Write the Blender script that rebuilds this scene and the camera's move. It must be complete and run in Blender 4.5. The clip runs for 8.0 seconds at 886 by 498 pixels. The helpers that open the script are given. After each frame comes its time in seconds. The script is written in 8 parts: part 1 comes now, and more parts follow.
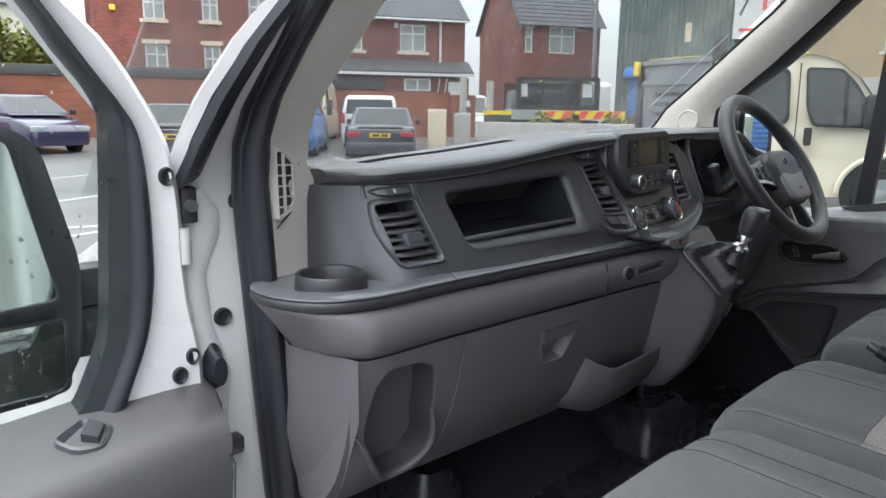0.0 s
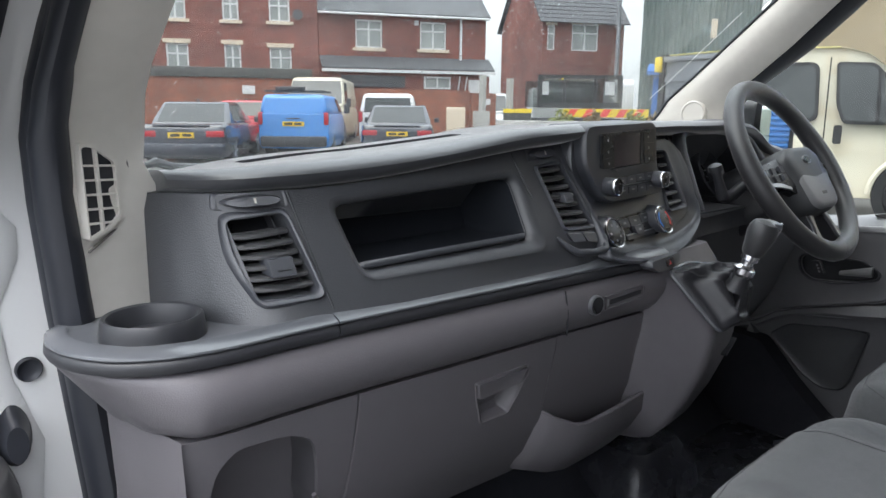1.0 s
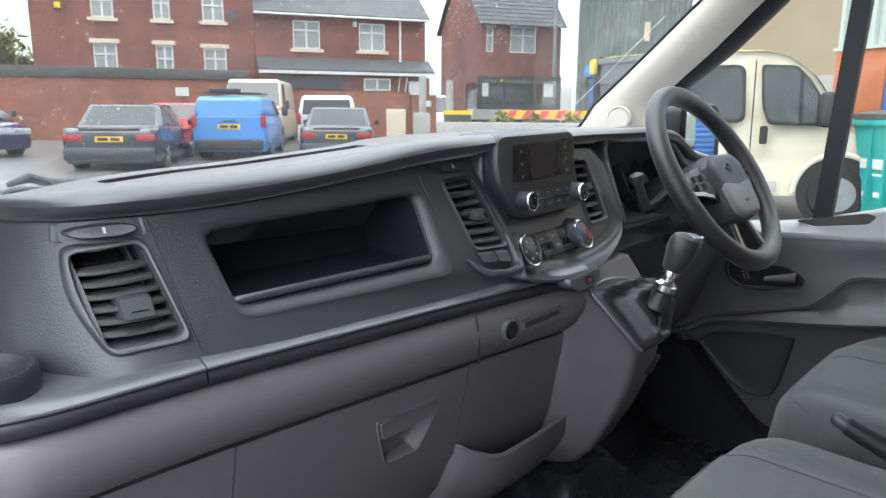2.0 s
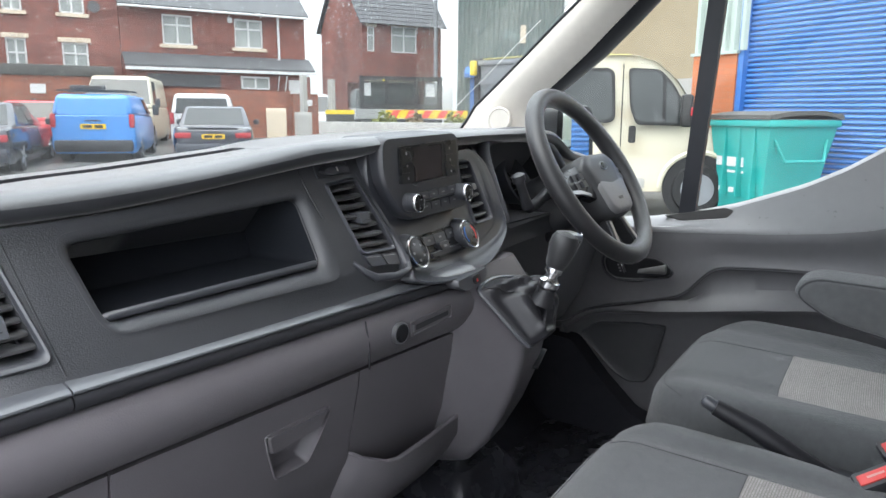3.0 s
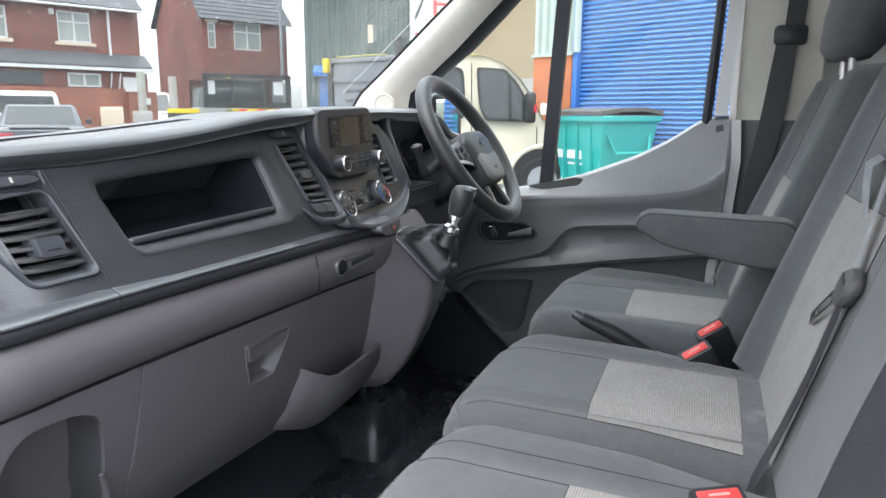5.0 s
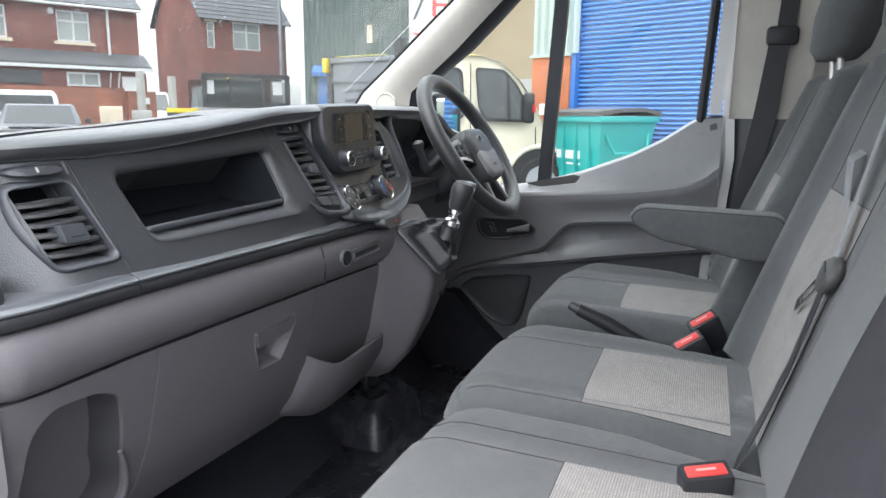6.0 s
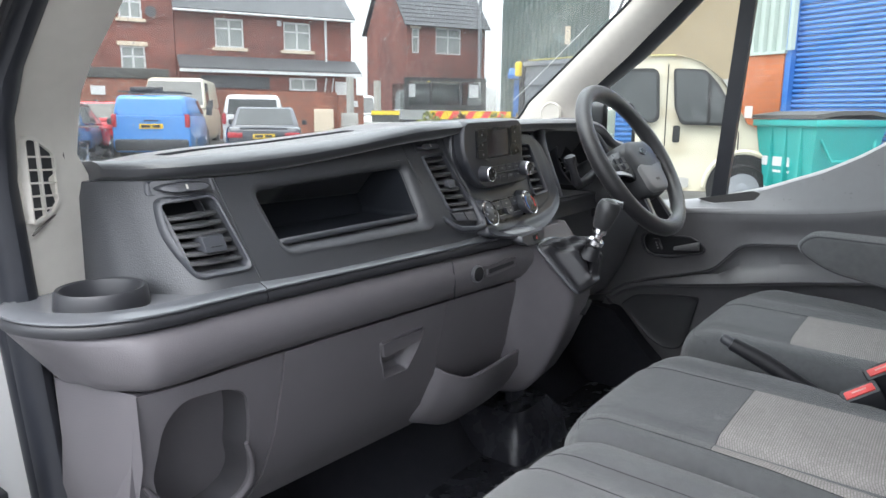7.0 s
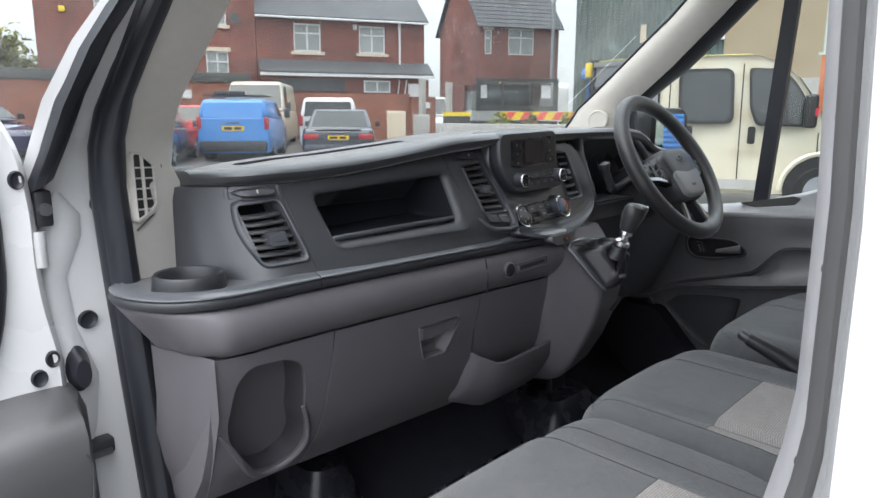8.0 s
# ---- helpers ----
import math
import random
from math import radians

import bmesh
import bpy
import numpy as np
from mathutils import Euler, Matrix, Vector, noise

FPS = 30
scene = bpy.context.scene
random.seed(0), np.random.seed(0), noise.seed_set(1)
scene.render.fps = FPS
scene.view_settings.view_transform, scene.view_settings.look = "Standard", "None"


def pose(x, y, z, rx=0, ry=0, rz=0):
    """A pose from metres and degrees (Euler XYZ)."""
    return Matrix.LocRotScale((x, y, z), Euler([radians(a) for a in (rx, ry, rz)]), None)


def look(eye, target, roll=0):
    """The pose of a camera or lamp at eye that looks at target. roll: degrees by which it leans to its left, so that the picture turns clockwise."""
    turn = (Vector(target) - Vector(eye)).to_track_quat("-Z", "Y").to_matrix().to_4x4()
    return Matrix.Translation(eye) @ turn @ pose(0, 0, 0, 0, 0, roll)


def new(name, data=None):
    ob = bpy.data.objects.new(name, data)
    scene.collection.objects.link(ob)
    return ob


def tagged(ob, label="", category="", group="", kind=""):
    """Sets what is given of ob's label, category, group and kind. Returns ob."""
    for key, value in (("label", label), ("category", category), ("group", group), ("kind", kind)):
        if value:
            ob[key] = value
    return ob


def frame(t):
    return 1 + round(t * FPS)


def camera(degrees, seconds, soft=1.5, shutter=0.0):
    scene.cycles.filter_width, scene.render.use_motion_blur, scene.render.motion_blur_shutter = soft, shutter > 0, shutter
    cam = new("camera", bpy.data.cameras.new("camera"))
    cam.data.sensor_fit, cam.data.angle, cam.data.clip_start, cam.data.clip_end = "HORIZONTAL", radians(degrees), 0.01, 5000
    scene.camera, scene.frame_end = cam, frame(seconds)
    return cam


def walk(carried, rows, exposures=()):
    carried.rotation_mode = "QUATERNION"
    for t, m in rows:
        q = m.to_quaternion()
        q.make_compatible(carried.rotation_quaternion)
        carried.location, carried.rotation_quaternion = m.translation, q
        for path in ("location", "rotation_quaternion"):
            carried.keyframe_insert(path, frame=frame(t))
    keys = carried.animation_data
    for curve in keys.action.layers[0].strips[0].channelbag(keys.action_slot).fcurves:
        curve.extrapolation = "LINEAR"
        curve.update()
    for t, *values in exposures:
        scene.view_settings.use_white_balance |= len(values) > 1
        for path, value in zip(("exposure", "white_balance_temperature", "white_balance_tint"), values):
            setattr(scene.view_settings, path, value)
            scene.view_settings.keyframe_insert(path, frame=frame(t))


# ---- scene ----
cam = camera(65.7, 8.0)
PATH = [
    (0, (-1.213, -0.613, 1.477), (0.155, 0.793, 1.089), 0.6),
    (0.5, (-1.092, -0.531, 1.471), (0.273, 0.876, 1.079), 0.4),
    (1, (-0.938, -0.531, 1.462), (0.381, 0.92, 1.07), 0.5),
    (1.5, (-0.875, -0.528, 1.467), (0.411, 0.954, 1.077), 0.4),
    (2, (-0.848, -0.511, 1.473), (0.587, 0.828, 1.086), 0.3),
    (2.2, (-0.841, -0.51, 1.474), (0.666, 0.747, 1.088), 0.3),
    (3.3, (-0.843, -0.504, 1.477), (0.802, 0.566, 1.091), 0.5),
    (3.5, (-0.856, -0.514, 1.478), (0.773, 0.579, 1.09), 0.5),
    (4, (-0.908, -0.523, 1.465), (0.698, 0.604, 1.079), 0.4),
    (4.5, (-1.014, -0.517, 1.463), (0.727, 0.389, 1.079), 0.1),
    (4.7, (-1.046, -0.521, 1.453), (0.757, 0.255, 1.069), 0.1),
    (5.8, (-1.114, -0.526, 1.425), (0.734, 0.136, 1.042), 0.5),
    (6, (-1.117, -0.534, 1.432), (0.716, 0.168, 1.05), 0.5),
    (6.5, (-1.087, -0.533, 1.453), (0.666, 0.349, 1.069), 0.4),
    (7, (-1.065, -0.602, 1.456), (0.505, 0.576, 1.073), 0.5),
    (7.5, (-1.094, -0.668, 1.463), (0.334, 0.679, 1.079), 0.5),
    (8, (-1.133, -0.729, 1.478), (0.305, 0.607, 1.095), 0.2),
]
walk(cam, [(t, look(eye, target, roll)) for t, eye, target, roll in PATH], [(0.0, 1.3), (1.0, 1.5), (2.0, 1.78), (3.5, 1.95), (6.5, 1.95), (7.5, 1.64), (8.0, 1.45)])


# ---- world, sky and light ----
world = bpy.data.worlds.new("overcast_sky")
scene.world = world
world.use_nodes = True
wn = world.node_tree.nodes
wl = world.node_tree.links
sky = wn.new("ShaderNodeTexSky")
sky.sky_type = 'NISHITA'
sky.sun_disc = False
sky.sun_elevation = radians(67)
sky.sun_rotation = radians(-98)
sky.air_density, sky.dust_density, sky.ozone_density = 1.0, 4.0, 1.0
cloud = wn.new("ShaderNodeMix")
cloud.data_type = 'RGBA'
cloud.inputs[0].default_value = 0.8
cloud.inputs[7].default_value = (8.9, 9.3, 9.9, 1)
wl.new(sky.outputs[0], cloud.inputs[6])
# overcast: the sky brightens from the horizon to the zenith
where, up, rise, glow = wn.new("ShaderNodeTexCoord"), wn.new("ShaderNodeSeparateXYZ"), wn.new("ShaderNodeMapRange"), wn.new("ShaderNodeVectorMath")
wl.new(where.outputs["Generated"], up.inputs[0])
wl.new(up.outputs[2], rise.inputs[0])
rise.inputs[3].default_value, rise.inputs[4].default_value = 0.5, 1.9
glow.operation = 'SCALE'
wl.new(cloud.outputs[2], glow.inputs[0])
wl.new(rise.outputs[0], glow.inputs["Scale"])
wl.new(glow.outputs[0], wn["Background"].inputs[0])
wn["Background"].inputs[1].default_value = 0.13
sun = new("sun", bpy.data.lights.new("sun", 'SUN'))
sun.data.energy = 0.55
sun.data.angle = radians(50)
sun.data.color = (1.0, 0.985, 0.965)
sun.matrix_basis = look((-14, -2, 34), (0, 0, 0))



# ---- materials ----
def mat(name, base, rough=0.5, metal=0.0, var=0.12, scale=30.0, bump=0.0, bump_scale=400.0, spec=0.5, coat=0.0, stretch=(1, 1, 1), dirt=None):
    """A surface with colour variation at two scales, roughness variation and fine relief."""
    m = bpy.data.materials.new(name)
    m.use_nodes = True
    n, l = m.node_tree.nodes, m.node_tree.links
    b = n["Principled BSDF"]
    tc = n.new("ShaderNodeTexCoord")
    mp = n.new("ShaderNodeMapping")
    mp.inputs["Scale"].default_value = stretch
    l.new(tc.outputs["Object"], mp.inputs[0])
    big, fine = n.new("ShaderNodeTexNoise"), n.new("ShaderNodeTexNoise")
    big.inputs["Scale"].default_value, big.inputs["Detail"].default_value = scale * 0.15, 4
    fine.inputs["Scale"].default_value, fine.inputs["Detail"].default_value = scale, 6
    l.new(mp.outputs[0], big.inputs["Vector"])
    l.new(mp.outputs[0], fine.inputs["Vector"])
    add = n.new("ShaderNodeMath")
    add.operation = 'ADD'
    l.new(big.outputs["Fac"], add.inputs[0])
    l.new(fine.outputs["Fac"], add.inputs[1])
    ramp = n.new("ShaderNodeMapRange")
    ramp.inputs[1].default_value, ramp.inputs[2].default_value = 0.6, 1.4
    ramp.inputs[3].default_value, ramp.inputs[4].default_value = 1 - var, 1 + var
    l.new(add.outputs[0], ramp.inputs[0])
    mul = n.new("ShaderNodeVectorMath")
    mul.operation = 'SCALE'
    mul.inputs[0].default_value = base
    l.new(ramp.outputs[0], mul.inputs["Scale"])
    colour = mul.outputs[0]
    if dirt:
        dn = n.new("ShaderNodeTexNoise")
        dn.inputs["Scale"].default_value, dn.inputs["Detail"].default_value = dirt[1], 8
        l.new(mp.outputs[0], dn.inputs["Vector"])
        dr = n.new("ShaderNodeMapRange")
        dr.inputs[1].default_value, dr.inputs[2].default_value = dirt[2], dirt[3]
        l.new(dn.outputs["Fac"], dr.inputs[0])
        mx = n.new("ShaderNodeMix")
        mx.data_type = 'RGBA'
        l.new(dr.outputs[0], mx.inputs[0])
        l.new(colour, mx.inputs[6])
        mx.inputs[7].default_value = (*dirt[0], 1)
        colour = mx.outputs[2]
    l.new(colour, b.inputs["Base Color"])
    rr = n.new("ShaderNodeMapRange")
    rr.inputs[3].default_value, rr.inputs[4].default_value = max(rough - 0.07, 0.02), min(rough + 0.07, 1)
    l.new(fine.outputs["Fac"], rr.inputs[0])
    l.new(rr.outputs[0], b.inputs["Roughness"])
    b.inputs["Metallic"].default_value = metal
    b.inputs["Specular IOR Level"].default_value = spec
    b.inputs["Coat Weight"].default_value = coat
    b.inputs["Coat Roughness"].default_value = 0.05
    if bump:
        bn = n.new("ShaderNodeTexNoise")
        bn.inputs["Scale"].default_value, bn.inputs["Detail"].default_value = bump_scale, 3
        l.new(mp.outputs[0], bn.inputs["Vector"])
        bp = n.new("ShaderNodeBump")
        bp.inputs["Strength"].default_value, bp.inputs["Distance"].default_value = bump, 0.002
        l.new(bn.outputs["Fac"], bp.inputs["Height"])
        l.new(bp.outputs[0], b.inputs["Normal"])
    return m


def glass(name, tint=(0.97, 0.98, 0.98), drops=False):
    """Thin clear pane: see-through, with a gloss that grows at grazing angles."""
    m = bpy.data.materials.new(name)
    m.use_nodes = True
    n, l = m.node_tree.nodes, m.node_tree.links
    out = n["Material Output"]
    n.remove(n["Principled BSDF"])
    tr, gl, mx, lw = n.new("ShaderNodeBsdfTransparent"), n.new("ShaderNodeBsdfGlossy"), n.new("ShaderNodeMixShader"), n.new("ShaderNodeLayerWeight")
    tr.inputs[0].default_value = (*tint, 1)
    gl.inputs["Roughness"].default_value = 0.02
    lw.inputs[0].default_value = 0.5
    pw, ma = n.new("ShaderNodeMath"), n.new("ShaderNodeMath")
    pw.operation, ma.operation = 'POWER', 'MULTIPLY_ADD'
    pw.inputs[1].default_value = 5.0
    ma.inputs[1].default_value, ma.inputs[2].default_value = 0.5, 0.02
    l.new(lw.outputs["Facing"], pw.inputs[0])
    l.new(pw.outputs[0], ma.inputs[0])
    l.new(ma.outputs[0], mx.inputs[0])
    l.new(tr.outputs[0], mx.inputs[1])
    l.new(gl.outputs[0], mx.inputs[2])
    l.new(mx.outputs[0], out.inputs[0])
    return m


def filmed(m, weight, scale):
    """Lays a thin uneven film of dried dirt on a pane; its pale colour also puts haze over the view."""
    n, l = m.node_tree.nodes, m.node_tree.links
    out = n["Material Output"]
    clear = out.inputs[0].links[0].from_socket
    df, mx, ns, mr = n.new("ShaderNodeBsdfDiffuse"), n.new("ShaderNodeMixShader"), n.new("ShaderNodeTexNoise"), n.new("ShaderNodeMapRange")
    df.inputs[0].default_value = (0.75, 0.76, 0.77, 1)
    ns.inputs["Scale"].default_value, ns.inputs["Detail"].default_value = scale, 6
    mr.inputs[1].default_value, mr.inputs[2].default_value, mr.inputs[3].default_value, mr.inputs[4].default_value = 0.3, 0.7, weight * 0.6, weight * 1.5
    l.new(ns.outputs["Fac"], mr.inputs[0])
    l.new(mr.outputs[0], mx.inputs[0])
    l.new(clear, mx.inputs[1])
    l.new(df.outputs[0], mx.inputs[2])
    l.new(mx.outputs[0], out.inputs[0])
    return m


def brick(name, base, mortar=(0.42, 0.38, 0.34), var=0.3, bw=0.225, bh=0.075):
    """Brickwork: courses on the wall's own plane, with uneven colour and stains."""
    m = bpy.data.materials.new(name)
    m.use_nodes = True
    n, l = m.node_tree.nodes, m.node_tree.links
    b = n["Principled BSDF"]
    tc, sx, ad, cb = n.new("ShaderNodeTexCoord"), n.new("ShaderNodeSeparateXYZ"), n.new("ShaderNodeMath"), n.new("ShaderNodeCombineXYZ")
    l.new(tc.outputs["Object"], sx.inputs[0])
    ad.operation = 'ADD'
    l.new(sx.outputs[0], ad.inputs[0])
    l.new(sx.outputs[1], ad.inputs[1])
    l.new(ad.outputs[0], cb.inputs[0])
    l.new(sx.outputs[2], cb.inputs[1])
    br = n.new("ShaderNodeTexBrick")
    br.inputs["Color1"].default_value = (*base, 1)
    br.inputs["Color2"].default_value = (base[0] * (1 - var), base[1] * (1 - var * 0.9), base[2] * (1 - var * 0.8), 1)
    br.inputs["Mortar"].default_value = (*mortar, 1)
    br.inputs["Scale"].default_value = 1.0
    br.inputs["Mortar Size"].default_value = 0.007
    br.inputs["Brick Width"].default_value, br.inputs["Row Height"].default_value = bw, bh
    l.new(cb.outputs[0], br.inputs["Vector"])
    ns, mr, mx = n.new("ShaderNodeTexNoise"), n.new("ShaderNodeMapRange"), n.new("ShaderNodeVectorMath")
    ns.inputs["Scale"].default_value, ns.inputs["Detail"].default_value = 0.9, 8
    l.new(tc.outputs["Object"], ns.inputs["Vector"])
    mr.inputs[1].default_value, mr.inputs[2].default_value, mr.inputs[3].default_value, mr.inputs[4].default_value = 0.3, 0.7, 0.72, 1.2
    l.new(ns.outputs["Fac"], mr.inputs[0])
    mx.operation = 'SCALE'
    l.new(br.outputs["Color"], mx.inputs[0])
    l.new(mr.outputs[0], mx.inputs["Scale"])
    l.new(mx.outputs[0], b.inputs["Base Color"])
    b.inputs["Roughness"].default_value = 0.85
    bp = n.new("ShaderNodeBump")
    bp.inputs["Strength"].default_value, bp.inputs["Distance"].default_value = 0.6, 0.01
    bp.invert = True
    l.new(br.outputs["Fac"], bp.inputs["Height"])
    l.new(bp.outputs[0], b.inputs["Normal"])
    return m


def fabric(name, base, joint, w=0.0066, h=0.0030):
    """Woven seat cloth with fine staggered ribs."""
    m = mat(name, base, 0.95, var=0.12, scale=120, spec=0.15)
    n, l = m.node_tree.nodes, m.node_tree.links
    b = n["Principled BSDF"]
    tc, sx, ad, cb = n.new("ShaderNodeTexCoord"), n.new("ShaderNodeSeparateXYZ"), n.new("ShaderNodeMath"), n.new("ShaderNodeCombineXYZ")
    l.new(tc.outputs["Object"], sx.inputs[0])
    ad.operation = 'SUBTRACT'
    l.new(sx.outputs[1], ad.inputs[0])
    l.new(sx.outputs[2], ad.inputs[1])
    l.new(sx.outputs[0], cb.inputs[0])
    l.new(ad.outputs[0], cb.inputs[1])
    br = n.new("ShaderNodeTexBrick")
    br.inputs["Scale"].default_value, br.inputs["Mortar Size"].default_value = 1.0, 0.0005
    br.inputs["Brick Width"].default_value, br.inputs["Row Height"].default_value = w, h
    br.inputs["Mortar"].default_value = (*[j / q for j, q in zip(joint, base)], 1)
    br.inputs["Color1"].default_value, br.inputs["Color2"].default_value = (1, 1, 1, 1), (0.86, 0.86, 0.86, 1)
    l.new(cb.outputs[0], br.inputs["Vector"])
    mx = n.new("ShaderNodeMix")
    mx.data_type, mx.blend_type = 'RGBA', 'MULTIPLY'
    mx.inputs[0].default_value = 1.0
    l.new(b.inputs["Base Color"].links[0].from_socket, mx.inputs[6])
    l.new(br.outputs["Color"], mx.inputs[7])
    l.new(mx.outputs[2], b.inputs["Base Color"])
    bp = n.new("ShaderNodeBump")
    bp.invert = True
    bp.inputs["Strength"].default_value, bp.inputs["Distance"].default_value = 0.5, 0.001
    l.new(br.outputs["Fac"], bp.inputs["Height"])
    l.new(bp.outputs[0], b.inputs["Normal"])
    return m


DARK = mat("dark_moulded_plastic", (0.054, 0.056, 0.063), 0.33, var=0.06, scale=60, bump=0.28, bump_scale=680, spec=0.7)
SHELFM = mat("near_black_shelf_inside", (0.020, 0.023, 0.029), 0.75, var=0.1, scale=60, bump=0.2, bump_scale=500, spec=0.2)
BLACK = mat("black_plastic", (0.031, 0.032, 0.037), 0.42, var=0.1, scale=60)
GLOSSB = mat("gloss_black_plastic", (0.014, 0.015, 0.018), 0.28, var=0.05)
GREY = mat("taupe_grey_plastic", (0.133, 0.125, 0.136), 0.40, var=0.06, scale=50, bump=0.2, bump_scale=700)
PADM = mat("dash_top_plastic", (0.042, 0.044, 0.050), 0.36, var=0.08, scale=50, bump=0.1, bump_scale=700, spec=1.0)
TRIML = mat("pale_pillar_trim", (0.62, 0.59, 0.54), 0.65, var=0.05, scale=60, bump=0.15, bump_scale=800)
RUBBER = mat("black_rubber_seal", (0.020, 0.022, 0.029), 0.45, var=0.15, scale=40)
WHITE = mat("white_van_paint", (0.66, 0.66, 0.66), 0.25, var=0.02, scale=8, coat=0.6, dirt=((0.5, 0.49, 0.46), 6.0, 0.66, 1.1))
CLOTH = mat("charcoal_seat_fabric", (0.116, 0.119, 0.123), 0.95, var=0.14, scale=90, bump=0.5, bump_scale=1500, spec=0.15, dirt=((0.42, 0.42, 0.42), 14.0, 0.66, 0.95))
CLOTHD = mat("dark_bolster_fabric", (0.058, 0.056, 0.063), 0.9, var=0.14, scale=90, bump=0.4, bump_scale=1500, spec=0.15)
INSERT = fabric("grey_ribbed_seat_fabric", (0.40, 0.375, 0.365), (0.25, 0.235, 0.225))
CHROME = mat("satin_chrome", (0.65, 0.65, 0.67), 0.18, metal=1.0, var=0.05)
FELT = mat("black_floor_lining", (0.028, 0.029, 0.036), 0.8, var=0.2, scale=40, bump=0.2, bump_scale=300, spec=0.15)
FLOORM = mat("black_rubber_floor", (0.028, 0.029, 0.036), 0.27, var=0.3, scale=25, bump=0.3, bump_scale=300)
REDL = mat("pale_red_print", (0.75, 0.35, 0.32), 0.5, var=0.05)
RED = mat("red_plastic_button", (0.72, 0.07, 0.065), 0.4, var=0.05)
GLASS = glass("clear_glass", (0.88, 0.90, 0.89))
MESHG = glass("fine_dark_mesh", (0.62, 0.64, 0.64))
SCREENG = filmed(glass("dusty_windscreen_glass", (0.80, 0.82, 0.81)), 0.075, 5.0)
SCREEN = mat("display_glass", (0.030, 0.020, 0.022), 0.12, var=0.05)
MARK = mat("faded_white_print", (0.28, 0.28, 0.29), 0.6, var=0.05)
BLUELED = mat("blue_print", (0.05, 0.2, 0.6), 0.5, var=0.05)
SATIN = mat("satin_dark_plastic", (0.095, 0.100, 0.112), 0.22, var=0.04, scale=60, bump=0.06, bump_scale=900, spec=1.0)
SIDEG = mat("darker_taupe_plastic", (0.060, 0.058, 0.064), 0.45, var=0.08, scale=50)
DARKGREY = mat("dark_grey_plastic", (0.075, 0.073, 0.073), 0.5, var=0.1, scale=50)
LEATHER = mat("black_leather", (0.022, 0.022, 0.026), 0.36, var=0.15, scale=60, bump=0.25, bump_scale=700, spec=0.5)
RIMM = mat("black_grained_wheel", (0.040, 0.040, 0.043), 0.36, var=0.1, scale=60, bump=0.25, bump_scale=900, spec=0.6)
CONSM = mat("satin_console_plastic", (0.054, 0.057, 0.067), 0.33, var=0.06, scale=60, bump=0.08, bump_scale=900, spec=0.7)
GREYHUB = mat("dark_grey_hub", (0.068, 0.070, 0.075), 0.42, var=0.06, scale=60)
CHROMED = mat("dull_silver", (0.35, 0.36, 0.38), 0.3, metal=0.9, var=0.05)
SEAMM = mat("dark_stitching", (0.055, 0.055, 0.06), 0.9, var=0.1)
SEAMG = mat("trim_joint", (0.16, 0.15, 0.14), 0.8, var=0.05)
DOORG = mat("dark_grey_door_plastic", (0.145, 0.144, 0.152), 0.32, var=0.07, scale=50, bump=0.2, bump_scale=700, spec=0.6)
# copy of the door plastic with daylight put into its colour
SILLM = mat("light_lifted_sill_plastic", (0.25, 0.25, 0.26), 0.3, var=0.05, scale=50, bump=0.15, bump_scale=700, spec=0.7)
# darker copy of the door plastic, offsetting the direct light on this door
DOORP = mat("passenger_door_plastic", (0.085, 0.085, 0.088), 0.42, var=0.07, scale=50, bump=0.2, bump_scale=700)
HUBL = mat("pale_grey_hub_plastic", (0.24, 0.24, 0.245), 0.4, var=0.06, scale=60, bump=0.15, bump_scale=900)
WEBB = mat("grey_webbing", (0.30, 0.31, 0.32), 0.8, var=0.2, scale=300)
SEALG = mat("grey_rubber_seal", (0.30, 0.295, 0.30), 0.5, var=0.2, scale=30)
WETB = mat("wet_black_plastic", (0.022, 0.026, 0.030), 0.3, var=0.2, scale=40)
BULK = mat("pale_bulkhead", (0.62, 0.61, 0.58), 0.6, var=0.04, scale=10)
WATER = bpy.data.materials.new("clear_water")
WATER.use_nodes = True
WATER.node_tree.nodes["Principled BSDF"].inputs["Transmission Weight"].default_value = 1.0
WATER.node_tree.nodes["Principled BSDF"].inputs["IOR"].default_value = 1.33
WATER.node_tree.nodes["Principled BSDF"].inputs["Roughness"].default_value = 0.05
MIRROR = mat("mirror_silver", (0.78, 0.86, 0.82), 0.03, metal=1.0, var=0.03)
BRICK = brick("red_brick", (0.235, 0.066, 0.046), (0.19, 0.11, 0.09))
BRICK2 = brick("weathered_red_brick", (0.30, 0.092, 0.05), (0.24, 0.14, 0.1), var=0.35)
ORANGEB = brick("orange_brick", (0.46, 0.14, 0.055), (0.34, 0.15, 0.09), var=0.12)
ASPHALT = mat("wet_asphalt", (0.13, 0.128, 0.122), 0.36, var=0.3, scale=2.5, bump=0.3, bump_scale=60, dirt=((0.07, 0.07, 0.07), 0.5, 0.45, 0.7))
SLATE = mat("slate_roof", (0.065, 0.068, 0.074), 0.6, var=0.3, scale=5)
TILES = mat("dark_roof_tiles", (0.045, 0.047, 0.053), 0.6, var=0.3, scale=5)
CREAM = mat("cream_van_paint", (0.56, 0.52, 0.41), 0.3, var=0.05, scale=3, coat=0.3, dirt=((0.40, 0.31, 0.18), 1.6, 0.55, 0.8))
BLUEP = mat("blue_shutter_paint", (0.04, 0.155, 0.44), 0.4, var=0.1, scale=3)
TEAL = mat("teal_bin_plastic", (0.025, 0.32, 0.30), 0.45, var=0.12, scale=5)
GREENB = mat("green_sheet_cladding", (0.085, 0.118, 0.108), 0.6, var=0.2, scale=2)
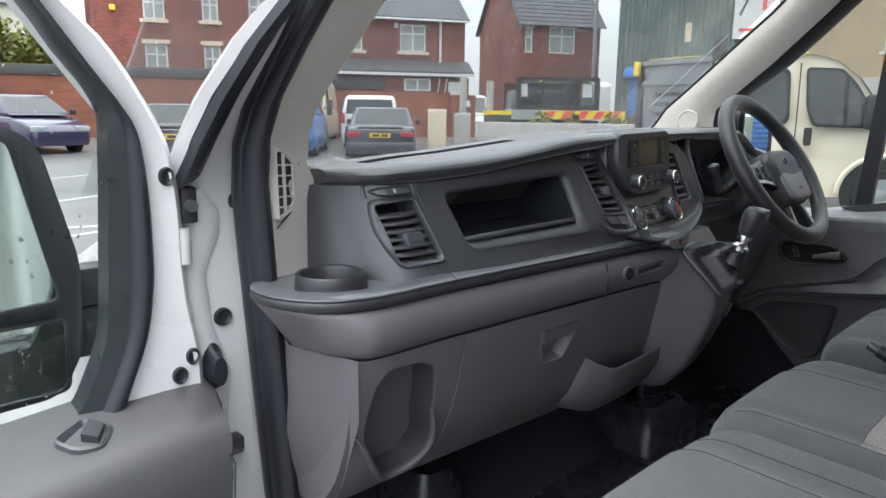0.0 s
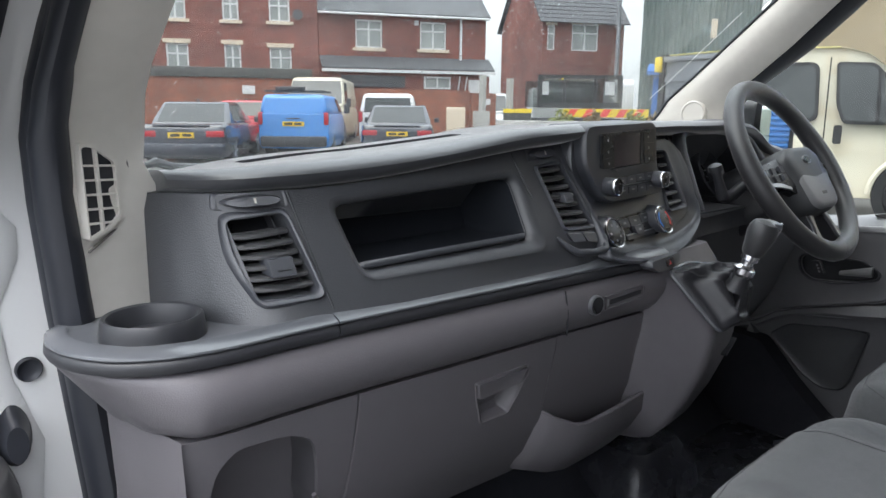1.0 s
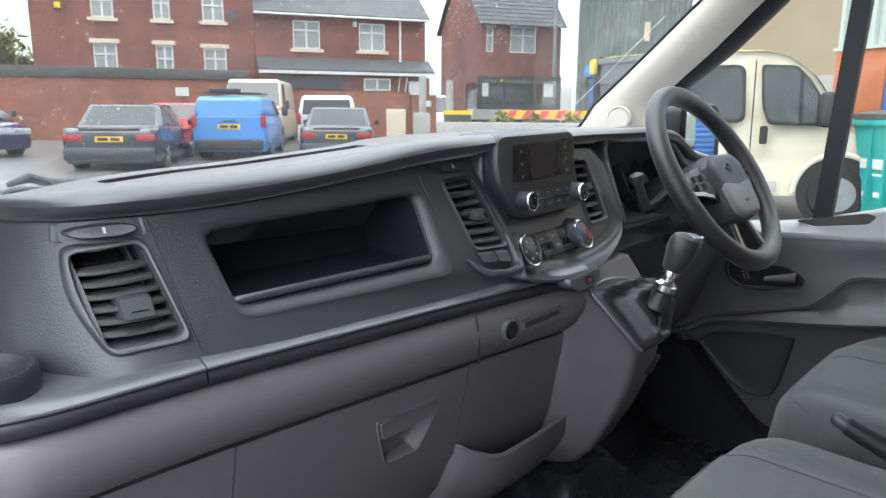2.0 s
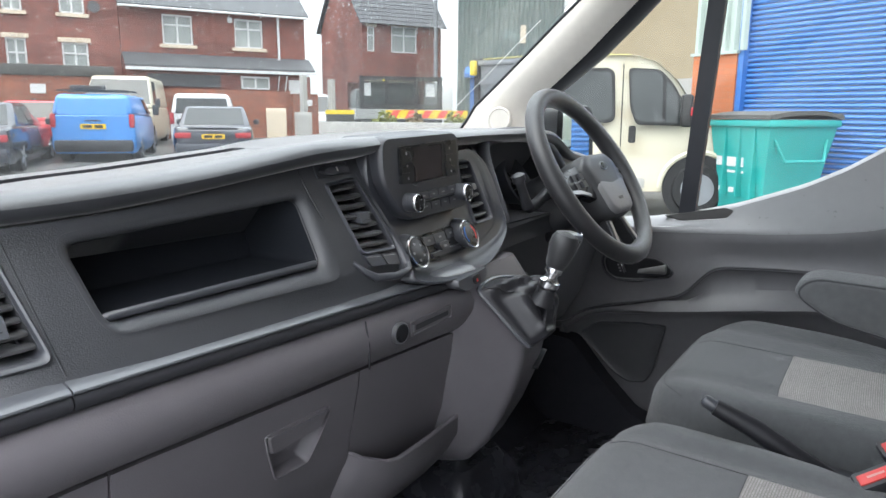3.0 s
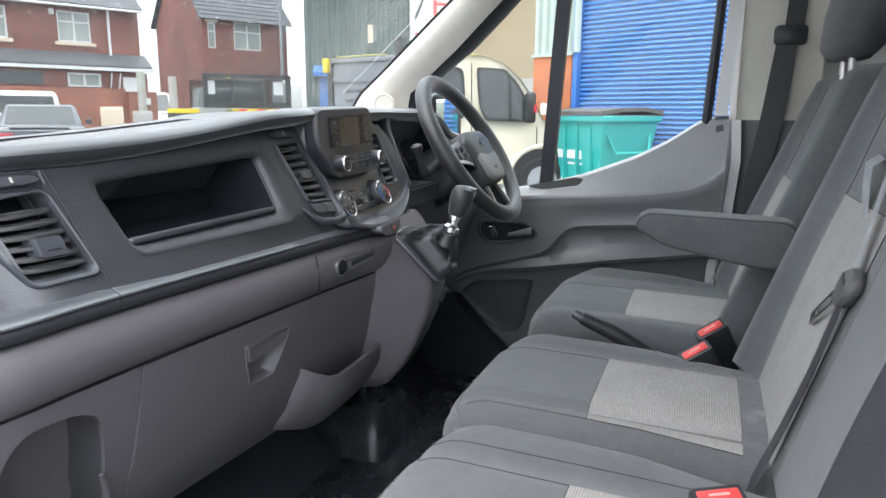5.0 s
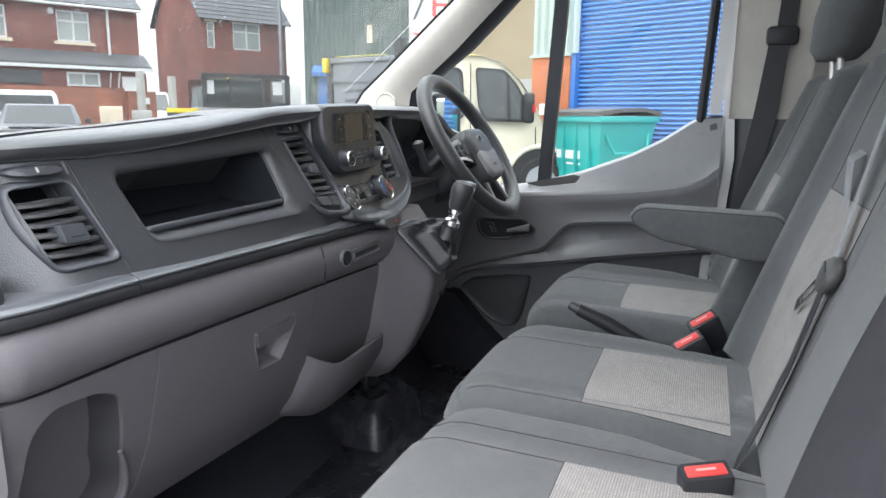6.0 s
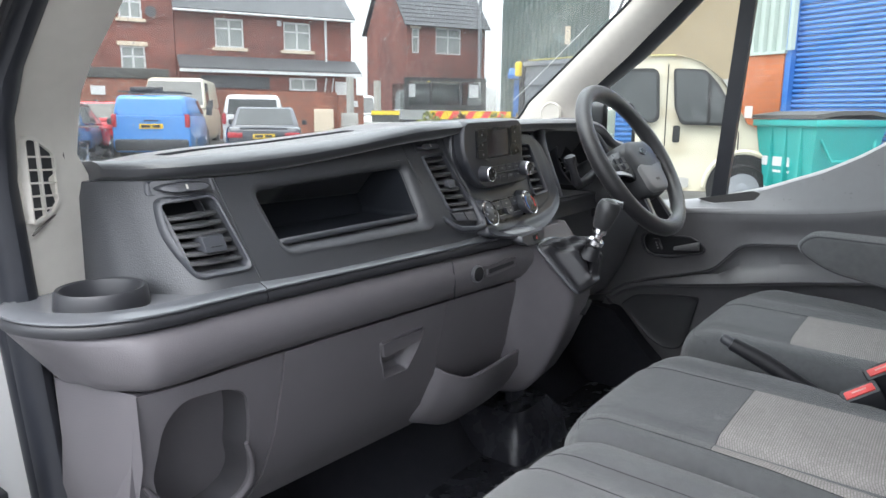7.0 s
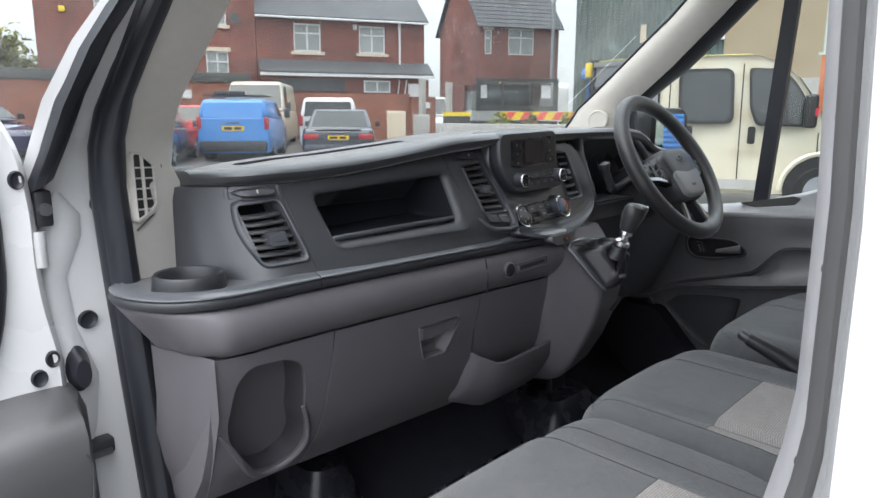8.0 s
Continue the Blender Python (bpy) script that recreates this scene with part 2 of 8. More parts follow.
CLADG = mat("pale_ribbed_cladding", (0.34, 0.40, 0.37), 0.6, var=0.15, scale=2)
UPVC = mat("white_upvc", (0.60, 0.60, 0.60), 0.4, var=0.06, scale=6)
STONE = mat("pale_stone", (0.62, 0.52, 0.40), 0.8, var=0.12, scale=8)
# opaque pane: reflected sky and pale curtains are put into its base colour
PANE = mat("house_window_glass", (0.30, 0.32, 0.31), 0.08, var=0.25, scale=2)
CURT = mat("net_curtain", (0.55, 0.55, 0.53), 0.9, var=0.1, scale=10)
COPING = mat("dark_coping", (0.07, 0.07, 0.065), 0.85, var=0.3, scale=6)
CONC = mat("weathered_concrete", (0.36, 0.35, 0.33), 0.8, var=0.2, scale=6)
STEEL = mat("galvanised_steel", (0.25, 0.26, 0.28), 0.5, metal=0.4, var=0.15, scale=6)
YELLOW = mat("yellow_plastic", (0.75, 0.55, 0.02), 0.5, var=0.08, scale=6)
YELLOWP = mat("yellow_plate", (0.75, 0.48, 0.02), 0.4, var=0.04, scale=6)
NAVY = mat("navy_car_paint", (0.022, 0.026, 0.040), 0.22, var=0.06, scale=3, coat=0.8)
BLACKCAR = mat("black_car_paint", (0.012, 0.012, 0.014), 0.2, var=0.06, scale=3, coat=0.8)
PURPLE = mat("purple_car_paint", (0.035, 0.03, 0.07), 0.22, var=0.06, scale=3, coat=0.8)
REDCAR = mat("red_car_paint", (0.62, 0.035, 0.05), 0.25, var=0.05, scale=3, coat=0.8)
BLUEVAN = mat("bright_blue_paint", (0.05, 0.23, 0.60), 0.3, var=0.05, scale=3, coat=0.5)
TYRE = mat("black_tyre_rubber", (0.015, 0.015, 0.016), 0.7, var=0.2, scale=20)
TAIL = mat("red_lamp_lens", (0.38, 0.02, 0.03), 0.2, var=0.05)
CARGLASS = mat("tinted_car_glass", (0.030, 0.034, 0.034), 0.04, var=0.25, scale=2, spec=0.55)
MOSS = mat("moss", (0.42, 0.38, 0.14), 0.9, var=0.3, scale=20)
TAN = mat("tan_render", (0.29, 0.235, 0.155), 0.85, var=0.1, scale=3)
TANL = mat("pale_barge_board", (0.40, 0.34, 0.24), 0.7, var=0.1, scale=3)
LINE = mat("worn_white_line", (0.38, 0.38, 0.37), 0.6, var=0.2, scale=10)
LEAF = mat("yellow_green_leaves", (0.19, 0.21, 0.045), 0.7, var=0.4, scale=3)
DRYLEAF = mat("dry_leaves", (0.20, 0.14, 0.06), 0.8, var=0.4, scale=3)
BARK = mat("bark", (0.10, 0.08, 0.06), 0.9, var=0.3, scale=12)
CREAMW = mat("cream_render", (0.60, 0.57, 0.48), 0.8, var=0.06, scale=2)


# added sheen stands in for sky glare at low angles; the cloth's is real
for m_, w_, r_ in ((PADM, 1.0, 0.25), (SATIN, 0.3, 0.3), (DARK, 0.12, 0.3), (RIMM, 0.3, 0.3), (CLOTH, 0.25, 0.4), (DOORG, 0.15, 0.3)):
    m_.node_tree.nodes["Principled BSDF"].inputs["Sheen Weight"].default_value = w_
    m_.node_tree.nodes["Principled BSDF"].inputs["Sheen Roughness"].default_value = r_

# ---- helpers for meshes ----
def mesh_of(name, bm, material, smooth=40):
    me = bpy.data.meshes.new(name)
    bmesh.ops.recalc_face_normals(bm, faces=bm.faces[:])
    bm.to_mesh(me)
    bm.free()
    if material:
        me.materials.append(material)
    if smooth:
        for p in me.polygons:
            p.use_smooth = True
        me.set_sharp_from_angle(angle=radians(smooth))
    return me


def part(name, bm, material, parent=None, label="", smooth=40):
    ob = new(name, mesh_of(name, bm, material, smooth))
    if parent:
        ob.parent = parent
    if label:
        ob["label"] = label
    return ob


def thing(name, label, category, group="", at=(0, 0, 0)):
    ob = new(name)
    ob.empty_display_size = 0.05
    ob.location = at
    return tagged(ob, label, category, group)


def solid(name, bm, material, label, category, kind="", smooth=40, group=""):
    return tagged(part(name, bm, material, smooth=smooth), label, category, group, kind)


def add_box(bm, x0, x1, y0, y1, z0, z1, bevel=0.0, seg=2, m=None):
    t = Matrix.LocRotScale(((x0 + x1) / 2, (y0 + y1) / 2, (z0 + z1) / 2), None, (abs(x1 - x0), abs(y1 - y0), abs(z1 - z0)))
    r = bmesh.ops.create_cube(bm, size=1.0, matrix=(m @ t) if m else t)
    if bevel:
        es = list({e for v in r["verts"] for e in v.link_edges})
        bmesh.ops.bevel(bm, geom=es, offset=bevel, segments=seg, affect='EDGES', profile=0.5)
    return bm


def box(*a, **k):
    return add_box(bmesh.new(), *a, **k)


def loft(rings, closed_ring=True, cap=True, loop=False, bm=None):
    """Skin through rings of points (all with the same count)."""
    bm = bm or bmesh.new()
    vs = [[bm.verts.new(p) for p in r] for r in rings]
    k = len(vs[0])
    pairs = list(zip(vs, vs[1:])) + ([(vs[-1], vs[0])] if loop else [])
    for a, b in pairs:
        for i in range(k if closed_ring else k - 1):
            j = (i + 1) % k
            bm.faces.new((a[i], a[j], b[j], b[i]))
    if cap and closed_ring and not loop:
        bm.faces.new(vs[0][::-1])
        bm.faces.new(vs[-1])
    return bm


def tube(points, radius, seg=12, loop=False, bm=None, flat=1.0):
    """A round bar along points; radius a number or one for each point."""
    pts = [Vector(p) for p in points]
    n = len(pts)
    rings, up = [], None
    for i, p in enumerate(pts):
        a = pts[(i - 1) % n] if (i or loop) else p
        c = pts[(i + 1) % n] if (i < n - 1 or loop) else p
        d = (c - a).normalized()
        up = up or (Vector((0, 0, 1)) if abs(d.z) < 0.9 else Vector((0, 1, 0)))
        s = d.cross(up).normalized()
        up = s.cross(d).normalized()
        r = radius[i] if isinstance(radius, (list, tuple)) else radius
        rings.append([p + s * r * math.cos(2 * math.pi * k / seg) + up * r * flat * math.sin(2 * math.pi * k / seg) for k in range(seg)])
    return loft(rings, loop=loop, bm=bm)


def rounded(poly, radius, seg=4):
    """A 2D polygon with rounded corners."""
    out = []
    n = len(poly)
    for i in range(n):
        p, a, b = Vector(poly[i]), Vector(poly[i - 1]), Vector(poly[(i + 1) % n])
        r = radius[i] if isinstance(radius, (list, tuple)) else radius
        da, db = (a - p), (b - p)
        r1, r2 = min(r, da.length * 0.48), min(r, db.length * 0.48)
        s, e = p + da.normalized() * r1, p + db.normalized() * r2
        for k in range(seg + 1):
            t = k / seg
            out.append(s * (1 - t) ** 2 + p * 2 * t * (1 - t) + e * t * t)
    return out


def lerp_table(table, x):
    xs = [r[0] for r in table]
    return float(np.interp(x, xs, [r[1] for r in table]))


def smooth_table(table, x, w=0.03):
    return sum(lerp_table(table, x + d * w) for d in (-1, -0.5, 0, 0.5, 1)) / 5


def cut(ob, bm):
    """Cuts the closed shape bm out of ob's mesh."""
    bmesh.ops.recalc_face_normals(bm, faces=bm.faces)
    tool = new("tool", mesh_of("tool", bm, None, 0))
    own = bmesh.new()
    own.from_mesh(ob.data)
    bmesh.ops.recalc_face_normals(own, faces=own.faces)
    own.to_mesh(ob.data)
    own.free()
    mod = ob.modifiers.new("cut", 'BOOLEAN')
    mod.operation, mod.object, mod.solver = 'DIFFERENCE', tool, 'EXACT'
    bpy.context.view_layer.update()
    me = bpy.data.meshes.new_from_object(ob.evaluated_get(bpy.context.evaluated_depsgraph_get()))
    ob.modifiers.clear()
    ob.data = me
    for p in me.polygons:
        p.use_smooth = True
    me.set_sharp_from_angle(angle=radians(35))
    bpy.data.objects.remove(tool)


# ---- dashboard ----
FACE = [(-0.72, 0.17), (-0.69, 0.135), (-0.67, 0.08), (-0.64, 0.052), (-0.586, 0.038), (-0.5, 0.026), (-0.3, 0.008), (-0.2, 0.0), (-0.12, 0.005), (0.0, 0.018), (0.1, 0.03), (0.2, 0.04), (0.72, 0.06)]


def face_y(x, z, off=0.0):
    return smooth_table(FACE, x, 0.012) + 0.55 * (z - 1.30) - off


def on_face(x, z, off=0.0):
    return Vector((x, face_y(x, z, off), z))


def plate(poly, o0, o1, place=on_face, bm=None):
    """A plate that follows a surface: outline in (x, z), from o0 to o1 proud of it."""
    return loft([[place(p[0], p[1], o0) for p in poly], [place(p[0], p[1], o1) for p in poly]], bm=bm)


def grow(poly, d):
    """The outline poly moved outward by d (inward if negative)."""
    c = sum((Vector(p) for p in poly), Vector((0, 0))) / len(poly)
    return [Vector(p) + (Vector(p) - c).normalized() * d for p in poly]


def ring_plate(outer, inner, o0, o1, place=on_face):
    """A raised frame between two outlines."""
    return loft([[place(p[0], p[1], o0) for p in outer], [place(p[0], p[1], o1) for p in outer],
                 [place(p[0], p[1], o1) for p in inner], [place(p[0], p[1], o0 - 0.02) for p in inner]], cap=False)


def stations(x0, x1, n):
    return [x0 + (x1 - x0) * i / n for i in range(n + 1)]


def quad_at(q, u, v):
    tl, tr, br, bl = [Vector(p) for p in q]
    return (tl * (1 - u) + tr * u) * (1 - v) + (bl * (1 - u) + br * u) * v


dash = thing("dashboard", "dark grey moulded plastic van dashboard with open shelf and air vents", "dashboard")
LIPZ = [(-0.73, 1.383), (-0.66, 1.388), (-0.55, 1.390), (-0.476, 1.395), (-0.40, 1.404), (-0.33, 1.413), (-0.25, 1.423), (-0.15, 1.430), (0.1, 1.434), (0.4, 1.434), (0.50, 1.415), (0.56, 1.385), (0.72, 1.36)]
CREST = [(-0.73, 1.398), (-0.70, 1.401), (-0.61, 1.408), (-0.55, 1.411), (-0.476, 1.416), (-0.40, 1.423), (-0.346, 1.431), (-0.27, 1.442), (-0.15, 1.447), (0.1, 1.450), (0.4, 1.450), (0.48, 1.443), (0.56, 1.405), (0.72, 1.38)]
FARZ = [(-0.72, 1.386), (-0.64, 1.393), (-0.58, 1.403), (-0.50, 1.410), (-0.42, 1.414), (-0.32, 1.422), (-0.22, 1.430), (-0.18, 1.437), (-0.1, 1.442), (0.1, 1.447), (0.4, 1.449), (0.48, 1.447), (0.56, 1.425), (0.72, 1.39)]
rings = []
for x in stations(-0.685, 0.70, 80):
    y = face_y(x, 1.38)
    zl, zc = smooth_table(LIPZ, x), smooth_table(CREST, x, 0.02)
    zf = smooth_table(FARZ, x, 0.02)
    rings.append([(x, y + 0.03, zl - 0.01), (x, y + 0.008, zl - 0.004), (x, y - 0.003, zl - 0.001), (x, y - 0.008, zl + 0.004), (x, y - 0.010, zl * 0.5 + zc * 0.5), (x, y - 0.007, zc - 0.006), (x, y, zc - 0.002), (x, y + 0.012, zc), (x, y + 0.05, zc * 0.8 + zf * 0.2), (x, y + 0.10, zf), (x, max(y + 0.16, 0.28), zf - 0.002), (x, 0.36, zf - 0.022), (x, 0.62, zf - 0.09), (x, 0.62, 1.30), (x, y + 0.1, 1.33)])
pad = part("top_pad", loft(rings), PADM, dash, "soft grey textured top pad")
slot = rounded([(-0.575, 0.205), (-0.22, 0.215), (-0.22, 0.245), (-0.575, 0.24)], 0.01)
cut(pad, loft([[(p[0], p[1], 1.385) for p in slot], [(p[0], p[1], 1.5) for p in slot]]))
rings = []
for x in stations(-0.70, 0.70, 110):
    zl = smooth_table(LIPZ, x)
    zs = [1.255, 1.262, 1.269, 1.278, 1.288, 1.30, 1.33, 1.36, zl - 0.006]
    dip = float(np.interp(x, (-0.70, -0.58, -0.27, -0.10), (0.0, -0.001, -0.012, -0.018)))
    rings.append([on_face(x, z, o * dip) for z, o in zip(zs, (1.1, 1.05, 1.0, 0.8, 0.45, 0.15, 0, 0, 0))] + [Vector((x, 0.34, zl - 0.006)), Vector((x, 0.34, 1.255))])
panel = part("face_panel", loft(rings), DARK, dash)


def cutter(poly, depth, front=0.2):
    return loft([[Vector((p[0], face_y(p[0], p[1]) - front, p[1])) for p in poly], [Vector((p[0], face_y(p[0], p[1]) + depth, p[1])) for p in poly]])


SHELF = [(-0.543, 1.363), (-0.289, 1.379), (-0.291, 1.307), (-0.533, 1.300)]
FLARE = [(-0.556, 1.3740), (-0.276, 1.3910), (-0.275, 1.294), (-0.539, 1.291)]
VENTL = [(-0.653, 1.357), (-0.603, 1.362), (-0.589, 1.287), (-0.645, 1.285)]
VENTC = [(-0.246, 1.391), (-0.198, 1.395), (-0.178, 1.314), (-0.234, 1.316)]
VENTR = [(0.066, 1.401), (0.101, 1.401), (0.104, 1.316), (0.052, 1.313)]
CONCUT = [(-0.180, 1.412), (-0.172, 1.36), (-0.160, 1.318), (-0.163, 1.286), (-0.150, 1.275), (-0.10, 1.270), (-0.03, 1.267), (0.03, 1.272), (0.09, 1.285), (0.128, 1.303), (0.150, 1.335), (0.155, 1.37), (0.150, 1.40), (0.12, 1.418)]
CLUSTER = [(0.165, 1.405), (0.19, 1.424), (0.42, 1.426), (0.47, 1.40), (0.47, 1.29), (0.17, 1.285)]
cut(panel, cutter(rounded(FLARE, 0.020, 6), 0.13))
for v in (VENTL, VENTC):
    cut(panel, cutter(rounded(v, 0.006), 0.045))
cut(panel, cutter(rounded(CONCUT, 0.008), 0.06))
cut(panel, cutter(rounded(CLUSTER, 0.02), 0.10))

# the shelf: a soft flared surround, a raised front sill and an added near-black inside
so, si = rounded(FLARE, 0.020, 6), rounded(SHELF, 0.012, 6)
bm = loft([[on_face(p[0], p[1], -0.006) for p in grow(so, 0.0015)], [on_face(p[0], p[1], 0.0004) for p in grow(so, 0.0015)]]
          + [[on_face(p[0] + (q[0] - p[0]) * t, p[1] + (q[1] - p[1]) * t, o) for p, q in zip(so, si)] for t, o in ((0.12, 0.0002), (0.3, -0.0008), (0.5, -0.0025), (0.7, -0.0050), (0.88, -0.0085), (1.0, -0.014))], cap=False)
part("shelf_surround", bm, DARK, dash)
deep = lambda p, d: Vector((p[0], face_y(p[0], p[1]) + d, p[1]))
part("shelf_liner", loft([[deep(p, d) for p in grow(si, -g)] for d, g in ((0.011, -0.0006), (0.122, 0.002))], cap=False), SHELFM, dash, "near-black shelf inside")
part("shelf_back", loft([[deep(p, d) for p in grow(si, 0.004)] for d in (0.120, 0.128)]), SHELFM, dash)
part("shelf_sill", tube([on_face(x, z, o) for x, z, o in ((-0.536, 1.3035, -0.012), (-0.532, 1.3045, -0.0075), (-0.42, 1.3085, -0.007), (-0.302, 1.3115, -0.0075), (-0.297, 1.3115, -0.012))], [0.003, 0.0042, 0.0042, 0.0042, 0.003], 12), CONSM, dash, "thin raised sill rail")


def on_con(x, z, off=0.0):
    return Vector((x, 0.022 + 0.5 * (z - 1.30) - off, z))


def vent(q, slats, tab, frame_w=0.007, place=on_face, tab_s=1.0, bulge=0.0, soft=0.006, rise=(0.08, 0.92)):
    """An air vent: raised frame, thin tilted blades, upright guide, centre tab and dark backing."""
    v = new("air_vent")
    v.parent = dash
    v["label"] = "black louvred air vent"
    side = [(quad_at(q, 0, v) + Vector((-bulge * k, 0))) for v, k in ((0.72, 0.8), (0.4, 1.0), (0.15, 0.75))] if bulge else []
    hole = rounded([q[0], q[1], q[2], q[3]] + [(p.x, p.y) for p in side], soft)
    outer = grow(hole, frame_w)
    mid = grow(hole, frame_w * 0.55)
    part("frame", loft([[place(p.x, p.y, -0.02) for p in outer], [place(p.x, p.y, 0.0005) for p in outer], [place(p.x, p.y, 0.0035) for p in grow(hole, frame_w * 0.8)], [place(p.x, p.y, 0.005) for p in mid], [place(p.x, p.y, 0.0042) for p in grow(hole, frame_w * 0.25)], [place(p.x, p.y, 0.0) for p in grow(hole, 0.0004)], [place(p[0], p[1], -0.022) for p in hole]], cap=False), CONSM, v)
    for k in range(slats):
        t = rise[0] + (rise[1] - rise[0]) * k / (slats - 1)
        rings = []
        for u in (0.015, 0.12, 0.3, 0.5, 0.7, 0.88, 0.985):
            a = quad_at(q, u, t)
            bow = 0.003 * (1 - (2 * u - 1) ** 2)
            rings.append([place(a.x, a.y + 0.0022, -0.004 + bow), place(a.x, a.y + 0.0004, -0.0016 + bow), place(a.x, a.y - 0.0016, -0.0022 + bow), place(a.x, a.y - 0.0028, -0.005 + bow), place(a.x, a.y - 0.0030, -0.026), place(a.x, a.y + 0.0002, -0.026)])
        part("slat", loft(rings), RIMM, v)
    for u in (0.86,):
        ends = [quad_at(q, u, t) for t in (0.04, 0.96)]
        part("guide_bar", loft([[place(e.x - 0.0008, e.y, -0.012), place(e.x + 0.0008, e.y, -0.012), place(e.x + 0.0008, e.y, -0.026), place(e.x - 0.0008, e.y, -0.026)] for e in ends]), BLACK, v)
    b = quad_at(q, *tab)
    w, h = 0.0105 * tab_s, 0.0068 * tab_s
    tb = [rounded([(b.x - w * k, b.y + h * k), (b.x + w * k, b.y + h * k + 0.001), (b.x + w * k, b.y - h * k), (b.x - w * k, b.y - h * k - 0.001)], 0.0014) for k in (1.0, 1.0, 0.94)]
    part("tab", loft([[place(p[0], p[1], o) for p in r] for r, o in zip(tb, (-0.012, 0.0055, 0.007))]), CONSM, v, "small grey slider tab")
    part("tab_line", plate([(b.x - w * 0.45, b.y - h * 0.30), (b.x + w * 0.65, b.y - h * 0.22), (b.x + w * 0.65, b.y - h * 0.38), (b.x - w * 0.45, b.y - h * 0.46)], 0.0065, 0.0075, place), GLOSSB, v)
    part("backing", plate(hole, -0.044, -0.04, place), GLOSSB, v)
    return v


vent(VENTL, 6, (0.53, 0.62), 0.0075, tab_s=1.15, bulge=0.004, soft=0.008, rise=(0.22, 0.88))
vent(VENTC, 7, (0.55, 0.52), 0.004, tab_s=0.8)
vent(VENTR, 6, (0.55, 0.42), 0.004, place=on_con, tab_s=0.6)
for q in ([(-0.235, 1.312), (-0.208, 1.310), (-0.204, 1.297), (-0.229, 1.299)], [(-0.206, 1.310), (-0.180, 1.308), (-0.180, 1.294), (-0.202, 1.297)]):
    sw_ = part("switch", plate(rounded(q, 0.003), -0.004, 0.003), CONSM, dash)
    part("switch_line", plate([(q[0][0] + 0.002, q[0][1] - 0.002), (q[1][0] - 0.002, q[1][1] - 0.002), (q[1][0] - 0.002, q[1][1] - 0.0026), (q[0][0] + 0.002, q[0][1] - 0.0026)], 0.003, 0.0036), MARK, sw_)
part("vent_lip", tube([on_face(x, z, o) for x, z, o in ((-0.252, 1.306, 0.0), (-0.243, 1.294, 0.004), (-0.232, 1.287, 0.006), (-0.20, 1.284, 0.007), (-0.172, 1.285, 0.006), (-0.160, 1.30, 0.003))], [0.002, 0.004, 0.005, 0.005, 0.005, 0.003], 10), CONSM, dash)
for x, z, w in ((-0.628, 1.3745, 0.026), (-0.226, 1.409, 0.022)):
    rc = rounded([(x - w * 1.25, z - 0.008), (x - w * 1.15, z + 0.007), (x + w * 1.25, z + 0.009), (x + w * 1.25, z - 0.006)], 0.003)
    part("recess", loft([[on_face(p[0], p[1], o) for p in g] for g, o in ((grow(rc, 0.0015), 0.0), (grow(rc, 0.0012), 0.0012), (rc, 0.0012), (grow(rc, -0.002), -0.0005))]), CONSM, dash)
    ell = [(x + w * math.cos(a), z + 0.0005 + 0.0055 * math.sin(a) + 0.0012 * math.cos(a)) for a in [2 * math.pi * k / 24 for k in range(24)]]
    tw = part("thumbwheel", loft([[on_face(p[0], p[1], o) for p in grow(ell, -g)] for g, o in ((0.0, -0.002), (0.0, 0.006), (0.002, 0.009))]), CONSM, dash)
    part("pointer", plate([(x - 0.001, z - 0.001), (x - 0.001, z + 0.004), (x + 0.001, z + 0.004), (x + 0.001, z - 0.001)], 0.0088, 0.0096), TRIML, tw, "white pointer mark")
part("panel_joint", tube([on_face(-0.592 + 0.012 * t, 1.383 - 0.112 * t, 0.0003) for t in [k / 10 for k in range(11)]], 0.0009, 6), BLACK, dash)
part("panel_joint", tube([on_face(-0.278 + 0.05 * t * t, 1.418 - 0.15 * t, 0.0003) for t in [k / 12 for k in range(6)]], 0.0008, 6), BLACK, dash)

# centre console: a recessed control panel in a bowl-shaped bezel
def dense(path, n=4):
    """A smooth curve through plan points."""
    out = []
    p = [Vector(q) for q in path]
    for i in range(len(p) - 1):
        a, b, c, d = p[max(i - 1, 0)], p[i], p[i + 1], p[min(i + 2, len(p) - 1)]
        for k in range(n):
            t = k / n
            out.append(0.5 * ((2 * b) + (c - a) * t + (2 * a - 5 * b + 4 * c - d) * t * t + (3 * b - a - 3 * c + d) * t ** 3))
    return out + [p[-1]]


cpan = part("centre_panel", plate(rounded(grow([Vector(p) for p in CONCUT], 0.004), 0.008), -0.02, 0.0, on_con), CONSM, dash)
cut(cpan, loft([[on_con(p[0], p[1], o) for p in rounded(VENTR, 0.006)] for o in (0.05, -0.06)]))
RIM_O = dense([(-0.184, 1.402), (-0.172, 1.36), (-0.163, 1.322), (-0.166, 1.294), (-0.172, 1.276), (-0.140, 1.267), (-0.09, 1.262), (-0.03, 1.260), (0.03, 1.265), (0.09, 1.278), (0.135, 1.297), (0.160, 1.331), (0.168, 1.369), (0.163, 1.402), (0.145, 1.424)], 4)
RIM_I = dense([(-0.176, 1.402), (-0.164, 1.36), (-0.154, 1.322), (-0.153, 1.303), (-0.146, 1.290), (-0.120, 1.283), (-0.08, 1.281), (-0.02, 1.280), (0.03, 1.285), (0.082, 1.297), (0.110, 1.310), (0.122, 1.335), (0.128, 1.369), (0.126, 1.398), (0.115, 1.415)], 4)
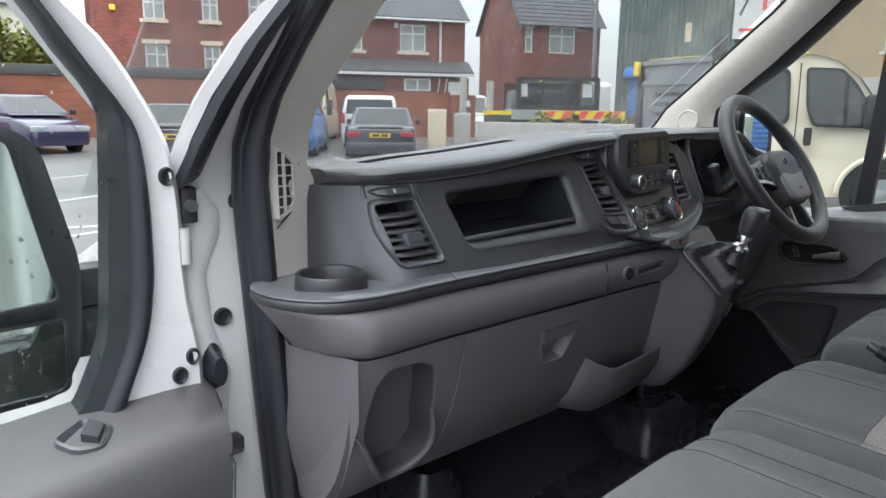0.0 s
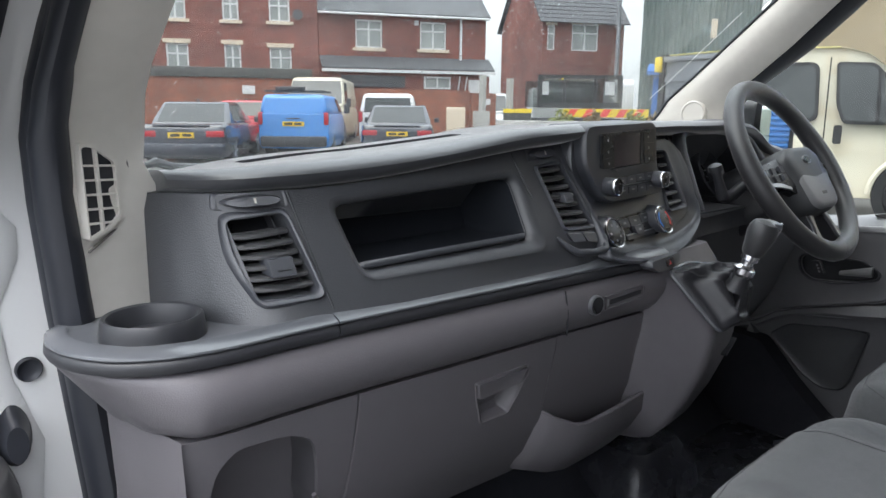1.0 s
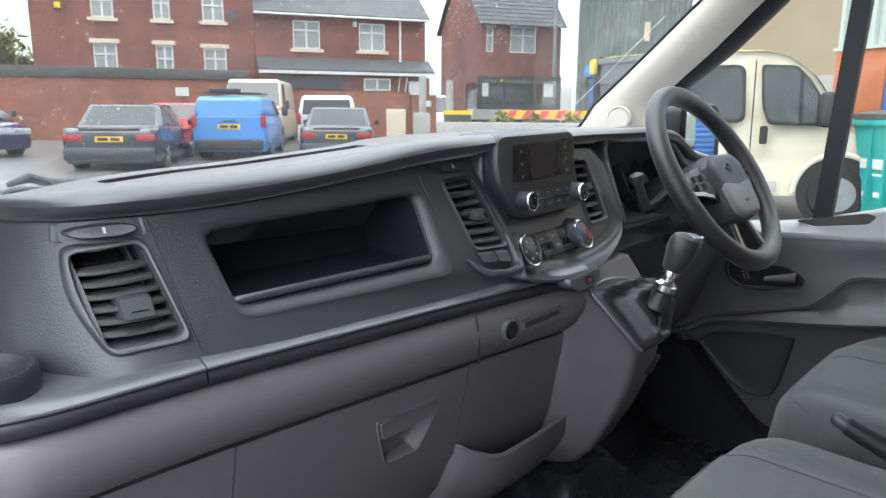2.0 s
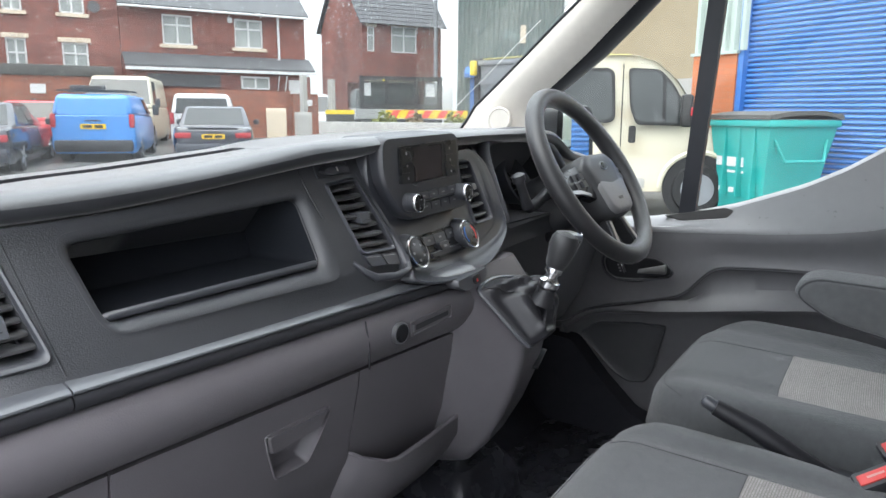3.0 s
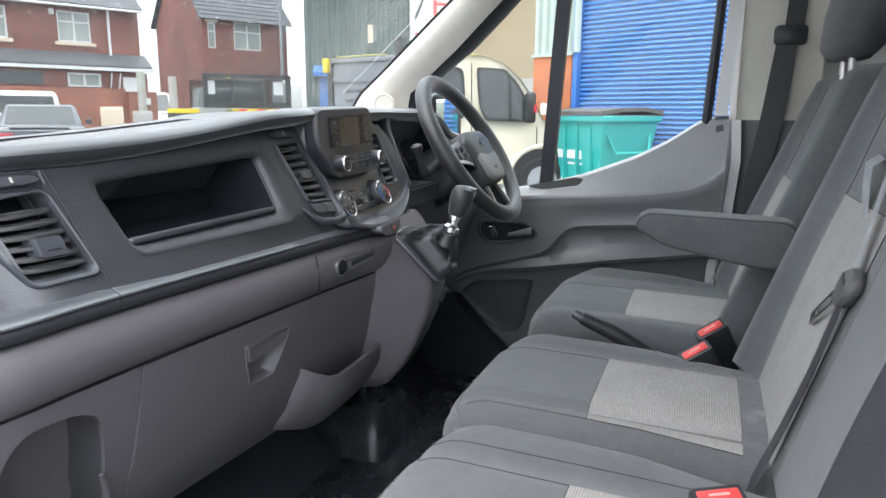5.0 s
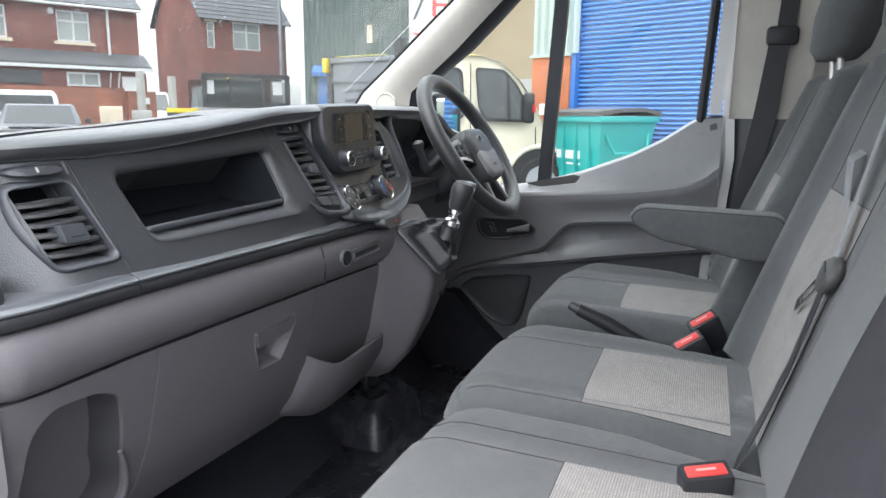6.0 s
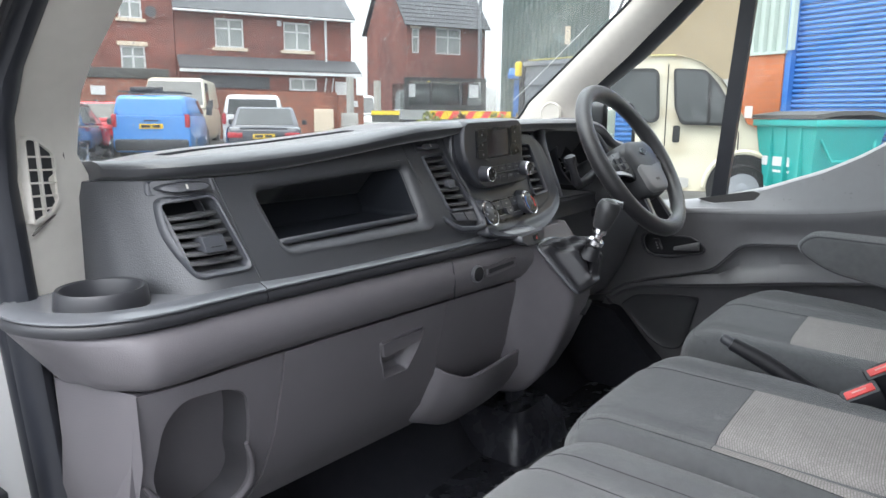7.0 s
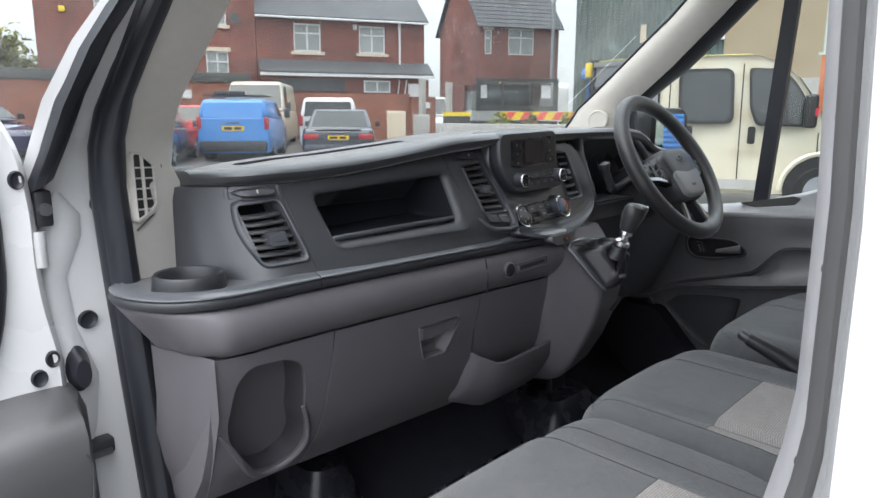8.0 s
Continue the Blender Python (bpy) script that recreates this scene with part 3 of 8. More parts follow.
PROUD = [0.001, 0.002, 0.004, 0.009, 0.014, 0.018, 0.020, 0.020, 0.020, 0.018, 0.016, 0.012, 0.010, 0.006, 0.002]
rows = []
for i, (o, q) in enumerate(zip(RIM_O, RIM_I)):
    c = float(np.interp(i / 4, range(15), PROUD))
    out = (o - q).normalized()
    top, end = on_face(o.x, o.y, c), on_con(q.x, q.y, 0.001)
    lip = [on_face(o.x + out.x * 0.008, o.y + out.y * 0.008, -0.008), on_face(o.x + out.x * 0.006, o.y + out.y * 0.006, c * 0.6), on_face(o.x + out.x * 0.003, o.y + out.y * 0.003, c * 0.95)]
    bowl = []
    for k in range(1, 7):
        a = math.pi / 2 * k / 6
        u, w = 1 - math.cos(a), math.sin(a)
        bowl.append(Vector((top.x + (end.x - top.x) * u, top.y + (end.y - top.y) * w, top.z + (end.z - top.z) * u)))
    rows.append(lip + [top] + bowl)
part("console_bezel", loft(rows, closed_ring=False), CONSM, dash, "satin dark bowl-shaped console bezel", smooth=60)


def on_screen(x, z, off=0.0):
    return Vector((x, 0.034 + 0.12 * (z - 1.43) - off, z))


RAD = rounded([(-0.166, 1.446), (0.016, 1.452), (0.013, 1.380), (0.028, 1.362), (0.025, 1.342), (-0.118, 1.336), (-0.142, 1.350), (-0.172, 1.392)], [0.018, 0.018, 0.02, 0.01, 0.012, 0.02, 0.02, 0.03], 6)
unit = part("radio_unit", loft([[on_screen(p[0], p[1], o) for p in grow(RAD, -g)] for g, o in ((0.0, -0.07), (0.0, -0.008), (0.0012, -0.003), (0.004, 0.0), (0.0075, -0.0002))]), CONSM, dash, "satin dark radio unit with small colour screen")
part("unit_shoulder", loft([[on_screen(p[0] - 0.010 - 0.002 * k, p[1] - 0.012, o) for p in grow(RAD, -g)] for g, o, k in ((0.0, -0.07, 0), (0.0, -0.022, 0), (0.003, -0.018, 0))]), CONSM, unit)
part("screen_bezel", ring_plate(rounded([(-0.133, 1.434), (0.004, 1.440), (0.003, 1.391), (-0.137, 1.386)], 0.004), rounded([(-0.101, 1.431), (-0.033, 1.435), (-0.037, 1.390), (-0.106, 1.387)], 0.002), 0.0, 0.0022, on_screen), GLOSSB, unit, "gloss black screen surround")
part("screen", plate([(-0.101, 1.431), (-0.033, 1.435), (-0.037, 1.390), (-0.106, 1.387)], 0.0, 0.001, on_screen), SCREEN, unit, "dark unlit display glass")
for x0, x1, d in ((-0.131, -0.107, -0.0006), (-0.028, -0.001, 0.0)):
    for k in range(3):
        z0 = 1.4195 - 0.0160 * k + (0.0035 if d == 0 else 0)
        part("button", plate(rounded([(x0 + d * k * 2, z0 + 0.0125), (x1 + d * k * 2, z0 + 0.013), (x1 + d * k * 2, z0 - 0.001), (x0 + d * k * 2, z0 - 0.0015)], 0.0015), 0.002, 0.0034, on_screen), GLOSSB, unit)
        part("button_mark", plate([(x0 + 0.010, z0 + 0.007), (x0 + 0.0125, z0 + 0.007), (x0 + 0.0125, z0 + 0.0035), (x0 + 0.010, z0 + 0.0035)], 0.0034, 0.0039, on_screen), MARK, unit)
part("chin_ledge", plate(rounded([(-0.112, 1.385), (-0.03, 1.389), (-0.012, 1.3865), (-0.10, 1.3815)], 0.002), 0.0, 0.0045, on_screen), CONSM, unit)


def disc(place, x, z, r, o0, o1, seg=28, taper=0.9):
    c = [(math.cos(2 * math.pi * k / seg), math.sin(2 * math.pi * k / seg)) for k in range(seg)]
    return loft([[place(x + r * a, z + r * b, o0) for a, b in c], [place(x + r * a, z + r * b, o0 + (o1 - o0) * 0.8) for a, b in c], [place(x + r * taper * a, z + r * taper * b, o1) for a, b in c]])


def dial(place, x, z, r, h, parent, name="knob", marks=3):
    k = part(name, disc(place, x, z, r, 0, h, taper=0.94), CONSM, parent, "dark rotary knob with bright rim")
    c = [(math.cos(2 * math.pi * q / 28), math.sin(2 * math.pi * q / 28)) for q in range(28)]
    part("knob_rim", loft([[place(x + r * s * a, z + r * s * b, o) for a, b in c] for s, o in ((0.97, h * 0.9), (0.97, h + 0.0006), (0.92, h + 0.0016), (0.86, h + 0.0012), (0.85, h - 0.001))], cap=False), CHROME, k)
    part("knob_face", disc(place, x, z, r * 0.855, h - 0.002, h + 0.0004, taper=0.98), GLOSSB, k)
    for q in range(marks):
        a = 0.7 + q * 2 * math.pi / marks
        px, pz, e = x + r * 0.52 * math.cos(a), z + r * 0.52 * math.sin(a), r * 0.085
        part("knob_mark", plate([(px - e, pz + e * 0.8), (px + e, pz + e * 0.8), (px + e, pz - e * 0.8), (px - e, pz - e * 0.8)], h + 0.0004, h + 0.0009, place), MARK, k)
    return k


dial(on_screen, -0.122, 1.362, 0.0125, 0.018, unit)
dial(on_screen, 0.001, 1.365, 0.0125, 0.018, unit)
for k in range(4):
    x0 = -0.100 + k * 0.0235
    part("button", plate(rounded([(x0, 1.372 + 0.001 * k), (x0 + 0.0225, 1.373 + 0.001 * k), (x0 + 0.0225, 1.363 + 0.001 * k), (x0, 1.362 + 0.001 * k)], 0.0012), 0.0, 0.0034, on_screen), CONSM, unit)
    part("button_mark", plate([(x0 + 0.008, 1.3685 + 0.001 * k), (x0 + 0.014, 1.3685 + 0.001 * k), (x0 + 0.014, 1.3665 + 0.001 * k), (x0 + 0.008, 1.3665 + 0.001 * k)], 0.0034, 0.0039, on_screen), MARK, unit)
    part("button", plate(rounded([(x0 + 0.004, 1.357 + 0.001 * k), (x0 + 0.026, 1.358 + 0.001 * k), (x0 + 0.026, 1.348 + 0.001 * k), (x0 + 0.004, 1.347 + 0.001 * k)], 0.0012), 0.0, 0.0028, on_screen), CONSM, unit)
    part("button_mark", plate([(x0 + 0.012, 1.354 + 0.001 * k), (x0 + 0.018, 1.354 + 0.001 * k), (x0 + 0.018, 1.352 + 0.001 * k), (x0 + 0.012, 1.352 + 0.001 * k)], 0.0028, 0.0033, on_screen), MARK, unit)
part("silver_line", plate([(-0.096, 1.3608), (-0.004, 1.3648), (-0.004, 1.3636), (-0.096, 1.3596)], 0.0, 0.0032, on_screen), CHROMED, unit, "thin silver line")

heat = part("heater_panel", plate(rounded([(-0.100, 1.313), (0.008, 1.318), (0.020, 1.290), (0.0, 1.283), (-0.090, 1.279), (-0.106, 1.288)], 0.006), -0.004, 0.0025, on_con), GLOSSB, dash, "black heater control panel")
on_heat = lambda x, z, o=0.0: on_con(x, z, o + 0.0025)
dial(on_heat, -0.130, 1.300, 0.0205, 0.017, heat, marks=5)
k = dial(on_heat, 0.002, 1.305, 0.0205, 0.017, heat, marks=1)
arc = lambda a0, a1: [(0.002 + 0.0145 * math.cos(a0 + (a1 - a0) * q / 6), 1.305 + 0.0145 * math.sin(a0 + (a1 - a0) * q / 6)) for q in range(7)] + [(0.002 + 0.012 * math.cos(a1 + (a0 - a1) * q / 6), 1.305 + 0.012 * math.sin(a1 + (a0 - a1) * q / 6)) for q in range(7)]
part("blue_arc", plate(arc(2.2, 3.9), 0.0174, 0.018, on_heat), BLUELED, k)
part("red_arc", plate(arc(-0.6, 0.9), 0.0174, 0.018, on_heat), RED, k)
for j, (x0, x1) in enumerate(((-0.094, -0.070), (-0.068, -0.040), (-0.038, -0.014))):
    zz = 1.311 + 0.0016 * j
    part("button", plate(rounded([(x0, zz), (x1, zz + 0.001), (x1, zz - 0.011), (x0, zz - 0.012)], 0.0018), 0.0, 0.003, on_heat), CONSM, heat)
    for e in ((-0.004, 0.004),):
        part("button_mark", plate([((x0 + x1) / 2 - 0.003, zz - 0.004), ((x0 + x1) / 2 + 0.003, zz - 0.004), ((x0 + x1) / 2 + 0.003, zz - 0.0065), ((x0 + x1) / 2 - 0.003, zz - 0.0065)], 0.003, 0.0036, on_heat), MARK, heat)
part("rocker", plate(rounded([(-0.066, 1.3005), (-0.041, 1.3015), (-0.044, 1.2905), (-0.063, 1.2895)], 0.003), 0.0, 0.006, on_heat), CONSM, heat)
part("rocker_mark", plate([(-0.057, 1.297), (-0.050, 1.297), (-0.050, 1.294), (-0.057, 1.294)], 0.006, 0.0066, on_heat), MARK, heat)
part("strip", plate(rounded([(-0.086, 1.2885), (0.000, 1.2915), (-0.001, 1.2865), (-0.085, 1.2830)], 0.002), 0.0, 0.002, on_heat), CONSM, heat)
part("silver_line", plate([(-0.084, 1.2895), (-0.002, 1.2925), (-0.002, 1.2915), (-0.084, 1.2885)], 0.0, 0.0024, on_heat), CHROMED, heat)
on_strip = lambda x, z, o=0.0: Vector((x, -0.012 + 0.10 * x + 0.3 * (z - 1.254) - o, z))
hzp = rounded([(-0.104, 1.2615), (-0.010, 1.2625), (-0.014, 1.252), (-0.044, 1.2425), (-0.088, 1.2445), (-0.104, 1.252)], 0.004)
haz = part("hazard_switch", loft([[on_strip(p[0], p[1], o) for p in grow(hzp, -g)] for g, o in ((0.0, -0.02), (0.0, 0.018), (0.002, 0.021))]), CONSM, dash)
part("hazard_key", plate(rounded([(-0.062, 1.2585), (-0.038, 1.2590), (-0.039, 1.248), (-0.061, 1.248)], 0.002), 0.020, 0.0222, on_strip), GLOSSB, haz)
part("hazard_triangle", plate([(-0.053, 1.2508), (-0.047, 1.2508), (-0.050, 1.2555)], 0.0222, 0.0228, on_strip), RED, haz, "red warning triangle")

# instrument cluster in its hooded recess; an added black lining keeps the recess dark
part("cluster_lining", loft([[Vector((p[0], face_y(p[0], p[1]) + d, p[1])) for p in grow(rounded(CLUSTER, 0.02), -g)] for d, g in ((0.004, 0.0006), (0.098, 0.003))], cap=False), BLACK, dash, "black cluster lining")
clu = part("speedometer_face", plate(rounded(CLUSTER, 0.02), -0.098, -0.09), GLOSSB, dash, "unlit black instrument cluster")
for x in (0.225, 0.39):
    c = [(math.cos(2 * math.pi * q / 32), math.sin(2 * math.pi * q / 32)) for q in range(32)]
    part("gauge_ring", loft([[on_face(x + r * a, 1.345 + r * b, o) for a, b in c] for r, o in ((0.050, -0.09), (0.050, -0.055), (0.047, -0.052), (0.044, -0.06), (0.043, -0.09))], cap=False), CONSM, clu, "dark gauge ring")
    for q in range(14):
        a = -0.6 + q * 0.33
        part("gauge_tick", plate([(x + 0.041 * math.cos(a + d), 1.345 + 0.041 * math.sin(a + d)) for d in (-0.03, 0.03)] + [(x + 0.036 * math.cos(a + d), 1.345 + 0.036 * math.sin(a + d)) for d in (0.03, -0.03)], -0.09, -0.0885), MARK, clu)


def sweep(path, prof):
    """Skins a profile of (out, z) along a plan path; out points to the path's right."""
    pts = [Vector((p[0], p[1])) for p in path]
    rings = []
    for i, p in enumerate(pts):
        d = (pts[min(i + 1, len(pts) - 1)] - pts[max(i - 1, 0)]).normalized()
        nrm = Vector((d.y, -d.x))
        rings.append([(p.x + nrm.x * o, p.y + nrm.y * o, z) for o, z in prof])
    return loft(rings)


hood = dense([(0.160, 1.30), (0.162, 1.335), (0.168, 1.37), (0.178, 1.402), (0.205, 1.428), (0.27, 1.438), (0.36, 1.440), (0.43, 1.434), (0.475, 1.41), (0.497, 1.37), (0.50, 1.32)], 3)
part("instrument_hood", tube([on_face(p.x, p.y, 0.008) for p in hood], [0.004 + 0.009 * math.sin(math.pi * (k + 0.5) / len(hood)) ** 0.5 for k in range(len(hood))], 12), DARK, dash, "soft rounded instrument hood")

# trim strip, cup tray and the rolled grey edge below them follow one curve on the plan
EDGE = [(-0.806, 0.150), (-0.812, 0.115), (-0.803, 0.075), (-0.780, 0.040), (-0.745, 0.018), (-0.70, 0.008), (-0.64, 0.008), (-0.584, 0.007), (-0.52, 0.004), (-0.45, 0.0), (-0.35, -0.006), (-0.25, -0.012), (-0.15, -0.019), (-0.08, -0.024), (-0.03, -0.028)]


EDGE_D = dense(EDGE)
cutx = [i for i, p in enumerate(EDGE_D) if p.x > -0.584 and i > 20][0]
STRIP = [(-0.060, 1.2690), (-0.0185, 1.2689), (-0.016, 1.2684), (-0.009, 1.2659), (-0.003, 1.2636), (-0.0005, 1.2620), (0.0, 1.2604), (-0.0015, 1.2588), (-0.06, 1.2588)]
STRIP_T = [(-0.0185, 1.2560), (-0.0185, 1.2672), (-0.016, 1.2676), (-0.009, 1.2655)] + STRIP[4:8] + [(-0.018, 1.2588)]
FRONT = [(-0.06, 1.2592), (-0.004, 1.2592), (-0.0012, 1.2578), (0.0005, 1.2560), (0.0015, 1.2515), (-0.001, 1.2465), (-0.02, 1.244), (-0.06, 1.244)]
for path, prof in ((EDGE_D[:cutx + 1], STRIP_T), ([EDGE_D[cutx] + Vector((0.0015, 0))] + EDGE_D[cutx + 1:], STRIP)):
    st = part("trim_strip", sweep(path, prof), SATIN, dash, "satin grey trim strip")
    part("trim_edge", sweep(path, FRONT), BLACK, st, "black front edge of the strip")
tray = [(p.x + 0.003, p.y + 0.004) for p in EDGE_D[:cutx]] + [(-0.584, 0.05), (-0.62, 0.09), (-0.66, 0.15), (-0.70, 0.20), (-0.76, 0.20)]
part("cup_tray", loft([[(p[0], p[1], 1.246) for p in tray], [(p[0], p[1], 1.2632) for p in tray]]), SATIN, dash)
cx, cy = -0.733, 0.080
prof = [(0.0455, 1.262), (0.0445, 1.272), (0.0435, 1.280), (0.0415, 1.2825), (0.0385, 1.2815), (0.036, 1.276), (0.034, 1.2635), (0.001, 1.2635)]
part("cup_holder", loft([[(cx + r * math.cos(a * math.pi / 20), cy + r * math.sin(a * math.pi / 20), z) for a in range(40)] for r, z in prof], cap=False), BLACK, dash, "round black cup holder ring")
ROLL = [(-0.06, 1.2455), (-0.012, 1.2445), (-0.003, 1.242), (0.004, 1.235), (0.009, 1.222), (0.009, 1.208), (0.004, 1.194), (-0.003, 1.185), (-0.012, 1.180), (-0.07, 1.179)]
rows = []
for i, p in enumerate(EDGE_D):
    d = (EDGE_D[min(i + 1, len(EDGE_D) - 1)] - EDGE_D[max(i - 1, 0)]).normalized()
    nrm = Vector((d.y, -d.x))
    k = max(0.0, min(1.0, (p.x + 0.80) / 0.075)) if i < 24 else 1.0
    row = []
    for o, z in ROLL:
        drop = max(0.0, 1.243 - z) / 0.063
        q = p + nrm * (o * k - (1 - k) * (0.004 + 0.042 * drop))
        row.append((q.x, q.y, z + (1 - k) * 0.004 * drop))
    rows.append(row)
part("lower_roll", loft(rows), GREY, dash, "grained taupe rolled edge", smooth=60)

LOWER = [(0.947, -0.10), (0.97, -0.078), (1.0, -0.057), (1.06, -0.033), (1.12, -0.02), (1.15, -0.012), (1.178, -0.008)]


def low_y(x, z, off=0.0):
    return smooth_table([(p[0], p[1]) for p in EDGE[4:]] + [(0.1, -0.03)], x, 0.02) - smooth_table(LOWER, z, 0.012) - off


def on_low(x, z, off=0.0):
    return Vector((x, low_y(x, z, off), z))


ZS = [1.178, 1.16, 1.14, 1.12, 1.09, 1.06, 1.03, 1.0, 0.97, 0.955, 0.947]


def low_panel(xa, xb, back=0.14, zs=ZS, off=0.0, n=16):
    rings = []
    for k in range(n + 1):
        row = []
        for z in zs:
            x = xa(z) + (xb(z) - xa(z)) * k / n
            row.append(on_low(x, z, off))
        x = row[-1].x
        rings.append(row + [Vector((x, low_y(x, zs[-1]) + 0.05, zs[-1])), Vector((row[0].x, low_y(row[0].x, zs[-1]) + 0.05, 1.178))])
    return loft(rings)


lid_l = lambda z: -0.556 - 0.05 * max(0, 1.10 - z)
lid_r = lambda z: -0.259 + 0.10 * max(0, 1.10 - z)
outer = part("pocket_panel", low_panel(lambda z: -0.738, lambda z: lid_l(z) - 0.0022), GREY, dash)
lid = part("glovebox_lid", low_panel(lambda z: lid_l(z), lambda z: lid_r(z), off=0.001), GREY, dash, "taupe glovebox lid with recessed handle")
part("socket_panel", low_panel(lambda z: lid_r(z) + 0.0022, lambda z: 0.03), GREY, dash)
side = [(-0.738, 0.020), (-0.744, 0.045), (-0.752, 0.08), (-0.765, 0.13), (-0.74, 0.20)]
bm = loft([[(p[0], p[1], 1.182) for p in side], [(p[0] + 0.004, p[1] + 0.005, 1.10) for p in side], [(p[0] + 0.012, p[1] + 0.05, 1.0) for p in side], [(p[0] + 0.02, p[1] + 0.085, 0.95) for p in side], [(p[0] + 0.03, p[1] + 0.12, 0.80) for p in side]], closed_ring=False)
part("side_panel", bm, GREY, dash)
POCK = rounded([(-0.707, 1.140), (-0.688, 1.160), (-0.634, 1.156), (-0.607, 1.142), (-0.598, 1.105), (-0.594, 1.060), (-0.582, 1.015), (-0.588, 0.985), (-0.618, 0.968), (-0.658, 0.978), (-0.702, 1.038), (-0.716, 1.072)], 0.012, 3)
low_cut = lambda poly, depth: loft([[on_low(p[0], p[1], 0.1) for p in poly], [on_low(p[0], p[1], -depth) for p in poly]])
cut(outer, low_cut(POCK, 0.045))
# pocket inside takes a darker tone of the panel's taupe
part("pocket_liner", loft([[on_low(p[0], p[1], -0.004) for p in grow(POCK, -0.001)], [on_low(p[0], p[1] + 0.004, -0.06) for p in grow(POCK, -0.006)], [on_low(p[0] + 0.01, p[1] + 0.008, -0.075) for p in grow(POCK, -0.02)]], cap=False), SIDEG, outer, "moulded pocket inside, darker than the panel")
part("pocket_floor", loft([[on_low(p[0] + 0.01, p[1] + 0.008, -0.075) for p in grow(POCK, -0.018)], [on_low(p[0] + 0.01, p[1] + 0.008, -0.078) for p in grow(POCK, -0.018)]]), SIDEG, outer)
part("inner_joint", tube([on_low(x, z, -0.06) for x, z in ((-0.613, 1.14), (-0.622, 1.105), (-0.64, 1.08), (-0.645, 1.04), (-0.632, 1.0))], 0.0015, 6), GREY, outer)
lip = dense([(-0.726, 1.070), (-0.706, 1.040), (-0.682, 1.004), (-0.658, 0.975), (-0.634, 0.963), (-0.606, 0.965), (-0.586, 0.984), (-0.579, 1.012), (-0.588, 1.046), (-0.600, 1.072)], 3)
part("pocket_lip", tube([on_low(p.x, p.y, 0.001) for p in lip], [0.0015 + 0.0045 * math.sin(math.pi * (k + 0.3) / len(lip)) ** 0.6 for k in range(len(lip))], 10), GREY, outer, "rounded taupe pocket lip")
HAND = rounded([(-0.393, 1.146), (-0.308, 1.150), (-0.302, 1.143), (-0.312, 1.112), (-0.325, 1.086), (-0.370, 1.085), (-0.384, 1.120)], 0.005)
cut(lid, low_cut(HAND, 0.020))
hrim = [Vector(p) for p in HAND]
part("handle_rim", loft([[on_low(p.x, p.y, o) for p in grow(hrim, g)] for g, o in ((0.003, 0.0005), (0.0018, 0.0026), (0.0002, 0.0022), (-0.0008, -0.004))], cap=False), GREY, lid)
bar = rounded([(-0.391, 1.1445), (-0.306, 1.1485), (-0.313, 1.128), (-0.383, 1.121)], 0.004)
part("handle", loft([[on_low(p[0], p[1], o) for p in grow(bar, -g)] for g, o in ((0.0, -0.014), (0.0, 0.002), (0.002, 0.004), (0.006, 0.0035))]), GREY, lid, "flat taupe pull handle")
part("handle_hollow", loft([[on_low(p.x, p.y, o) for p in grow(hrim, -g)] for g, o in ((0.0006, -0.001), (0.006, -0.014), (0.014, -0.019), (0.02, -0.0195))], cap=False), GREY, lid)
part("handle_back", plate(grow(hrim, -0.016), -0.021, -0.0192, on_low), GREY, lid)

# 12 V socket and card slot
on_roll = lambda x, z, o=0.0: Vector((x, low_y(x, 1.178) - 0.017 - o, z))
sock = part("power_socket", disc(on_roll, -0.208, 1.216, 0.0125, -0.004, 0.006), GLOSSB, dash, "round black 12 volt socket cap")
c = [(math.cos(2 * math.pi * q / 28), math.sin(2 * math.pi * q / 28)) for q in range(28)]
part("socket_ring", loft([[on_roll(-0.208 + r * a, 1.216 + r * b, o) for a, b in c] for r, o in ((0.0135, 0.0), (0.0135, 0.005), (0.0105, 0.006), (0.0095, 0.005))], cap=False), CHROMED, sock)
slotp = part("card_slot", ring_plate(rounded([(-0.188, 1.224), (-0.102, 1.228), (-0.102, 1.210), (-0.186, 1.205)], 0.003), rounded([(-0.186, 1.222), (-0.104, 1.226), (-0.104, 1.212), (-0.184, 1.207)], 0.003), -0.001, 0.0022, on_roll), GREY, dash)
part("slot_opening", plate(rounded([(-0.176, 1.218), (-0.110, 1.222), (-0.110, 1.216), (-0.176, 1.211)], 0.002), -0.002, 0.0012, on_roll), BLACK, slotp)
part("slot_label", plate([(-0.183, 1.219), (-0.180, 1.219), (-0.180, 1.210), (-0.183, 1.210)], 0.0, 0.0016, on_roll), MARK, slotp)
part("roll_joint", tube([on_roll(-0.262 + 0.006 * t, 1.243 - 0.06 * t, 0.0 - 0.006 * abs(t - 0.5)) for t in [k / 8 for k in range(9)]], 0.0012, 6), BLACK, dash)

# open bin below the socket
RIM = [Vector((-0.258, 0.030, 1.068)), Vector((-0.248, 0.014, 1.062)), Vector((-0.240, 0.006, 1.055)), Vector((-0.205, -0.004, 1.038)), Vector((-0.190, -0.010, 1.037)), Vector((-0.12, -0.014, 1.042)), Vector((-0.06, -0.014, 1.046)), Vector((-0.022, -0.013, 1.049)), Vector((-0.018, 0.02, 1.052))]
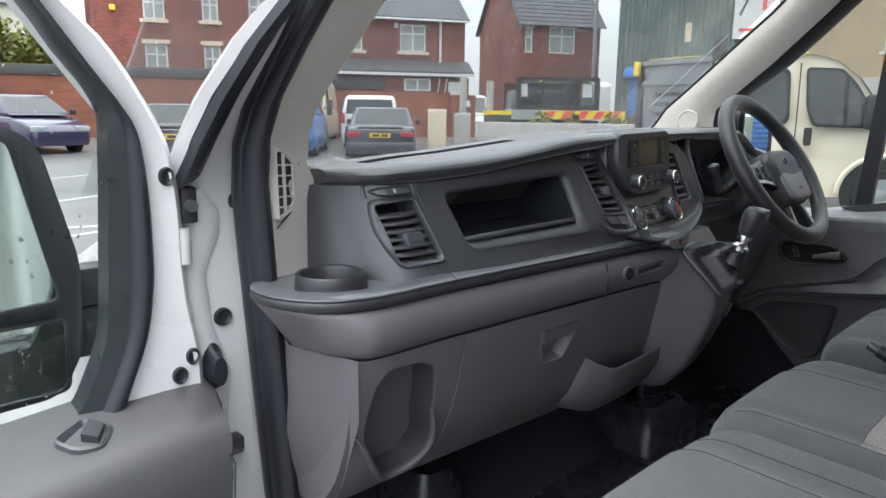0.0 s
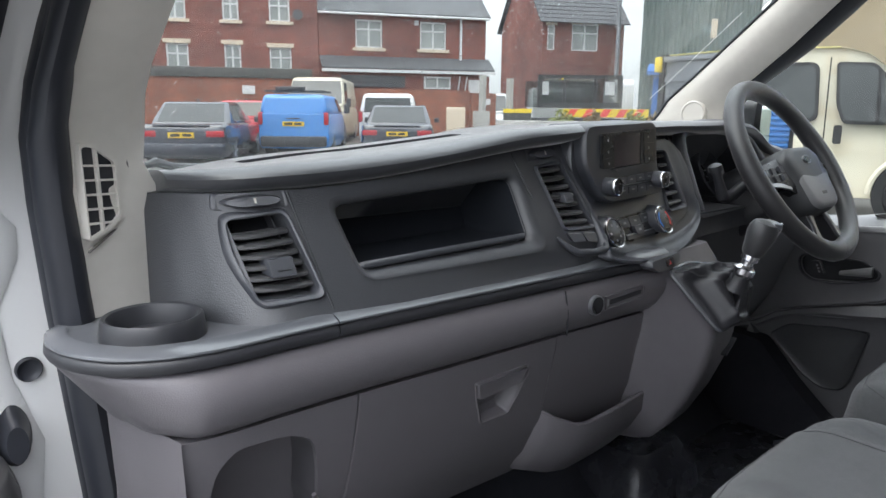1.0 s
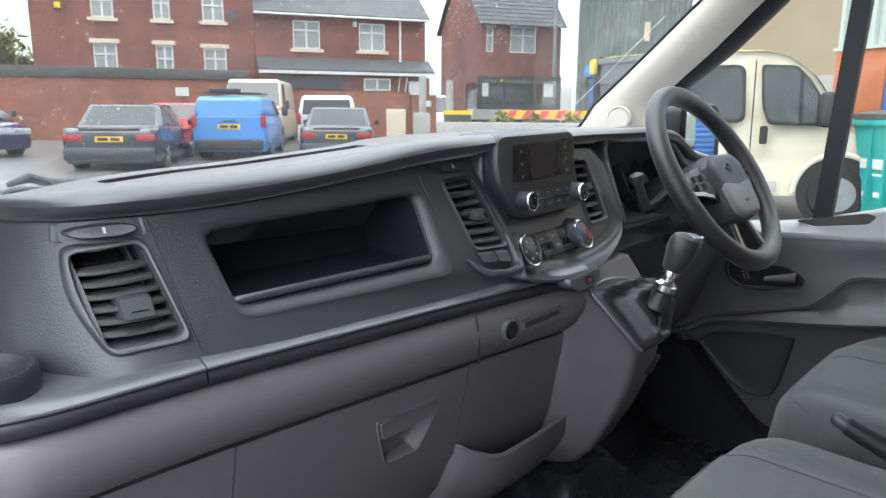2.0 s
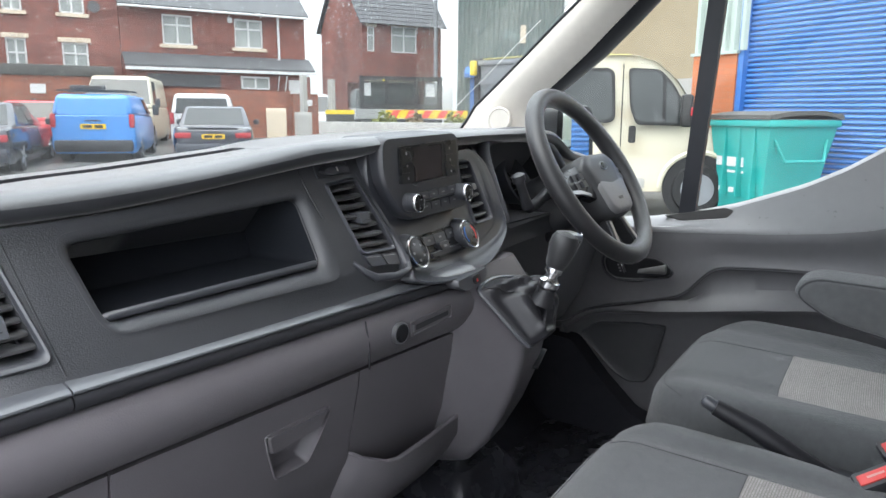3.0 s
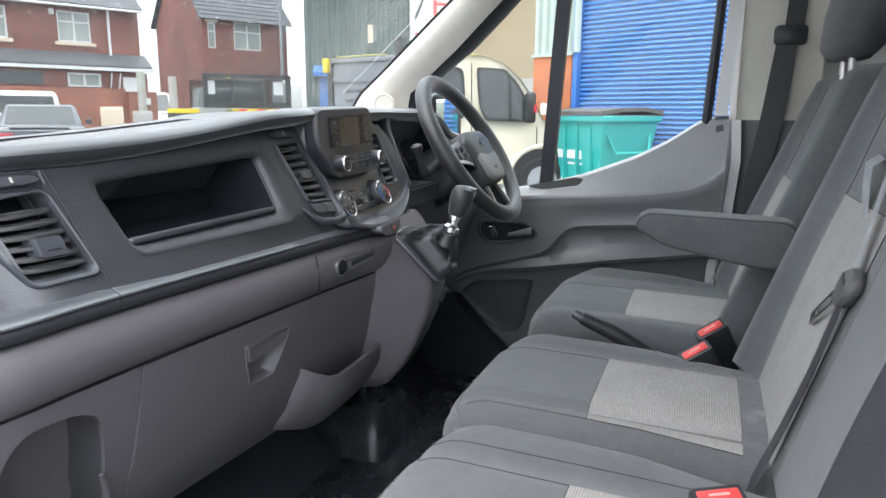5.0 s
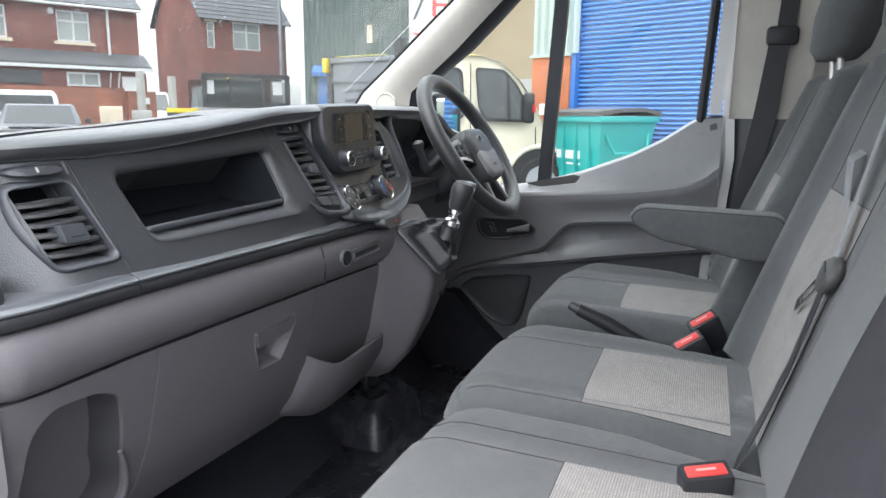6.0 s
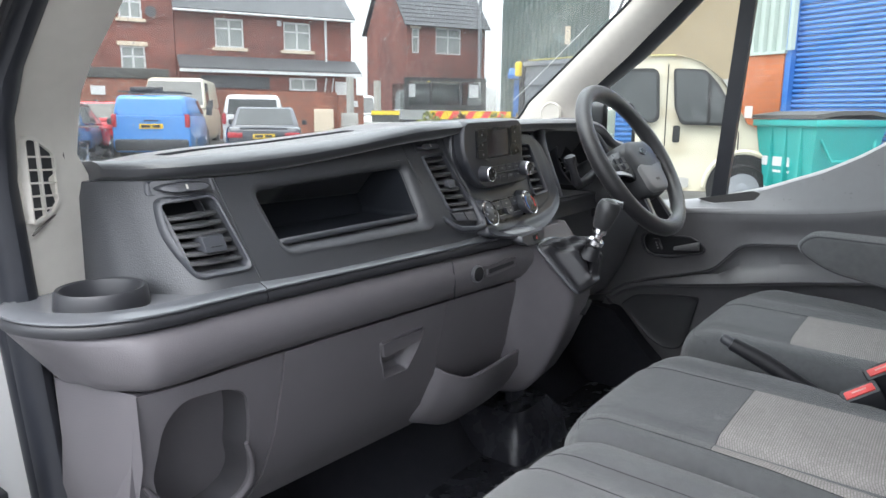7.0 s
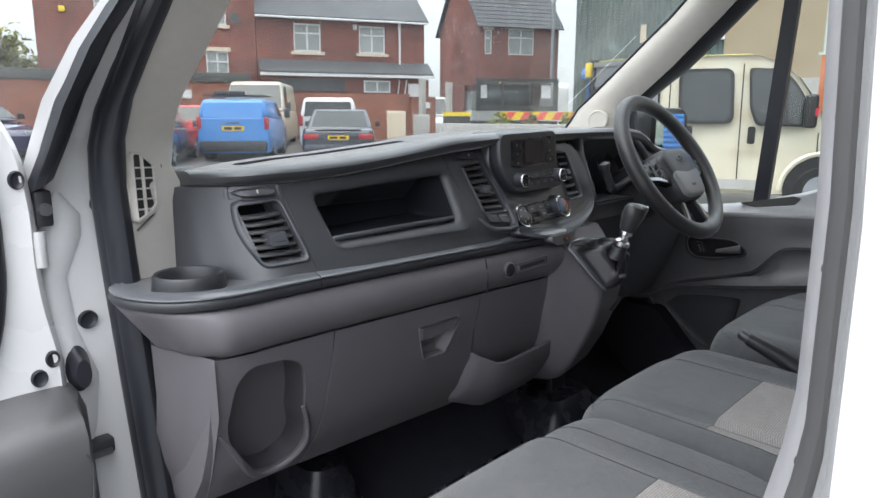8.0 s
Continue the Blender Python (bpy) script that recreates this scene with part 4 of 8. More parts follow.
FOOT = [Vector((-0.266, 0.080, 0.972)), Vector((-0.262, 0.075, 0.966)), Vector((-0.250, 0.070, 0.958)), Vector((-0.190, 0.062, 0.934)), Vector((-0.172, 0.060, 0.930)), Vector((-0.12, 0.060, 0.930)), Vector((-0.07, 0.060, 0.932)), Vector((-0.045, 0.060, 0.936)), Vector((-0.045, 0.09, 0.94))]
rows = []
for a, b in zip(RIM, FOOT):
    m = (a + b) / 2 + Vector((0, -0.012, -0.008))
    c3 = [a + (m - a) * 0.5 + Vector((0, -0.006, 0)), m, b + (m - b) * 0.4 + Vector((0, -0.004, -0.004))]
    out = [a, c3[0], c3[1], c3[2], b]
    inn = [p + Vector((0.002, 0.006, 0.002)) for p in out][::-1]
    rows.append(out + inn)
part("lower_bin", loft(rows), GREY, dash, "open taupe storage bin", smooth=30)
part("bin_rim", tube([p + Vector((0, 0.003, 0.0)) for p in RIM[:8]], 0.0028, 8), GREY, dash)

# the grey console column with the gear lever on its sloping top
rows = []
for z, xa, ya, xc_, yc_, xb, yb_ in ((1.262, -0.075, -0.012, -0.035, -0.022, 0.105, -0.020), (1.245, -0.080, -0.016, -0.036, -0.030, 0.108, -0.032), (1.205, -0.078, -0.020, -0.022, -0.058, 0.108, -0.060), (1.165, -0.074, -0.020, -0.001, -0.088, 0.106, -0.080), (1.13, -0.070, -0.018, 0.000, -0.088, 0.103, -0.076), (1.09, -0.066, -0.014, -0.006, -0.081, 0.098, -0.068), (1.04, -0.060, -0.004, -0.014, -0.062, 0.090, -0.050), (0.99, -0.052, 0.020, -0.016, -0.036, 0.080, -0.024), (0.955, -0.040, 0.05, -0.010, -0.004, 0.070, 0.008), (0.94, -0.02, 0.07, 0.004, 0.022, 0.06, 0.028)):
    o = rounded([(xa - 0.02, 0.16), (xa, ya), (xc_, yc_), (xb, yb_), (xb + 0.01, 0.16)], [0.01, 0.02, 0.012, 0.02, 0.02], 5)
    rows.append([(p[0], p[1], z) for p in o])
part("console_column", loft(rows), GREY, dash, "taupe console column", smooth=50)
part("column_notch", loft([[(0.058, -0.084, z0), (0.100, -0.079, z1), (0.100, -0.06, z1), (0.058, -0.06, z0)] for z0, z1 in ((1.098, 1.114), (1.101, 1.117))]), BLACK, dash)

gear = thing("gear_lever", "chrome gear lever with black knob and creased leather gaiter", "gear lever")
top_y = lambda z: -0.014 - (1.25 - z) * 0.83
base = [Vector(p) for p in rounded([(-0.046, 1.233), (-0.016, 1.154), (0.046, 1.156), (0.088, 1.178), (0.084, 1.226), (0.006, 1.240)], [0.010, 0.012, 0.02, 0.02, 0.02, 0.03], 6)]
ring0 = [Vector((p.x, top_y(p.y) - 0.012, p.y + 0.004)) for p in base]
part("gaiter_frame", tube([v + Vector((0, 0.003, 0)) for v in ring0], 0.0035, 8, loop=True), SATIN, gear, "satin gaiter frame")
apex = Vector((0.020, -0.108, 1.2355))
rows = [ring0]
LIFT = [(0, (-0.002, -0.006, 0.004)), (7, (-0.008, -0.006, -0.006)), (14, (0.0, -0.020, -0.006)), (21, (0.010, -0.014, 0.006)), (28, (0.006, -0.008, 0.004)), (35, (-0.004, -0.006, 0.003)), (42, (-0.002, -0.006, 0.004))]
lift = lambda i: Vector([float(np.interp(i, [q[0] for q in LIFT], [q[1][k] for q in LIFT])) for k in range(3)])
for k in range(1, 13):
    t = k / 13
    row = []
    for i, v in enumerate(ring0):
        a = i / len(ring0) * 2 * math.pi
        p = v.lerp(apex + Vector((0.017 * math.cos(a), 0.004 * math.sin(a), -0.012 * math.sin(a))), t)
        w = math.sin(math.pi * min(1.0, t * 1.05)) ** 0.8
        fold = 0.006 * math.sin(3 * a + 9.0 * t) + 0.005 * abs(math.sin(4.5 * a - 6.0 * t + 0.8)) + 0.003 * math.sin(11 * t + 2 * a)
        row.append(p + lift(i) * w + Vector((-0.2, -0.7, 0.6)) * fold * w)
    rows.append(row)
rows.append([apex + Vector((0.015 * math.cos(i / len(ring0) * 6.283), 0.003, -0.010 * math.sin(i / len(ring0) * 6.283))) for i in range(len(ring0))])
gai = part("gaiter", loft(rows), LEATHER, gear, "creased black leather gaiter", smooth=50)
part("gaiter_seam", tube([rows[k][2] + Vector((0, -0.001, 0.001)) for k in range(7)], 0.0012, 6), SEAMM, gai)
b0 = apex + Vector((0.0, -0.003, 0.0))
shaft = lambda d: b0 + Vector((0.11, -0.32, 1.0)).normalized() * d
part("neck", tube([shaft(d) for d in (-0.022, -0.008, 0.004)], [0.020, 0.015, 0.0125], 16), LEATHER, gear)
part("collar", tube([shaft(d) for d in (0.000, 0.004, 0.005, 0.013, 0.014, 0.018)], [0.013, 0.0145, 0.0155, 0.0155, 0.013, 0.010], 18), CHROME, gear, "bright chrome collar")
part("shaft", tube([shaft(d) for d in (0.016, 0.024, 0.026, 0.036, 0.038)], [0.0085, 0.0085, 0.0125, 0.0125, 0.011], 18), CHROME, gear)
kn = part("knob", tube([shaft(d) for d in (0.034, 0.039, 0.050, 0.064, 0.075, 0.083, 0.087)], [0.0135, 0.0165, 0.0185, 0.0215, 0.0215, 0.0175, 0.008], 20, flat=0.92), RIMM, gear, "black moulded knob")
part("knob_cap", tube([shaft(d) + Vector((0.0085, -0.007, 0)) for d in (0.078, 0.0845, 0.0858)], [0.0125, 0.0105, 0.004], 18), CHROMED, kn, "chrome shift pattern cap")
part("knob_trim", tube([shaft(d) + Vector((0.012 + 0.008 * e, -0.014 - 0.003 * e, 0)) for d, e in ((0.046, 0), (0.058, 0.4), (0.072, 0.7), (0.083, 0.2))], 0.0018, 8), CHROME, kn)

# ---- steering wheel and column ----
WC = Vector((0.445, -0.004, 1.362))
wheel = thing("steering_wheel", "black leather-look three-spoke steering wheel", "steering wheel", at=WC)
TL = radians(33.2)
WX, WN = Vector((1, 0, 0)), Vector((0, -math.cos(TL), math.sin(TL)))
WU = WN.cross(WX)
W = lambda x, u, n=0.0: WX * x + WU * u + WN * n
ang = [2 * math.pi * k / 56 for k in range(56)]
part("rim", tube([W(0.175 * math.cos(a), 0.175 * math.sin(a)) for a in ang], [0.0175 + 0.0015 * math.cos(2 * a) ** 2 for a in ang], 14, loop=True), RIMM, wheel)
hubo = rounded([(-0.086, 0.010), (-0.055, 0.034), (0.055, 0.034), (0.086, 0.010), (0.070, -0.034), (0.056, -0.086), (0.040, -0.099), (-0.040, -0.099), (-0.056, -0.086), (-0.070, -0.034)], 0.014, 4)
hub = part("hub", loft([[W(p[0] * s, p[1] * s, n) for p in hubo] for s, n in ((0.95, -0.055), (1.02, -0.02), (1.0, 0.008), (0.97, 0.018), (0.90, 0.0245), (0.6, 0.028))]), GREYHUB, wheel, "dark grey airbag cover", smooth=60)
hubl = rounded([(-0.066, -0.030), (0.0, -0.038), (0.066, -0.030), (0.054, -0.084), (0.038, -0.095), (-0.038, -0.095), (-0.054, -0.084)], 0.010, 4)
part("hub_cover", loft([[W(p[0] * k, p[1] * k, n) for p in hubl] for k, n in ((1.0, 0.010), (1.0, 0.022), (0.96, 0.0275), (0.9, 0.0295))]), HUBL, hub, "pale grey lower airbag cover", smooth=60)
em = [(0.017 * math.cos(a), 0.003 + 0.0085 * math.sin(a)) for a in ang[::2]]
part("badge", loft([[W(x, u, n) for x, u in em] for n in (0.022, 0.030)]), CHROMED, hub, "plain oval badge")
part("badge_centre", loft([[W(x * 0.84, 0.003 + (u - 0.003) * 0.8, n) for x, u in em] for n in (0.0295, 0.0306)]), GLOSSB, hub, "dark oval badge centre")
part("airbag_mark", loft([[W(x, u, n) for x, u in ((-0.010, -0.070), (0.010, -0.070), (0.010, -0.064), (-0.010, -0.064))] for n in (0.0285, 0.0302)]), DARKGREY, hub)
for sx in (-1, 1):
    sp = part("spoke", loft([[W(sx * x, u + du, n + dn_) for du, dn_ in ((-w, 0.0), (-w * 0.6, 0.005), (w * 0.6, 0.005), (w, 0.0), (w, -0.016), (-w, -0.016))] for x, u, w, n in ((0.055, -0.018, 0.040, 0.010), (0.09, -0.014, 0.030, 0.008), (0.125, -0.010, 0.022, 0.0), (0.166, -0.008, 0.018, -0.006))]), GLOSSB, wheel, "gloss black spoke")
    part("spoke_trim", loft([[W(sx * x, u + du, n + o) for du, o in ((-w, 0.0), (w, 0.0), (w, 0.004), (-w, 0.004))] for x, u, w, n in ((0.082, -0.044, 0.003, 0.008), (0.11, -0.034, 0.004, 0.005), (0.145, -0.027, 0.003, -0.003))]), CHROMED, sp, "silver spoke insert")
    for k in range(4):
        a_ = (k // 2, k % 2)
        part("spoke_button", loft([[W(sx * (0.092 + 0.020 * a_[0] + dx), -0.005 - 0.016 * a_[1] + du, n - 0.006 * a_[0]) for dx, du in ((-0.008, -0.006), (0.008, -0.006), (0.008, 0.006), (-0.008, 0.006))] for n in (0.008, 0.0155)]), CONSM, sp)
    lw_ = part("spoke", loft([[W(sx * (x + dx), u, n) for dx, n in ((-w, -0.004), (w, -0.004), (w, -0.024), (-w, -0.024))] for x, u, w in ((0.032, -0.085, 0.014), (0.040, -0.12, 0.010), (0.052, -0.163, 0.014))]), BLACK, wheel)
    part("spoke_trim", loft([[W(sx * (x + dx), u, n) for dx, n in ((-w, -0.004), (w, -0.004), (w, 0.001), (-w, 0.001))] for x, u, w in ((0.034, -0.096, 0.006), (0.042, -0.125, 0.005), (0.050, -0.152, 0.008))]), CHROMED, lw_, "silver spoke insert")
colm = thing("steering_column", "black plastic steering column shroud with stalk", "steering column")
shro = rounded([(-0.072, -0.075), (0.072, -0.075), (0.075, 0.045), (-0.075, 0.045)], 0.03, 5)
part("shroud", loft([[WC + W(p[0] * s, p[1] * s, n) for p in shro] for s, n in ((0.9, -0.050), (1.0, -0.065), (1.05, -0.11), (1.1, -0.20))]), BLACK, colm)
part("stalk", tube([(0.36, 0.045, 1.335), (0.25, 0.02, 1.322), (0.200, 0.008, 1.322), (0.186, 0.006, 1.327), (0.178, 0.008, 1.345), (0.171, 0.011, 1.362), (0.168, 0.013, 1.372)], [0.011, 0.010, 0.0095, 0.010, 0.008, 0.0075, 0.0095], 12), BLACK, colm)
part("stalk_end", tube([(0.1685, 0.0125, 1.369), (0.166, 0.014, 1.378), (0.165, 0.0145, 1.381)], [0.0115, 0.0115, 0.006], 12), BLACK, colm)
part("knee_panel", loft([[(x, 0.05 + 0.03 * abs(x - 0.4), 1.29), (x, 0.06, 1.22), (x, 0.12, 1.05), (x, 0.16, 0.98), (x, 0.30, 0.98), (x, 0.30, 1.29)] for x in stations(0.125, 0.72, 12)]), DARK, dash)
rows = []
for z, x0, x1, yf in ((1.21, 0.10, 0.20, 0.0), (1.14, 0.11, 0.20, -0.02), (1.06, 0.115, 0.19, 0.02), (1.02, 0.12, 0.18, 0.05)):
    rows.append([(p[0], p[1], z) for p in rounded([(x0, 0.15), (x0, yf), (x1, yf), (x1, 0.15)], 0.02)])
part("side_pocket", loft(rows), BLACK, dash)


# ---- seats ----
def pillow(x0, x1, y0, y1, ztop, ztip=0.0, edge=0.05, crown=0.012, nx=28, ny=26, zbot=0.93, bolster=0.0, dip=0.0):
    """A padded cushion: rounded edges, crowned top, raised side bolsters. y1 is the front."""
    def height(u, v):
        x, y = x0 + (x1 - x0) * u, y0 + (y1 - y0) * v
        d = min(u * (x1 - x0), (1 - u) * (x1 - x0)) / edge
        e = min((1 - v) * (y1 - y0) / (edge * 1.5), 1.0)
        fall = 1 - math.sqrt(max(0.0, 1 - (1 - min(d, 1)) ** 2))
        fallf = 1 - math.sqrt(max(0.0, 1 - (1 - e) ** 2))
        s = abs(2 * u - 1)
        return ztop + crown * (1 - s * s) * 0.5 + ztip * v + bolster * max(0.0, (s - 0.62) / 0.38) ** 1.5 * min(1.0, 0.1 + 1.6 * v) - 0.030 * max(0.0, (s - 0.66) / 0.34) * max(0.0, 0.42 - v) / 0.42 - dip * math.exp(-((s - 0.60) / 0.05) ** 2) - 0.055 * fall - 0.07 * fallf
    return height


def front_round(u, v, r):
    return r * v * v * max(0.0, (abs(2 * u - 1) - 0.45) / 0.55) ** 2.4


def cushion_mesh(x0, x1, y0, y1, h, zbot, r=0.0, nx=34, ny=34):
    bm = bmesh.new()
    ease = lambda t: 0.5 - 0.5 * math.cos(math.pi * t) * (0.75 + 0.25 * math.cos(math.pi * t) ** 2)
    us, vs = [ease(i / nx) for i in range(nx + 1)], [ease(j / ny) for j in range(ny + 1)]
    g = [[bm.verts.new((x0 + (x1 - x0) * u, y0 + (y1 - y0) * v - front_round(u, v, r), h(u, v))) for u in us] for v in vs]
    for a, b in zip(g, g[1:]):
        for i in range(nx):
            bm.faces.new((a[i], a[i + 1], b[i + 1], b[i]))
    per = g[0] + [r[-1] for r in g[1:]] + g[-1][-2::-1] + [r[0] for r in g[-2:0:-1]]
    mid = [bm.verts.new((v.co.x, v.co.y + (0.006 if v.co.y > y1 - 0.01 else 0), v.co.z - 0.03)) for v in per]
    low = [bm.verts.new((v.co.x * 0.96 + (x0 + x1) / 2 * 0.04, v.co.y * 0.94 + (y0 + y1) / 2 * 0.06, zbot)) for v in per]
    for a, b in ((per, mid), (mid, low)):
        for i in range(len(per)):
            j = (i + 1) % len(per)
            bm.faces.new((a[i], b[i], b[j], a[j]))
    bm.faces.new(low)
    return bm


def add_cushion(s, x0, x1, y0, y1, z, ins, bolster=0.012, tip=0.012, seams=(), r=0.045):
    h = pillow(x0, x1, y0, y1, z, ztip=tip, bolster=bolster, dip=0.006)
    at = lambda x, y, o=0.0: Vector((x, y - front_round((x - x0) / (x1 - x0), (y - y0) / (y1 - y0), r), h((x - x0) / (x1 - x0), (y - y0) / (y1 - y0)) + o))
    c = part("cushion", cushion_mesh(x0, x1, y0, y1, h, 0.935, r), CLOTH, s, "charcoal fabric cushion", smooth=70)
    if ins:
        a, b, p, q = ins
        rows = [[at(a + (b - a) * i / 14, p + (q - p) * j / 14, 0.0012) for i in range(15)] for j in range(15)]
        part("insert", loft(rows, closed_ring=False), INSERT, c, "grey ribbed fabric centre panel", smooth=70)
        part("seam", tube([at(a + (b - a) * i / 14, q, 0.001) for i in range(15)], 0.0006, 6), SEAMM, c)
        for e in (a, b):
            part("seam", tube([at(e, p + (y1 - 0.035 - p) * i / 20, 0.0006) for i in range(21)], 0.0005, 6), SEAMM, c)
    part("seam", tube([at(x0 + 0.03 + (x1 - x0 - 0.06) * i / 24, y1 - 0.022, 0.0005) for i in range(25)], 0.0005, 6), SEAMM, c)
    for e in seams:
        part("seam", tube([at(e, y0 + (y1 - 0.03 - y0) * i / 20, 0.0006) for i in range(21)], 0.0005, 6), SEAMM, c)
    return c


def add_back(s, x0, x1, yb, zb, height, ins, lean=0.34, thick=0.11, sides=(1.0, 1.0)):
    """A reclined backrest with side bolsters and an insert panel; yb, zb: its front face at the foot, sides: how far each side is bolstered."""
    w = (x1 - x0) / 2
    xc = (x0 + x1) / 2
    def front(u, t):
        s_ = abs(u)
        k = 1.0 if t < 0.72 else 1.0 - 0.30 * ((t - 0.72) / 0.28) ** 2
        x = xc + u * w * k
        e = sides[0] if u < 0 else sides[1]
        bol = e * 0.058 * max(0.0, (s_ - 0.55) / 0.45) ** 1.3 * (1 - t * 0.55)
        fall = e * 0.06 * max(0.0, (s_ - 0.86) / 0.14) ** 2 + 0.05 * max(0.0, (t - 0.93) / 0.07) ** 2
        n = Vector((0, 1, lean)).normalized()
        base = Vector((x, yb - lean * height * t, zb + height * t))
        return base + n * (bol + 0.01 * math.sin(math.pi * min(t * 1.6, 1)) * (1 - s_) - fall)
    n = Vector((0, 1, lean)).normalized()
    us = [-1 + 2 * i / 30 for i in range(31)]
    rows = []
    for j in range(31):
        t = j / 30
        f = [front(u, t) for u in us]
        bk = [p - n * (thick - 0.05 * abs(u) ** 6) for p, u in zip(f, us)]
        rows.append(f + bk[::-1])
    b = part("backrest", loft(rows), CLOTH, s, "charcoal fabric backrest", smooth=70)
    if ins:
        a, c, t0, t1 = ins
        rows = [[front(a + (c - a) * i / 12, t0 + (t1 - t0) * j / 14) + n * 0.0014 for i in range(13)] for j in range(15)]
        part("insert", loft(rows, closed_ring=False), INSERT, b, "grey ribbed fabric centre panel", smooth=70)
        for e in (a, c):
            part("seam", tube([front(e, 0.02 + 0.93 * j / 24) + n * 0.0008 for j in range(25)], 0.0005, 6), SEAMM, b)
        part("seam", tube([front(a + (c - a) * i / 12, t1) + n * 0.0012 for i in range(13)], 0.0006, 6), SEAMM, b)
    return b, front, n


def add_headrest(s, xc, y, z):
    rows = []
    for dz, w, d in ((0, 0.085, 0.035), (0.02, 0.11, 0.05), (0.08, 0.125, 0.058), (0.14, 0.12, 0.055), (0.18, 0.095, 0.04), (0.195, 0.06, 0.02)):
        rows.append([(xc + w * math.cos(a) * (1.0 if abs(math.cos(a)) < 0.8 else 0.97), y - 0.36 * dz * 0.5 + d * math.sin(a), z + dz) for a in [2 * math.pi * k / 24 for k in range(24)]])
    hd = part("headrest", loft(rows), CLOTH, s, "charcoal fabric headrest", smooth=70)
    for sx in (-0.045, 0.045):
        part("headrest_post", tube([(xc + sx, y - 0.005, z - 0.06), (xc + sx, y, z + 0.02)], 0.006, 8), CHROME, hd)


bench = thing("passenger_bench_seat", "charcoal fabric double passenger seat with grey ribbed centre panels", "seat", "cab seats")
add_cushion(bench, -0.300, 0.085, -0.66, -0.195, 1.048, (-0.258, -0.022, -0.585, -0.398), bolster=0.020)
add_cushion(bench, -0.790, -0.294, -0.66, -0.205, 1.048, (-0.665, -0.420, -0.585, -0.412), bolster=0.016, seams=(-0.372,))
add_back(bench, -0.30, 0.085, -0.615, 1.045, 0.50, (-0.86, 0.50, 0.0, 0.58), lean=0.30, sides=(0.0, 1.0))
ob_, obf, obn = add_back(bench, -0.790, -0.301, -0.615, 1.045, 0.50, None, lean=0.30, sides=(0.7, 0.0))
part("side_bolster", loft([[obf(-1.0 + 1.33 * i / 14, 0.005 + 0.985 * j / 24) + obn * 0.0016 for i in range(15)] for j in range(25)], closed_ring=False), CLOTHD, ob_, "dark plain side bolster fabric", smooth=70)
part("seam", tube([obf(0.33, 0.02 + 0.93 * j / 24) + obn * 0.0018 for j in range(25)], 0.0006, 6), SEAMM, ob_)
add_headrest(bench, -0.10, -0.770, 1.535)
add_headrest(bench, -0.55, -0.770, 1.535)
part("seat_base", box(-0.76, 0.05, -0.64, -0.27, 0.70, 0.94, bevel=0.02), BLACK, bench, "black seat plinth")
dseat = thing("driver_single_seat", "charcoal fabric driver seat with grey ribbed centre panel", "seat", "cab seats")
add_cushion(dseat, 0.195, 0.705, -0.66, -0.185, 1.038, (0.292, 0.492, -0.60, -0.385), bolster=0.02, r=0.10)
add_back(dseat, 0.205, 0.700, -0.585, 1.04, 0.50, (-0.5, 0.5, 0.0, 0.55))
add_headrest(dseat, 0.44, -0.750, 1.545)
part("seat_base", box(0.22, 0.68, -0.64, -0.27, 0.70, 0.94, bevel=0.02), BLACK, dseat, "black seat plinth")
arm = rounded([(-0.407, 1.258), (-0.425, 1.281), (-0.66, 1.276), (-0.68, 1.200), (-0.60, 1.198), (-0.455, 1.226)], [0.02, 0.02, 0.02, 0.02, 0.03, 0.03], 6)
ar = part("armrest", loft([[(x, p[0], p[1]) for p in grow(arm, -g)] for x, g in ((0.098, 0.016), (0.0995, 0.008), (0.104, 0.002), (0.112, 0.0), (0.160, 0.0), (0.168, 0.002), (0.174, 0.010), (0.175, 0.016))]), CLOTH, dseat, "padded fabric armrest", smooth=60)
part("piping", tube([(0.1015, p[0], p[1]) for p in grow(arm, -0.006)], 0.0016, 8, loop=True), SEAMM, ar)
part("hinge_cover", tube([(0.10, -0.645, 1.235), (0.17, -0.645, 1.235)], 0.03, 18), BLACK, ar)

# buckles, belt, handbrake
def buckle(x, y, z, tilt=(0, 0, 0)):
    b = thing("seat_belt_buckle", "black seat belt buckle with red release button", "buckle", "seat belt buckles", at=(x, y, z))
    b.rotation_euler = Euler([radians(a) for a in tilt])
    shell = rounded([(-0.013, -0.026), (0.013, -0.026), (0.013, 0.026), (-0.013, 0.026)], 0.004)
    part("housing", loft([[(p[0] * k, p[1] * k, z) for p in shell] for k, z in ((0.82, -0.085), (0.95, -0.06), (1.0, -0.02), (1.0, -0.002), (0.94, 0.001))]), BLACK, b)
    key = part("release_button", box(-0.0075, 0.0075, -0.0205, 0.0205, -0.01, 0.003, bevel=0.002), RED, b, "red release button")
    part("button_print", box(-0.0015, 0.0015, -0.010, 0.010, 0.0028, 0.0035), REDL, key, "pale printed bar")
    part("webbing", box(-0.012, 0.012, -0.012, 0.012, -0.16, -0.07, bevel=0.003), BLACK, b)
    return b


buckle(0.046, -0.524, 1.068, (-34, -18, 30))
buckle(0.106, -0.545, 1.090, (-34, -18, 30))
buckle(-0.415, -0.556, 1.076, (-8, -16, 22))
tray_b = thing("handbrake", "black handbrake lever with ribbed grip", "handbrake", at=(0.13, -0.45, 1.0))
HA, HB = Vector((-0.046, 0.115, 0.092)), Vector((-0.02, -0.05, 0.007))
